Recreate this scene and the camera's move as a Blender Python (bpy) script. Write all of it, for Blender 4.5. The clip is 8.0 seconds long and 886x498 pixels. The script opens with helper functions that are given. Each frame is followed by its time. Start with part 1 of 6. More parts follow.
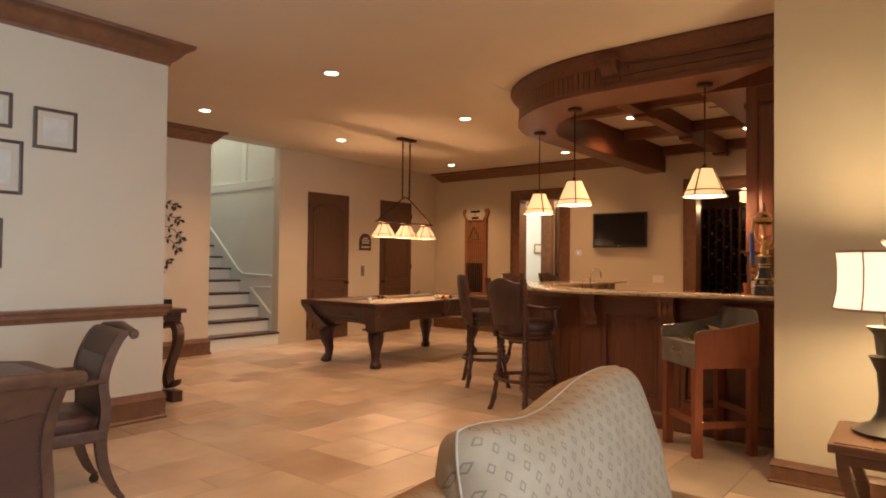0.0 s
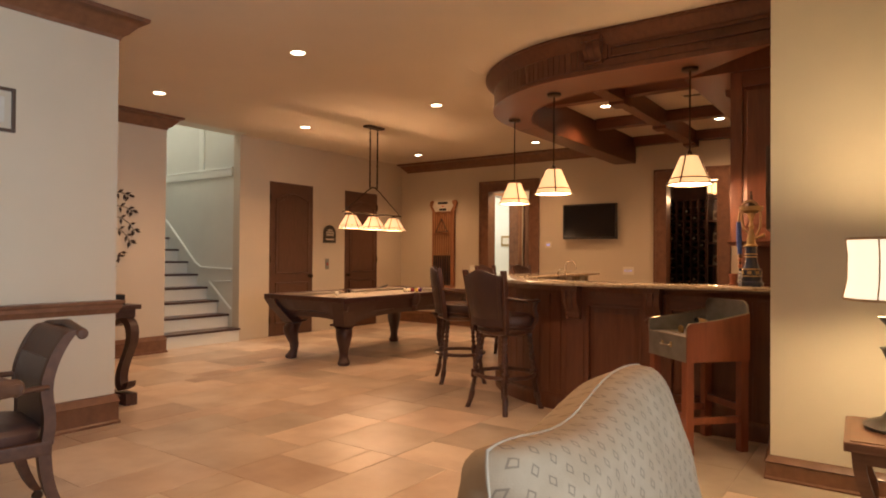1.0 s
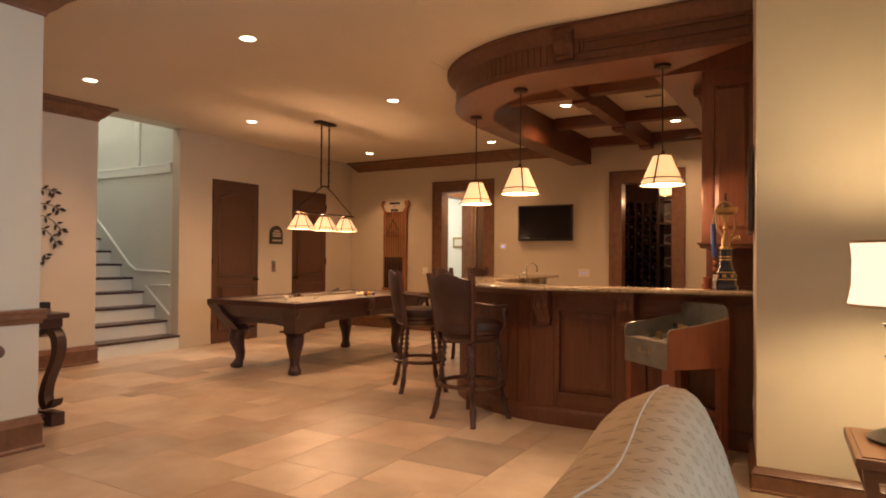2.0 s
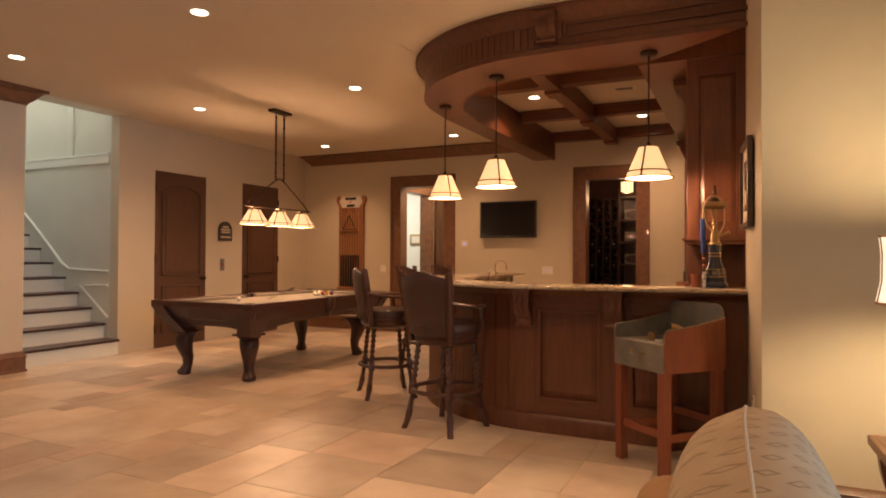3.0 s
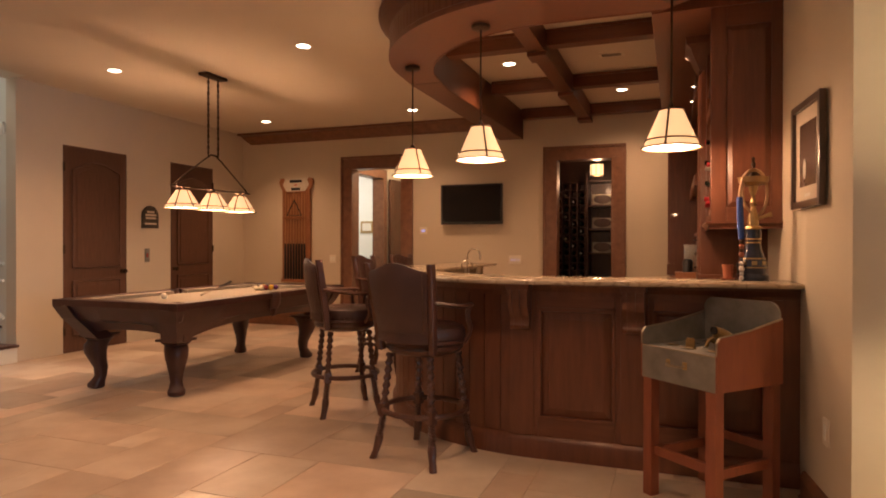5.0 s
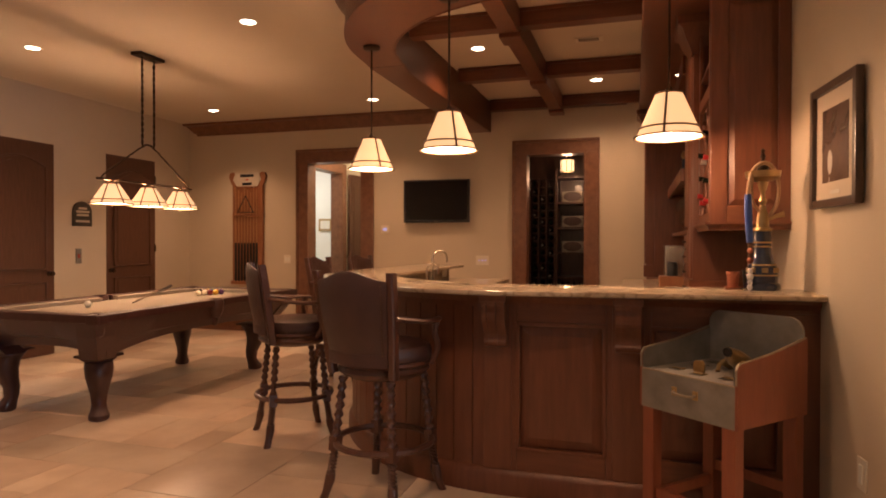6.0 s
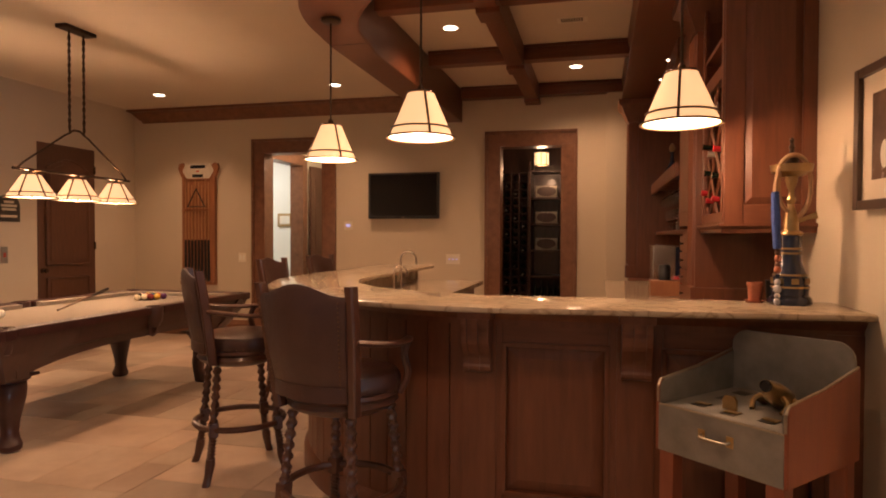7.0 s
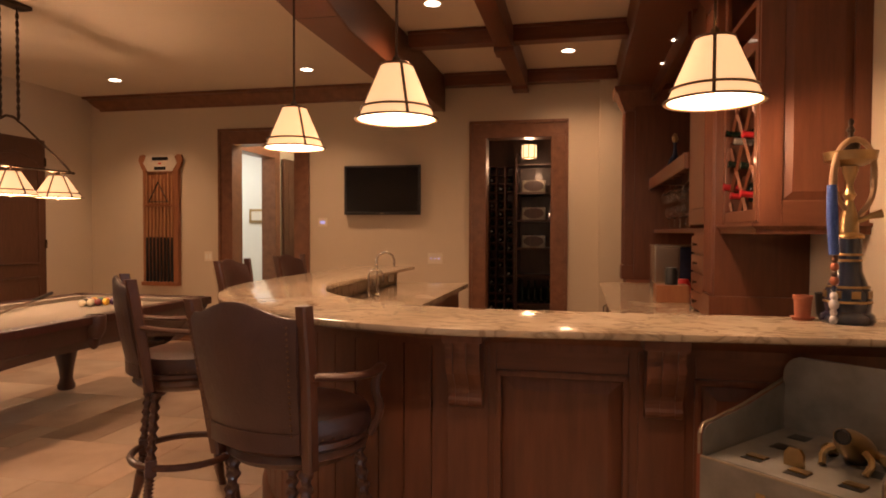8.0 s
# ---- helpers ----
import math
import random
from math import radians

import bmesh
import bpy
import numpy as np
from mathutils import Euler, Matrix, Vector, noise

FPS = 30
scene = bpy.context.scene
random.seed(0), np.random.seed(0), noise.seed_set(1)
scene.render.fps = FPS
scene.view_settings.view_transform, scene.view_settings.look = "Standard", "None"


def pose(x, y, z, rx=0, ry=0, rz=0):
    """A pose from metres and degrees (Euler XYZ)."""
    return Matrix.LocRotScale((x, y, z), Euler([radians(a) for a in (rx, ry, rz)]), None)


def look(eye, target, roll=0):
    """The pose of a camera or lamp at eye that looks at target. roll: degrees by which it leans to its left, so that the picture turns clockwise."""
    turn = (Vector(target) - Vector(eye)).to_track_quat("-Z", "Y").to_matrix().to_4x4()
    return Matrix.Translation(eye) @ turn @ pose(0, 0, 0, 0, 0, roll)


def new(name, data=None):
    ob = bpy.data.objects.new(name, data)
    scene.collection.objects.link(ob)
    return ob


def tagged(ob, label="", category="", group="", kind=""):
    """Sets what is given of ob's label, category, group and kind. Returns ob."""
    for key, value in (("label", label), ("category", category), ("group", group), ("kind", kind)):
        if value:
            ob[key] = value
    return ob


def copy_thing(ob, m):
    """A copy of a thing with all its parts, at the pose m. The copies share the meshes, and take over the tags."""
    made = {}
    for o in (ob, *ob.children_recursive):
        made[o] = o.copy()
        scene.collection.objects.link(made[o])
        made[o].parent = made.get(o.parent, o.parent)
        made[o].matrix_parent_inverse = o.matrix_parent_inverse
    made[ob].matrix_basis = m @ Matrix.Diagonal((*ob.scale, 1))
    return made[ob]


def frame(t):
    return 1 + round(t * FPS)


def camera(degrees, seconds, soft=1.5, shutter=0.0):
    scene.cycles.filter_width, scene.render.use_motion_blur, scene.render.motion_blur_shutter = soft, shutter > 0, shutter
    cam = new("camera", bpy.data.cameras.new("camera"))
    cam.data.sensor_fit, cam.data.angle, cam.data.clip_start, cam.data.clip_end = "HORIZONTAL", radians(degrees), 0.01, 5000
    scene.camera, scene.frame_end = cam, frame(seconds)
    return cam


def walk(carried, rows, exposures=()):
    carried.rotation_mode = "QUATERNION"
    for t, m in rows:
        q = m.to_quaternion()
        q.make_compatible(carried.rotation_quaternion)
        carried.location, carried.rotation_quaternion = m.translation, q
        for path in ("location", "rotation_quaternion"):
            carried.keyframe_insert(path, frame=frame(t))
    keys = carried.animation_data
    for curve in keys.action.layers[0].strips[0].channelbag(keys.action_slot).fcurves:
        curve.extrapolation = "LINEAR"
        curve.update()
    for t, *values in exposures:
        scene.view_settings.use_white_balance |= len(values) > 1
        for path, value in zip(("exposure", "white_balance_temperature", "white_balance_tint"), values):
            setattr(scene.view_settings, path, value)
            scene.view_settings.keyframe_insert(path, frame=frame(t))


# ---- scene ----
cam = camera(69.9, 8.0, soft=1.9)
PATH = [
    (0, (0.332, -1.53, 1.28), (-0.923, 0.027, 1.323), 0.6),
    (0.5, (0.195, -1.479, 1.269), (-1.008, 0.118, 1.304), 0.5),
    (1, (0.06, -1.396, 1.259), (-1.094, 0.237, 1.283), 0.4),
    (1.5, (-0.083, -1.314, 1.272), (-1.164, 0.368, 1.298), 0.4),
    (3, (-0.592, -1.016, 1.26), (-1.449, 0.791, 1.284), 0.3),
    (3.5, (-0.75, -0.86, 1.255), (-1.542, 0.977, 1.273), 0.3),
    (4, (-0.917, -0.692, 1.251), (-1.659, 1.165, 1.267), 0.2),
    (5.5, (-1.269, -0.023, 1.256), (-1.918, 1.869, 1.235), 0.1),
    (6, (-1.361, 0.246, 1.289), (-1.941, 2.16, 1.269), 0.1),
    (6.5, (-1.45, 0.509, 1.318), (-1.974, 2.439, 1.287), 0.0),
    (7, (-1.541, 0.758, 1.338), (-2.017, 2.7, 1.298), 0.2),
    (7.5, (-1.611, 1.006, 1.353), (-2.046, 2.958, 1.309), 0.1),
    (8, (-1.658, 1.264, 1.365), (-2.079, 3.218, 1.31), 0.2),
]
walk(cam, [(t, look(eye, target, roll)) for t, eye, target, roll in PATH], [(0, 0.07, 6500, 11), (1.5, 0.05, 6480, 11), (3.5, 0.03, 6400, 13), (5.5, -0.08, 6360, 18), (8, -0.12, 6300, 17)])

# ---- world, daylight and exposure ----
world = bpy.data.worlds.new("world")
scene.world = world
world.use_nodes = True
wn = world.node_tree
sky = wn.nodes.new("ShaderNodeTexSky")
sky.sky_type, sky.sun_disc = "NISHITA", False
sky.sun_elevation, sky.sun_rotation = radians(28), radians(200)
wn.links.new(sky.outputs[0], wn.nodes["Background"].inputs[0])
wn.nodes["Background"].inputs[1].default_value = 0.08

WARM = (1.0, 0.56, 0.29)


def lamp(name, kind, place, energy, colour, size=0.1, aim=None, angle=110, blend=0.6):
    d = bpy.data.lights.new(name, kind)
    d.energy, d.color = energy, colour
    if kind == "SPOT":
        d.spot_size, d.spot_blend, d.shadow_soft_size = radians(angle), blend, size
    elif kind == "POINT":
        d.shadow_soft_size = size
    elif kind == "AREA":
        d.shape, d.size, d.size_y = "RECTANGLE", size[0], size[1]
    ob = new(name, d)
    ob.matrix_world = look(place, aim) if aim else Matrix.Translation(place)
    return tagged(ob, kind="structure")


# Last three cans are unseen, added to light the bar front and near room.
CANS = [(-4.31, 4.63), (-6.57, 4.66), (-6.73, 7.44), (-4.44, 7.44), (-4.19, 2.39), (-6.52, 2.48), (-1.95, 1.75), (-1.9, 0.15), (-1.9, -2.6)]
CEIL, COFFER, SOFFIT = 3.04, 3.10, 2.72
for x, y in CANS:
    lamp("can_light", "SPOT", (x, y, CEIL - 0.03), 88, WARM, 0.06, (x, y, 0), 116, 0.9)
# Third can is hidden behind the soffit, added to brighten the dark coffers.
for x, y in ((-2.77, 6.01), (-1.78, 7.49), (-1.78, 4.45)):
    lamp("can_light", "SPOT", (x, y, COFFER - 0.03), 92, WARM, 0.06, (x, y, 0), 142, 0.9)
for x, y in ((-1.0, 6.64), (-1.0, 6.0)):
    lamp("puck_light", "SPOT", (x, y, SOFFIT - 0.03), 18, WARM, 0.03, (x, y, 0), 110, 0.7)
# daylight through the windows of the seating area
lamp("window_daylight", "AREA", (3.98, -2.3, 1.6), 86, (0.76, 0.88, 1.0), (3.6, 2.0), (-4.6, -1.6, 1.1)).data.spread = radians(75)
lamp("stair_daylight", "AREA", (-9.6, 3.9, 5.2), 62, (1.0, 0.97, 0.9), (1.6, 1.0), (-9.2, 3.9, 0))
lamp("hall_daylight", "AREA", (-7.2, 9.3, 2.7), 40, (1.0, 0.96, 0.86), (1.2, 1.2), (-7.2, 9.3, 0))


# ---- materials ----
def mat(name, col, rough=0.5, metal=0.0, col2=None, scale=6.0, bump=0.0, bscale=40.0, stretch=(1, 1, 1), coat=0.0, emit=None, power=0.0, island=0.0, objrand=0.0, spec=0.5, detail=6.0):
    m = bpy.data.materials.new(name)
    m.use_nodes = True
    t = m.node_tree
    n, l = t.nodes, t.links
    b = n["Principled BSDF"]
    b.inputs["Roughness"].default_value = rough
    b.inputs["Metallic"].default_value = metal
    b.inputs["Coat Weight"].default_value = coat
    b.inputs["Specular IOR Level"].default_value = spec
    b.inputs["Base Color"].default_value = (*col, 1)
    co = n.new("ShaderNodeTexCoord")
    mp = n.new("ShaderNodeMapping")
    mp.inputs["Scale"].default_value = stretch
    l.new(co.outputs["Object"], mp.inputs[0])
    if col2:
        ns = n.new("ShaderNodeTexNoise")
        ns.inputs["Scale"].default_value, ns.inputs["Detail"].default_value = scale, detail
        ns.inputs["Roughness"].default_value = 0.6
        l.new(mp.outputs[0], ns.inputs[0])
        rp = n.new("ShaderNodeValToRGB")
        rp.color_ramp.elements[0].position, rp.color_ramp.elements[1].position = 0.3, 0.7
        rp.color_ramp.elements[0].color, rp.color_ramp.elements[1].color = (*col, 1), (*col2, 1)
        l.new(ns.outputs[0], rp.inputs[0])
        out = rp.outputs[0]
        if island or objrand:
            g = n.new("ShaderNodeNewGeometry") if island else n.new("ShaderNodeObjectInfo")
            hv = n.new("ShaderNodeHueSaturation")
            mr = n.new("ShaderNodeMapRange")
            k = island or objrand
            mr.inputs[3].default_value, mr.inputs[4].default_value = 1 - k, 1 + k
            l.new(g.outputs["Random Per Island" if island else "Random"], mr.inputs[0])
            l.new(mr.outputs[0], hv.inputs["Value"])
            fr = n.new("ShaderNodeMath")
            fr.operation = "FRACT"
            ml = n.new("ShaderNodeMath")
            ml.operation = "MULTIPLY"
            ml.inputs[1].default_value = 7.31
            l.new(mr.inputs[0].links[0].from_socket, ml.inputs[0])
            l.new(ml.outputs[0], fr.inputs[0])
            hr, sr = n.new("ShaderNodeMapRange"), n.new("ShaderNodeMapRange")
            hr.inputs[3].default_value, hr.inputs[4].default_value = 0.488, 0.505
            sr.inputs[3].default_value, sr.inputs[4].default_value = 1.1, 0.88
            l.new(fr.outputs[0], hr.inputs[0])
            l.new(fr.outputs[0], sr.inputs[0])
            l.new(hr.outputs[0], hv.inputs["Hue"])
            l.new(sr.outputs[0], hv.inputs["Saturation"])
            l.new(out, hv.inputs["Color"])
            out = hv.outputs[0]
        l.new(out, b.inputs["Base Color"])
        rr = n.new("ShaderNodeMapRange")
        rr.inputs[3].default_value, rr.inputs[4].default_value = max(0.02, rough - 0.08), min(1, rough + 0.08)
        l.new(ns.outputs[0], rr.inputs[0])
        l.new(rr.outputs[0], b.inputs["Roughness"])
    if bump:
        n2 = n.new("ShaderNodeTexNoise")
        n2.inputs["Scale"].default_value, n2.inputs["Detail"].default_value = bscale, 4
        l.new(mp.outputs[0], n2.inputs[0])
        bp = n.new("ShaderNodeBump")
        bp.inputs["Strength"].default_value, bp.inputs["Distance"].default_value = bump, 0.01
        l.new(n2.outputs[0], bp.inputs["Height"])
        l.new(bp.outputs[0], b.inputs["Normal"])
    if emit:
        b.inputs["Emission Color"].default_value = (*emit, 1)
        b.inputs["Emission Strength"].default_value = power
    return m


M_WALL = mat("beige_wall_paint", (0.56, 0.48, 0.36), 0.75, col2=(0.60, 0.515, 0.39), scale=1.3, bump=0.08, bscale=140)
M_CEIL = mat("ceiling_paint", (0.64, 0.56, 0.45), 0.8, col2=(0.68, 0.60, 0.485), scale=1.0, bump=0.05, bscale=120)
M_WHITE = mat("white_trim_paint", (0.74, 0.74, 0.66), 0.4, col2=(0.78, 0.78, 0.70), scale=2)
M_SAGE = mat("pale_panel_paint", (0.63, 0.62, 0.54), 0.4, col2=(0.67, 0.66, 0.575), scale=2)
M_WOOD = mat("cherry_wood", (0.112, 0.036, 0.017), 0.40, col2=(0.168, 0.059, 0.027), scale=5, stretch=(6, 6, 0.7), bump=0.06, bscale=60, coat=0.12)
M_WOODX = mat("cherry_wood_long_x", (0.112, 0.036, 0.017), 0.40, col2=(0.168, 0.059, 0.027), scale=5, stretch=(0.7, 6, 6), bump=0.06, bscale=60, coat=0.12)
M_WOODY = mat("cherry_wood_long_y", (0.112, 0.036, 0.017), 0.40, col2=(0.168, 0.059, 0.027), scale=5, stretch=(6, 0.7, 6), bump=0.06, bscale=60, coat=0.12)
M_TRIM = mat("walnut_trim", (0.13, 0.055, 0.028), 0.42, col2=(0.21, 0.095, 0.048), scale=4, stretch=(3, 3, 3), bump=0.06, bscale=50, coat=0.1)
M_DOOR = mat("walnut_door", (0.078, 0.034, 0.019), 0.45, col2=(0.12, 0.055, 0.031), scale=6, stretch=(9, 9, 0.8), bump=0.08, bscale=50, coat=0.1)
M_DARK = mat("dark_walnut", (0.035, 0.0125, 0.009), 0.38, col2=(0.062, 0.0245, 0.0165), scale=6, stretch=(5, 5, 1), bump=0.06, bscale=60, coat=0.2)
M_LEATHER = mat("brown_leather", (0.046, 0.0205, 0.0165), 0.34, col2=(0.068, 0.031, 0.024), scale=8, bump=0.25, bscale=160)
M_GRANITE = mat("granite_slab", (0.40, 0.315, 0.215), 0.13, col2=(0.55, 0.45, 0.33), scale=3.5, coat=0.1)
gt = M_GRANITE.node_tree
gv = gt.nodes.new("ShaderNodeTexNoise")
gv.inputs["Scale"].default_value, gv.inputs["Detail"].default_value, gv.inputs["Distortion"].default_value = 5.5, 10, 0.9
gmap = gt.nodes.new("ShaderNodeMapping")
gmap.inputs["Scale"].default_value, gmap.inputs["Rotation"].default_value = (1.0, 2.2, 1.0), (0, 0, 0.5)
gt.links.new(gt.nodes["Texture Coordinate"].outputs["Object"], gmap.inputs[0])
gt.links.new(gmap.outputs[0], gv.inputs[0])
gr = gt.nodes.new("ShaderNodeValToRGB")
for e, (p, c) in zip((gr.color_ramp.elements[0], gr.color_ramp.elements[1], gr.color_ramp.elements.new(0.5), gr.color_ramp.elements.new(0.53)), ((0.44, (1, 1, 1, 1)), (0.66, (0.7, 0.62, 0.55, 1)), (0.485, (0.25, 0.19, 0.15, 1)), (0.53, (0.95, 0.92, 0.9, 1)))):
    e.position, e.color = p, c
gt.links.new(gv.outputs[0], gr.inputs[0])
gm = gt.nodes.new("ShaderNodeMixRGB")
gm.blend_type, gm.inputs[0].default_value = "MULTIPLY", 0.55
gt.links.new(gt.nodes["Principled BSDF"].inputs["Base Color"].links[0].from_socket, gm.inputs[1])
gt.links.new(gr.outputs[0], gm.inputs[2])
gt.links.new(gm.outputs[0], gt.nodes["Principled BSDF"].inputs["Base Color"])
M_FELT = mat("tan_felt", (0.30, 0.25, 0.20), 0.95, col2=(0.335, 0.28, 0.225), scale=30, spec=0.1)
M_BLACK = mat("black_plastic", (0.012, 0.012, 0.013), 0.35)
M_SCREEN = mat("tv_glass", (0.006, 0.006, 0.008), 0.12)
M_IRON = mat("bronzed_iron", (0.045, 0.028, 0.018), 0.45, 0.7, col2=(0.07, 0.042, 0.026), scale=30)
M_BRASS = mat("aged_brass", (0.50, 0.36, 0.18), 0.32, 1.0, col2=(0.38, 0.26, 0.12), scale=20)
M_CHROME = mat("brushed_nickel", (0.66, 0.62, 0.55), 0.22, 1.0)
M_STEEL = mat("galvanised_steel", (0.19, 0.185, 0.17), 0.42, 0.5, col2=(0.30, 0.29, 0.265), scale=9, bump=0.03)
M_REDWOOD = mat("red_stained_wood", (0.20, 0.055, 0.026), 0.4, col2=(0.27, 0.08, 0.036), scale=5, stretch=(6, 6, 0.8), bump=0.05, coat=0.1)
M_SHADE = mat("lit_linen_shade", (0.85, 0.72, 0.52), 0.8, emit=(1.0, 0.57, 0.25), power=1.05)
M_GLOW = mat("lit_diffuser", (0.9, 0.85, 0.75), 0.6, emit=(1.0, 0.80, 0.52), power=7.0)
M_CAN = mat("lit_can", (0.9, 0.88, 0.8), 0.6, emit=(1.0, 0.82, 0.58), power=9.0)
M_CREAM = mat("cream_plate", (0.72, 0.66, 0.54), 0.5)
M_TILE = mat("travertine_tile", (0.475, 0.366, 0.272), 0.34, col2=(0.68, 0.56, 0.43), scale=1.8, bump=0.05, bscale=9, objrand=0.24)
tt = M_TILE.node_tree
pos, inf, off = tt.nodes.new("ShaderNodeNewGeometry"), tt.nodes.new("ShaderNodeObjectInfo"), tt.nodes.new("ShaderNodeVectorMath")
off.operation = "MULTIPLY_ADD"
off.inputs[1].default_value = (1, 1, 1)
vec = tt.nodes.new("ShaderNodeCombineXYZ")
tt.links.new(inf.outputs["Random"], vec.inputs[2])
tt.links.new(pos.outputs["Position"], off.inputs[0])
tt.links.new(vec.outputs[0], off.inputs[2])
tt.links.new(off.outputs[0], tt.nodes["Mapping"].inputs[0])
fine = tt.nodes.new("ShaderNodeTexNoise")
fine.inputs["Scale"].default_value, fine.inputs["Detail"].default_value, fine.inputs["Distortion"].default_value = 2.6, 3, 0.0
tt.links.new(off.outputs[0], fine.inputs[0])
fr_ = tt.nodes.new("ShaderNodeValToRGB")
fr_.color_ramp.elements[0].position, fr_.color_ramp.elements[1].position = 0.28, 0.66
fr_.color_ramp.elements[0].color, fr_.color_ramp.elements[1].color = (0.80, 0.71, 0.64, 1), (1, 1, 1, 1)
tt.links.new(fine.outputs[0], fr_.inputs[0])
fm = tt.nodes.new("ShaderNodeMixRGB")
fm.blend_type, fm.inputs[0].default_value = "MULTIPLY", 0.6
tt.links.new(tt.nodes["Principled BSDF"].inputs["Base Color"].links[0].from_socket, fm.inputs[1])
tt.links.new(fr_.outputs[0], fm.inputs[2])
tt.links.new(fm.outputs[0], tt.nodes["Principled BSDF"].inputs["Base Color"])
rg = tt.nodes.new("ShaderNodeMapRange")
rg.inputs[1].default_value, rg.inputs[2].default_value, rg.inputs[3].default_value, rg.inputs[4].default_value = 0.2, 0.8, 0.42, 0.27
tt.links.new(fine.outputs[0], rg.inputs[0])
tt.links.new(rg.outputs[0], tt.nodes["Principled BSDF"].inputs["Roughness"])
M_GROUT = mat("grout", (0.48, 0.375, 0.275), 0.9, col2=(0.55, 0.44, 0.325), scale=20)


# ---- mesh helpers ----
def link(name, bm, material, smooth=False):
    bmesh.ops.recalc_face_normals(bm, faces=bm.faces)
    me = bpy.data.meshes.new(name)
    bm.to_mesh(me)
    bm.free()
    if smooth:
        me.shade_smooth()
        me.set_sharp_from_angle(angle=radians(38))
    me.materials.append(material)
    return new(name, me)


def part(name, bm, material, parent, label="", smooth=False, m=None):
    ob = link(name, bm, material, smooth)
    ob.parent = parent
    if m:
        ob.matrix_basis = m
    return tagged(ob, label)


def structure(name, bm, material, label="", smooth=False):
    return tagged(link(name, bm, material, smooth), label or name.replace("_", " "), kind="structure")


def thing(name, m, label, category, group=""):
    ob = new(name)
    ob.empty_display_size = 0.1
    ob.matrix_basis = m
    return tagged(ob, label, category, group)


def box(x0, x1, y0, y1, z0, z1, bevel=0.0, bm=None, m=None):
    b = bmesh.new()
    g = bmesh.ops.create_cube(b, size=1)
    bmesh.ops.transform(b, verts=g["verts"], matrix=Matrix.Translation(((x0 + x1) / 2, (y0 + y1) / 2, (z0 + z1) / 2)) @ Matrix.Diagonal((x1 - x0, y1 - y0, z1 - z0, 1)))
    if bevel:
        bmesh.ops.bevel(b, geom=b.edges[:], offset=bevel, segments=2, affect="EDGES", profile=0.7)
    return merge(bm, b, m)


def merge(bm, b, m=None):
    if m:
        bmesh.ops.transform(b, verts=b.verts, matrix=m)
    if bm is None:
        return b
    me = bpy.data.meshes.new("scratch")
    b.to_mesh(me)
    b.free()
    bm.from_mesh(me)
    bpy.data.meshes.remove(me)
    return bm


def lathe(profile, n=24, bm=None, m=None):
    """Turned body about z from (radius, height) pairs."""
    b = bmesh.new()
    rows = []
    for r, z in profile:
        if r < 1e-5:
            rows.append([b.verts.new((0, 0, z))])
        else:
            rows.append([b.verts.new((r * math.cos(2 * math.pi * i / n), r * math.sin(2 * math.pi * i / n), z)) for i in range(n)])
    for a, c in zip(rows, rows[1:]):
        for i in range(n):
            j = (i + 1) % n
            if len(a) == 1 and len(c) > 1:
                b.faces.new((a[0], c[i], c[j]))
            elif len(c) == 1 and len(a) > 1:
                b.faces.new((a[i], a[j], c[0]))
            elif len(a) > 1:
                b.faces.new((a[i], a[j], c[j], c[i]))
    return merge(bm, b, m)


def tube(points, radius, n=8, bm=None, m=None, closed=False):
    """Round bar along points; radius is a number or one a point."""
    b = bmesh.new()
    pts = [Vector(p) for p in points]
    rad = radius if isinstance(radius, (list, tuple)) else [radius] * len(pts)
    rings = []
    side = None
    for i, p in enumerate(pts):
        a = pts[i - 1] if i or closed else p
        c = pts[(i + 1) % len(pts)] if i < len(pts) - 1 or closed else p
        d = (c - a).normalized()
        if side is None:
            side = d.cross(Vector((0, 0, 1)) if abs(d.z) < 0.9 else Vector((1, 0, 0))).normalized()
        side = (side - d * side.dot(d)).normalized()
        up = d.cross(side)
        rings.append([b.verts.new(p + rad[i] * (math.cos(2 * math.pi * k / n) * side + math.sin(2 * math.pi * k / n) * up)) for k in range(n)])
    pairs = list(zip(rings, rings[1:])) + ([(rings[-1], rings[0])] if closed else [])
    for a, c in pairs:
        for k in range(n):
            b.faces.new((a[k], a[(k + 1) % n], c[(k + 1) % n], c[k]))
    if not closed:
        b.faces.new(rings[0])
        b.faces.new(rings[-1])
    return merge(bm, b, m)


def prism(outline, y0, y1, bm=None, m=None, bevel=0.0):
    """Outline in x and z, pushed from y0 to y1."""
    b = bmesh.new()
    a = [b.verts.new((x, y0, z)) for x, z in outline]
    c = [b.verts.new((x, y1, z)) for x, z in outline]
    b.faces.new(a)
    b.faces.new(c)
    for i in range(len(a)):
        j = (i + 1) % len(a)
        b.faces.new((a[i], a[j], c[j], c[i]))
    bmesh.ops.recalc_face_normals(b, faces=b.faces)
    if bevel:
        bmesh.ops.bevel(b, geom=[e for e in b.edges if abs(e.verts[0].co.y - e.verts[1].co.y) < 1e-6], offset=bevel, segments=2, affect="EDGES")
    return merge(bm, b, m)


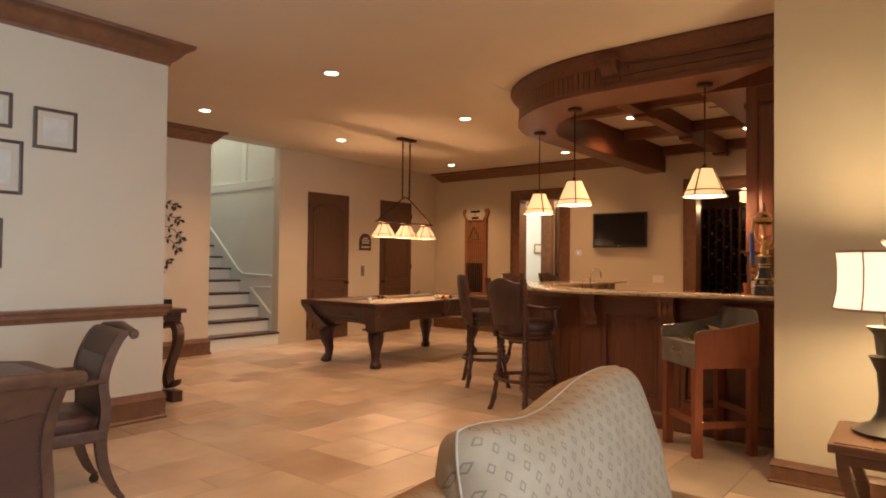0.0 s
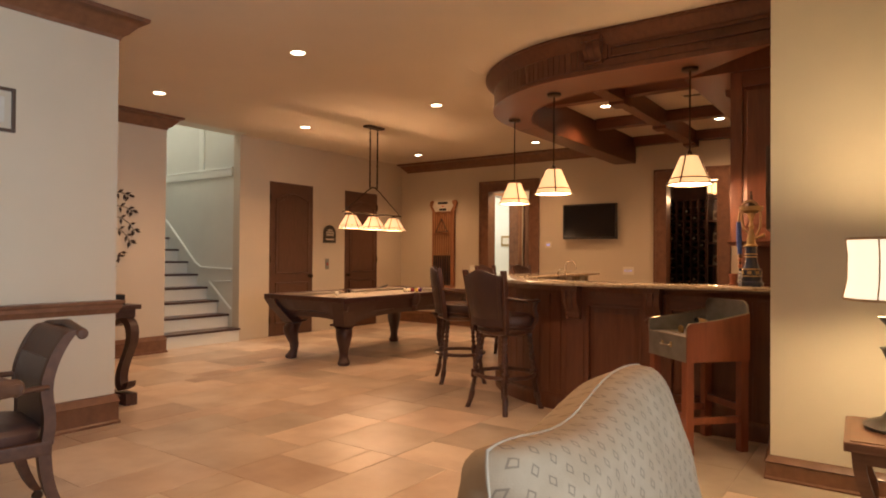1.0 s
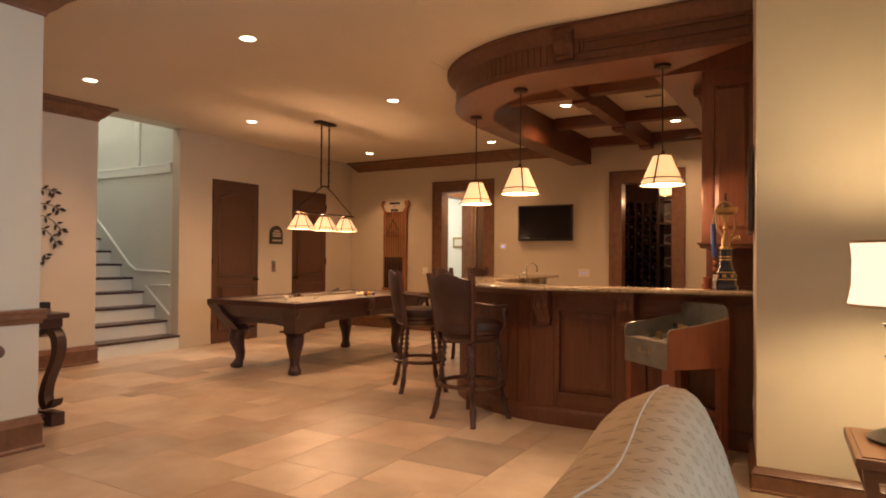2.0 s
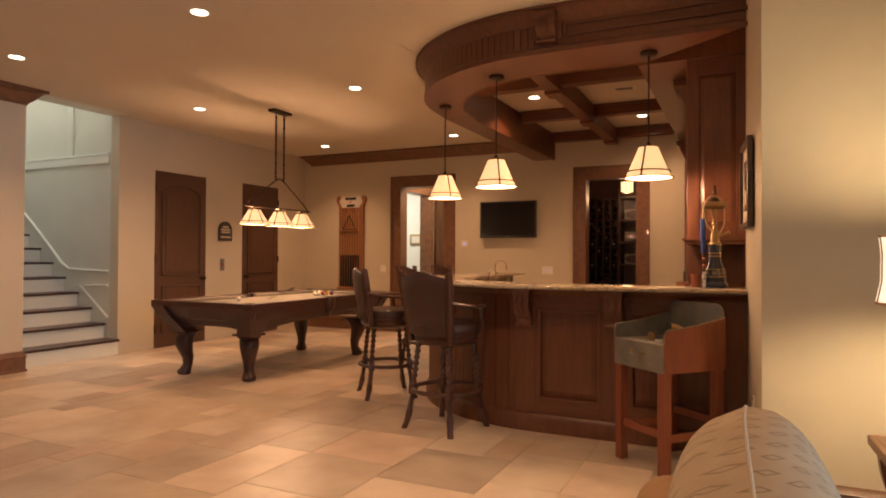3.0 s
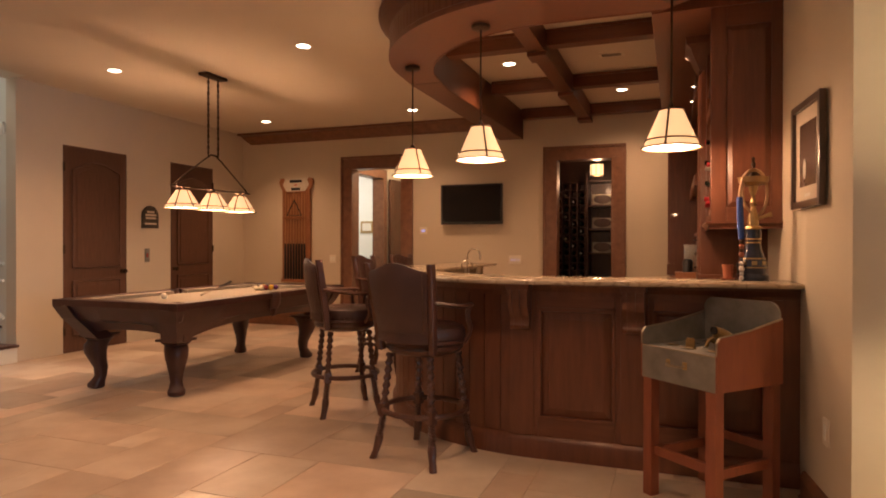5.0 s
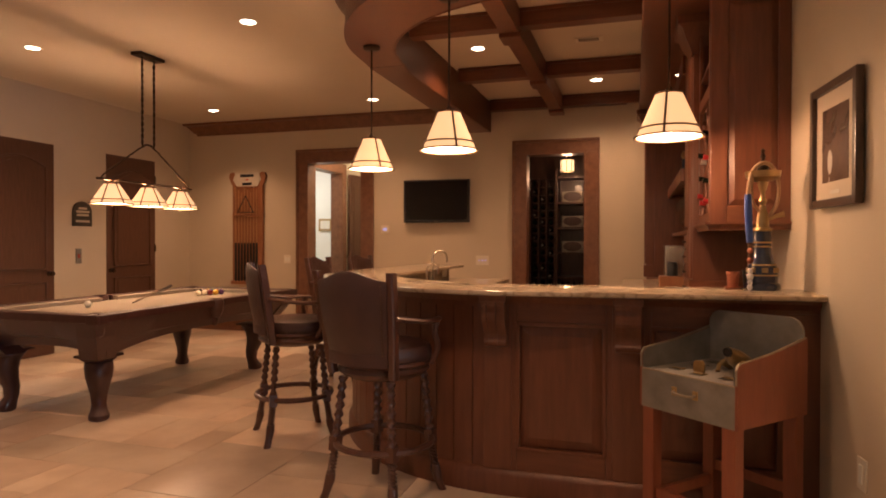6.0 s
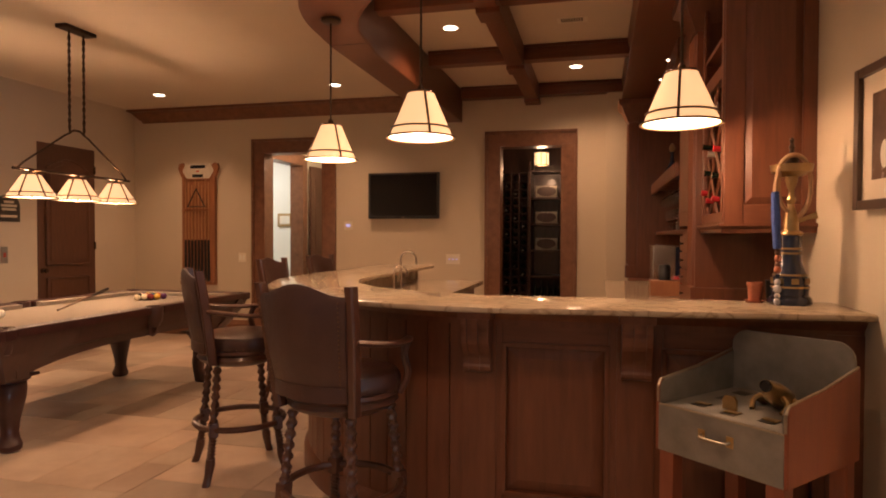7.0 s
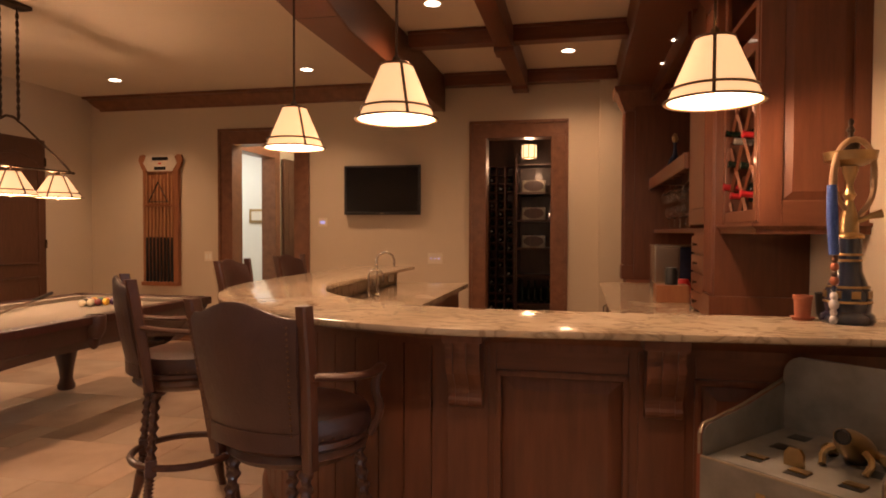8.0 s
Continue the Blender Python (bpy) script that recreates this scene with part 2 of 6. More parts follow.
def loft(sections, bm=None, m=None, caps=True):
    """Skin over closed sections of equal count."""
    b = bmesh.new()
    rows = [[b.verts.new(p) for p in s] for s in sections]
    for a, c in zip(rows, rows[1:]):
        for i in range(len(a)):
            j = (i + 1) % len(a)
            b.faces.new((a[i], a[j], c[j], c[i]))
    if caps:
        b.faces.new(rows[0])
        b.faces.new(rows[-1])
    return merge(bm, b, m)


def smoothed(points, times=2):
    """Corner-cut polyline."""
    p = [Vector(q) for q in points]
    for _ in range(times):
        o = [p[0]]
        for a, c in zip(p, p[1:]):
            o += [a * 0.75 + c * 0.25, a * 0.25 + c * 0.75]
        p = o + [p[-1]]
    return p


def profile_run(section, path, bm=None):
    """Moulding: section of (out, z) carried along path of (x, y), out to the right of the walk, mitred."""
    b = bmesh.new()
    rows = []
    for i, (x, y) in enumerate(path):
        p = Vector((x, y))
        d0 = (p - Vector(path[i - 1])).normalized() if i else None
        d1 = (Vector(path[i + 1]) - p).normalized() if i < len(path) - 1 else None
        d0, d1 = d0 or d1, d1 or d0
        n0, n1 = Vector((d0.y, -d0.x)), Vector((d1.y, -d1.x))
        n = (n0 + n1).normalized()
        n = n / max(0.3, n.dot(n0))
        rows.append([b.verts.new((x + n.x * o, y + n.y * o, z)) for o, z in section])
    for a, c in zip(rows, rows[1:]):
        for i in range(len(a)):
            j = (i + 1) % len(a)
            b.faces.new((a[i], a[j], c[j], c[i]))
    b.faces.new(rows[0])
    b.faces.new(rows[-1])
    return merge(bm, b)


# ---- the bar's plan: a straight front, a quarter round and a straight side ----
BX, BY, WALL_R, BAR_R = -1.95, 4.85, -0.578, -0.562


def bar_line(r, x0, y1, n=28):
    pts = [(x0, BY - r), (BX, BY - r)]
    pts += [(BX - r * math.sin(math.pi / 2 * i / n), BY - r * math.cos(math.pi / 2 * i / n)) for i in range(1, n)]
    return pts + [(BX - r, BY), (BX - r, y1)]


def bar_sweep(section, x0, y1, bm=None, n=28):
    """Section of (radius, z) carried round the bar."""
    b = bmesh.new()
    cols = [[b.verts.new((x, y, z)) for x, y in bar_line(r, x0, y1, n)] for r, z in section]
    k = len(cols[0])
    for i in range(len(cols)):
        a, c = cols[i], cols[(i + 1) % len(cols)]
        for j in range(k - 1):
            b.faces.new((a[j], a[j + 1], c[j + 1], c[j]))
    b.faces.new([c[0] for c in cols])
    b.faces.new([c[-1] for c in cols])
    return merge(bm, b)


def arc_place(r, u):
    """Pose on the round part, u from 0 (front) to 1 (side): x along, y inwards."""
    a = math.pi / 2 * u
    return Matrix.Translation((BX - r * math.sin(a), BY - r * math.cos(a), 0)) @ Matrix.Rotation(-a, 4, "Z")


# ---- large structure ----
XL, YF = -7.78, 8.28
structure("floor", box(-11.5, 4.2, -5.2, 12.0, -0.12, -0.006), M_GROUT, "grout bed under travertine floor tiles")

# ceiling: one slab with the stairwell and the coffered bay left open
bm = box(-7.62, -3.2, -5.2, 8.28, CEIL, CEIL + 0.2)
box(-3.2, 4.2, -5.2, 3.6, CEIL, CEIL + 0.2, bm=bm)
box(-7.94, -7.62, -5.2, 3.22, CEIL, CEIL + 0.2, bm=bm)
box(-7.94, -7.62, 4.5, 8.28, CEIL, CEIL + 0.2, bm=bm)
bar_sweep([(1.30, CEIL + 0.003), (1.52, CEIL + 0.003), (1.95, CEIL + 0.003), (1.95, CEIL + 0.19), (1.30, CEIL + 0.19)], WALL_R, 8.2, bm)
structure("ceiling", bm, M_CEIL, "warm beige painted ceiling")
structure("ceiling_coffer", box(-3.198, WALL_R, 3.602, 8.28, COFFER, COFFER + 0.2), M_CEIL, "beige ceiling panels between the beams over the bar")


def wall(name, x0, x1, y0, y1, z0, z1, holes=(), along="x", material=None, label="beige painted wall"):
    """Slab wall with openings (from, to, bottom, top) along its length."""
    bm = bmesh.new()
    a0, a1 = (x0, x1) if along == "x" else (y0, y1)

    def piece(p, q, lo, hi):
        if q - p > 1e-4 and hi - lo > 1e-4:
            if along == "x":
                box(p, q, y0, y1, lo, hi, bm=bm)
            else:
                box(x0, x1, p, q, lo, hi, bm=bm)
    at = a0
    for p, q, lo, hi in sorted(holes):
        piece(at, p, z0, z1)
        piece(p, q, z0, lo)
        piece(p, q, hi, z1)
        at = q
    piece(at, a1, z0, z1)
    return structure(name, bm, material or M_WALL, label)


DW1, DW2 = (-5.80, -4.95), (-2.70, -1.95)
wall("wall_far", XL - 0.15, WALL_R + 0.15, YF, YF + 0.18, 0, 3.3, [(*DW1, 0, 2.43), (*DW2, 0, 2.42)])
wall("wall_doors", XL - 0.15, XL, 4.5, YF, 0, CEIL + 0.2, [(5.05, 5.95, 0, 2.41), (6.70, 7.56, 0, 2.41)], "y")
wall("wall_vine", -7.75, -7.60, 1.07, 3.22, 0, CEIL, (), "y")
wall("wall_return", -7.75, -4.68, 0.92, 1.07, 0, CEIL)
wall("wall_pictures", -4.83, -4.68, -5.2, 0.92, 0, CEIL, (), "y")
# the wall beside the bar runs slightly out of square up to the cabinets
bm = loft([[(x, y, z) for x, y in ((-0.507, 2.68), (-0.566, 3.30), (WALL_R, 4.02), (WALL_R, YF), (-0.36, YF), (-0.36, 2.68))] for z in (0, 3.3)])
structure("wall_picture_right", bm, M_WALL, "beige painted wall")
wall("wall_lamp", -0.36, 4.2, 2.68, 2.88, 0, CEIL)
wall("wall_seating", 4.05, 4.2, -5.2, 2.68, 0, CEIL, [(-4.2, -0.4, 0.5, 2.6)], "y")
wall("wall_back", -4.83, 4.2, -5.35, -5.2, 0, CEIL)
wall("wall_far_jog", -1.46, WALL_R, YF - 0.12, YF - 0.001, 0, COFFER)

# stairwell
wall("wall_stair_side", -11.3, XL - 0.15, 4.5, 4.65, 0, 5.6, material=M_SAGE, label="pale green panelled stair wall")
wall("wall_stair_left", -11.3, -7.75, 3.05, 3.22, 0, 5.6, material=M_SAGE, label="pale painted stair wall")
wall("wall_stair_end", -11.45, -11.3, 3.05, 4.65, 0, 5.6, (), "y", M_WHITE, "white painted stair end wall")
wall("wall_stair_head", XL - 0.15, -7.622, 3.222, 4.498, CEIL + 0.001, 5.6, (), "y", M_SAGE, "painted wall above the stair opening")
structure("ceiling_stair", box(-11.45, -7.7, 3.05, 4.65, 5.6, 5.7), M_WHITE, "white stairwell ceiling")

# ---- trim of the setting ----
CROWN = [(0.0, CEIL - 0.17), (0.012, CEIL - 0.17), (0.02, CEIL - 0.145), (0.05, CEIL - 0.125), (0.095, CEIL - 0.07), (0.12, CEIL - 0.04), (0.155, CEIL - 0.03), (0.16, CEIL - 0.002), (0.0, CEIL - 0.002)]
BASE = [(0.0, 0.0), (0.032, 0.0), (0.034, 0.018), (0.022, 0.03), (0.022, 0.15), (0.03, 0.165), (0.02, 0.185), (0.012, 0.215), (0.0, 0.22)]
RAIL = [(0.0, 0.82), (0.014, 0.82), (0.018, 0.845), (0.034, 0.86), (0.034, 0.885), (0.05, 0.9), (0.05, 0.915), (0.0, 0.92)]
structure("crown_moulding_pictures", profile_run(CROWN, [(-4.68, -5.2), (-4.68, 1.07), (-7.6, 1.07), (-7.6, 3.22), (-7.74, 3.22)]), M_TRIM, "stained wood crown moulding", True)
structure("crown_moulding_far", profile_run(CROWN, [(-7.62, YF), (-7.62, YF - 0.001), (-3.5, YF - 0.001)]), M_TRIM, "stained wood crown moulding", True)
structure("baseboard_pictures", profile_run(BASE, [(-4.68, -5.2), (-4.68, 1.07), (-7.6, 1.07), (-7.6, 3.22), (-7.74, 3.22)]), M_TRIM, "stained wood baseboard", True)
structure("baseboard_far", profile_run(BASE, [(XL, YF), (-5.96, YF)]), M_TRIM, "stained wood baseboard", True)
structure("baseboard_far_right", profile_run(BASE, [(-4.80, YF), (-2.87, YF)]), M_TRIM, "stained wood baseboard", True)
structure("baseboard_lamp_wall", profile_run([(o, z * 0.62) for o, z in BASE], [(-0.566, 3.30), (-0.507, 2.68), (4.05, 2.68), (4.05, -5.2)]), M_TRIM, "stained wood baseboard", True)
structure("baseboard_windows", profile_run(BASE, [(4.05, -5.2), (-4.68, -5.2)]), M_TRIM, "stained wood baseboard", True)
structure("chair_rail", profile_run(RAIL, [(-4.68, -5.2), (-4.68, 1.07), (-5.0, 1.07)]), M_TRIM, "stained wood chair rail", True)


def casing(name, x0, x1, top, y, depth, material):
    """Flat casing with a back band round an opening, and its jambs."""
    w = 0.155
    bm = bmesh.new()
    for a, b in ((x0 - w, x0), (x1, x1 + w)):
        box(a, b, y - 0.024, y, 0, top, 0.004, bm)
    box(x0 - w, x1 + w, y - 0.024, y, top, top + w, 0.004, bm)
    for a, b in ((x0 - w - 0.012, x0 - w + 0.022), (x1 + w - 0.022, x1 + w + 0.012)):
        box(a, b, y - 0.042, y, 0, top + w + 0.012, 0.006, bm)
    box(x0 - w - 0.012, x1 + w + 0.012, y - 0.042, y, top + w - 0.022, top + w + 0.013, 0.006, bm)
    for a, b in ((x0, x0 + 0.02), (x1 - 0.02, x1)):
        box(a, b, y - 0.03, y + depth, 0, top, 0.003, bm)
    box(x0, x1, y - 0.03, y + depth, top - 0.02, top, 0.003, bm)
    return structure(name, bm, material, "stained wood door casing")


casing("trim_doorway_hall", *DW1, 2.43, YF, 0.2, M_TRIM)
casing("trim_doorway_cellar", *DW2, 2.42, YF, 0.2, M_TRIM)


def panel_door(name, y0, y1, knob_y, hinge_y):
    """Flush-hung two-panel door with an arched top panel, on the side wall."""
    w, h = y1 - y0, 2.405
    root = new(name, None)
    root.matrix_basis = pose(XL, y0, 0.006, 0, 0, 90)
    tagged(root, "closed dark walnut door with an arched upper panel", "door", kind="structure")
    part("door_slab", box(0.004, w - 0.004, -0.0, 0.035, 0, h, 0.003), M_DOOR, root)
    for nm, z0, z1, arch in (("lower_panel", 0.2, 0.82, 0), ("upper_panel", 0.98, 2.13, 0.1)):
        for inset, d in ((0.12, -0.012), (0.165, -0.020)):
            k = inset - 0.12
            o = [(inset, z0 + k), (w - inset, z0 + k)]
            if arch:
                o += [(w - inset - (w - 2 * inset) * i / 12, z1 - k + arch * math.sin(math.pi * i / 12)) for i in range(13)]
            else:
                o += [(w - inset, z1 - k), (inset, z1 - k)]
            part(nm + ("_moulding" if d > -0.015 else ""), prism(o, d, 0.002, bevel=0.006), M_DOOR, root)
            if d > -0.015:
                part(nm + "_bead", tube([(x, -0.014, z) for x, z in o], 0.012, 8, closed=True), M_DOOR, root, smooth=True)
    kx = knob_y - y0
    part("rosette", lathe([(0, 0), (0.032, 0), (0.03, 0.008), (0, 0.01)], 16, m=pose(kx, -0.001, 0.92, 90)), M_IRON, root, smooth=True)
    part("knob", lathe([(0.012, 0), (0.012, 0.03), (0.024, 0.036), (0.03, 0.05), (0.026, 0.064), (0, 0.07)], 16, m=pose(kx, -0.001, 0.92, 90)), M_IRON, root, "dark bronze knob", True)
    for z in (0.25, 1.2, 2.15):
        part("hinge", box(hinge_y - y0 - 0.012, hinge_y - y0 + 0.012, -0.014, 0.001, z - 0.05, z + 0.05, 0.003), M_IRON, root, "black hinge")
    return root


panel_door("door_1", 5.05, 5.95, 5.88, 5.06)
panel_door("door_2", 6.70, 7.56, 6.77, 7.55)
structure("wall_behind_doors", box(XL - 0.3, XL - 0.16, 4.7, YF, 0, 2.6), M_WALL, "closed room behind the doors")

# ---- stairs ----
for i in range(11):
    x = -7.76 - 0.265 * i
    z = 0.193 * (i + 1)
    st = thing("stair_step", pose(x, 3.86, 0), "stair step with white riser and dark tread", "stair step", "staircase steps")
    tagged(st, kind="structure")
    part("riser", box(-0.30, 0, -0.635, 0.637, z - 0.193 + (0.002 if i else 0), z - 0.03), M_WHITE, st)
    part("tread", box(-0.29, 0.028, -0.637, 0.639, z - 0.03, z, 0.006), M_DARK, st, "dark stained tread with rounded nosing")
structure("stair_landing", box(-11.3, -10.94, 3.22, 4.5, 1.9, 2.12), M_DARK, "dark wooden stair landing")
bm = bmesh.new()
box(-11.2, -7.95, 4.478, 4.5, 2.44, 2.57, 0.006, bm)
box(-11.2, -7.95, 4.472, 4.5, 2.545, 2.575, 0.006, bm)
for x in (-8.72, -9.75):
    box(x - 0.06, x + 0.06, 4.479, 4.5, 2.57, 5.5, 0.005, bm)
for run in ([(-7.96, 4.49, 1.05), (-8.72, 4.49, 1.07), (-8.86, 4.49, 1.14), (-9.55, 4.49, 1.72), (-10.4, 4.49, 2.34)], [(-7.96, 4.49, 0.46), (-8.5, 4.49, 0.86), (-7.96, 4.49, 0.87)]):
    tube(run, 0.017, 6, bm)
structure("stair_panel_moulding", bm, M_WHITE, "pale applied panel mouldings on the stair wall", True)

# ---- soffit and coffers over the bar ----
soff = thing("bar_soffit", pose(0, 0, 0), "curved cherry wood soffit hung over the bar", "soffit")
tagged(soff, kind="structure")


def inner_line(extra, n=28):
    """Inner edge of the soffit: tight round the front, wider along the side."""
    pts = [(-1.26, BY - 0.94 - extra), (BX, BY - 0.95 - extra)]
    for i in range(1, n):
        r = 0.95 + extra + 0.23 * (i / n) ** 2
        pts.append((BX - r * math.sin(math.pi / 2 * i / n), BY - r * math.cos(math.pi / 2 * i / n)))
    return pts + [(BX - 1.23 - extra, 5.34), (BX - 1.20 - extra, YF)]


outer = bar_line(1.47, BAR_R, YF)
outer[-2:] = [(BX - 1.50, BY + 0.25), (BX - 1.52, YF)]
inner = inner_line(0.0)
part("underside", loft([[(*q, SOFFIT), (*p, SOFFIT), (*p, SOFFIT + 0.03), (*q, SOFFIT + 0.03)] for p, q in zip(outer, inner)]), M_WOOD, soff, smooth=True)
part("inner_fascia", loft([[(*p, SOFFIT + 0.03), (*q, SOFFIT + 0.03), (*q, COFFER), (*p, COFFER)] for p, q in zip(inner_line(0.0), inner_line(0.03))]), M_WOOD, soff, smooth=True)
part("inner_bead", tube([(x, y, SOFFIT - 0.001) for x, y in inner_line(0.012)], 0.007, 6), M_WOOD, soff, smooth=True)
part("panel_joint", box(BX - 1.50, BX - 1.20, 5.062, 5.070, SOFFIT - 0.002, SOFFIT + 0.01), M_DARK, soff)
part("lower_band", bar_sweep([(1.42, SOFFIT + 0.03), (1.468, SOFFIT + 0.03), (1.468, SOFFIT + 0.04), (1.462, SOFFIT + 0.046), (1.42, SOFFIT + 0.046)], WALL_R, YF), M_WOOD, soff, smooth=True)
part("fascia", bar_sweep([(1.42, SOFFIT + 0.046), (1.452, SOFFIT + 0.046), (1.452, 2.96), (1.42, 2.96)], WALL_R, YF), M_WOOD, soff, smooth=True)
part("crown", bar_sweep([(1.42, 2.925), (1.465, 2.925), (1.48, 2.95), (1.515, 2.985), (1.535, 3.02), (1.55, 3.022), (1.55, CEIL - 0.002), (1.42, CEIL - 0.002)], WALL_R, YF - 0.16), M_WOOD, soff, smooth=True)
slat = box(-0.0255, 0.0255, -0.006, 0.004, SOFFIT + 0.046, 2.93, 0.003)
first = part("bead_board", slat, M_WOOD, soff, m=arc_place(1.457, 0.012))
for i in range(1, 41):
    o = new("bead_board", first.data)
    o.parent, o.matrix_basis = soff, arc_place(1.457, 0.012 + 0.0243 * i)
for i in range(60):
    o = new("bead_board", first.data)
    o.parent, o.matrix_basis = soff, Matrix.Translation((BX - 1.457, BY + 0.04 + 0.055 * i, 0)) @ Matrix.Rotation(-math.pi / 2, 4, "Z")
# framed panel on the straight front
for nm, a in (("panel_rail", (-1.72, -0.56, 3.376, 3.396, 2.825, 2.85)), ("panel_rail", (-1.72, -0.56, 3.376, 3.396, 2.90, 2.925)), ("panel_stile", (-1.745, -1.72, 3.376, 3.396, 2.825, 2.925)), ("panel_stile", (-0.62, -0.595, 3.376, 3.396, 2.825, 2.925))):
    part(nm, box(*a, 0.004), M_WOODX, soff)


def scroll_corbel(w, h, d):
    """Carved bracket: S-shaped side outline with fluted front, back on y=0, hung below z=0."""
    bm = bmesh.new()
    side = [(0, 0), (d, 0), (d, -0.16 * h), (0.93 * d, -0.24 * h), (0.98 * d, -0.36 * h), (0.9 * d, -0.5 * h), (0.66 * d, -0.62 * h), (0.44 * d, -0.74 * h), (0.40 * d, -0.84 * h), (0.5 * d, -0.92 * h), (0.36 * d, -h), (0, -h)]
    side = [tuple(v) for v in smoothed([(a, b, 0) for a, b in side], 1)]
    n = 5
    for k in range(n):
        x0, x1 = -w / 2 + w * k / n, -w / 2 + w * (k + 1) / n
        f = 1.0 if k % 2 == 0 else 0.9
        o = [(a * f, b) for a, b, _ in side]
        prism(o, x0, x1, bm, Matrix(((0, 1, 0, 0), (-1, 0, 0, 0), (0, 0, 1, 0), (0, 0, 0, 1))))
    box(-w / 2 - 0.012, w / 2 + 0.012, -d - 0.012, 0, -0.035, 0, 0.005, bm)
    return bm


part("corbel", scroll_corbel(0.14, 0.20, 0.10), M_WOOD, soff, m=pose(-1.86, 3.396, 2.99))
part("corbel_block", box(-1.97, -1.75, 3.375, 3.398, SOFFIT + 0.10, 2.93, 0.004), M_WOOD, soff)
structure("soffit_over_cabinets", box(-1.27, WALL_R, 3.95, YF - 0.12, SOFFIT, COFFER), M_WOOD, "cherry wood soffit above the bar cabinets")
structure("soffit_cove", profile_run([(0, SOFFIT + 0.001), (0.05, SOFFIT + 0.001), (0.055, SOFFIT + 0.02), (0.045, SOFFIT + 0.05), (0.02, SOFFIT + 0.10), (0.012, SOFFIT + 0.28), (0.03, SOFFIT + 0.33), (0.035, SOFFIT + 0.375), (0, SOFFIT + 0.375)], [(-1.27, YF - 0.12), (-1.27, 3.96)]), M_WOODY, "coved cherry wood edge of the soffit", True)

beam = thing("ceiling_beam", pose(-2.29, 0, 0), "long cherry wood ceiling beam over the bar", "ceiling beam", "coffer beams")
tagged(beam, kind="structure")
part("beam_body", box(-0.07, 0.07, 3.90, 8.279, 2.90, COFFER, 0.006), M_WOODY, beam)
for y in (5.17, 6.67, 8.1):
    part("boss", box(-0.085, 0.085, y - 0.11, y + 0.11, 2.868, 2.91, 0.012), M_WOOD, beam)
for y in (5.18, 6.69, 8.18):
    for x0, x1 in ((-3.13, -2.361), (-2.219, -1.271)):
        cb = thing("ceiling_cross_beam", pose(0, y, 0), "short cherry wood cross beam between coffers", "ceiling beam", "coffer beams")
        tagged(cb, kind="structure")
        part("beam_body", box(x0, x1, -0.065, 0.065, 2.962, COFFER, 0.006), M_WOODX, cb)
        part("bead", box(x0, x1, -0.082, 0.082, 3.07, COFFER - 0.003, 0.008), M_WOODX, cb)

# ---- the bar ----
bar = thing("bar_counter", pose(0, 0, 0), "curved cherry wood bar with panelled front and carved corbels", "bar")
part("core", bar_sweep([(1.26, 0), (1.392, 0), (1.392, 1.030), (1.26, 1.030)], BAR_R, 6.52), M_WOOD, bar, smooth=True)
part("plinth", bar_sweep([(1.39, 0), (1.435, 0), (1.435, 0.10), (1.42, 0.125), (1.405, 0.135), (1.39, 0.135)], BAR_R, 6.53), M_WOOD, bar, smooth=True)
part("top_rail", bar_sweep([(1.39, 0.96), (1.415, 0.96), (1.415, 0.985), (1.44, 1.015), (1.44, 1.034), (1.39, 1.034)], BAR_R, 6.53), M_WOOD, bar, smooth=True)
slat = box(-0.0535, 0.0535, -0.012, 0.004, 0.13, 0.965, 0.005)
first = part("bead_board", slat, M_WOOD, bar, m=arc_place(1.398, 0.075))
for i in range(1, 19):
    o = new("bead_board", first.data)
    o.parent, o.matrix_basis = bar, arc_place(1.398, 0.075 + 0.05 * i)
for i in range(15):
    o = new("bead_board", first.data)
    o.parent, o.matrix_basis = bar, Matrix.Translation((BX - 1.398, BY + 0.055 + 0.1098 * i, 0)) @ Matrix.Rotation(-math.pi / 2, 4, "Z")
FY = BY - 1.392
for x in (-2.035, -1.39, -0.62):
    part("pilaster", box(x - 0.075, x + 0.075, FY - 0.028, FY + 0.003, 0.13, 0.97, 0.005), M_WOOD, bar)
    if x < -1:
        part("corbel", scroll_corbel(0.115, 0.27, 0.115), M_WOOD, bar, m=pose(x, FY - 0.026, 1.032))
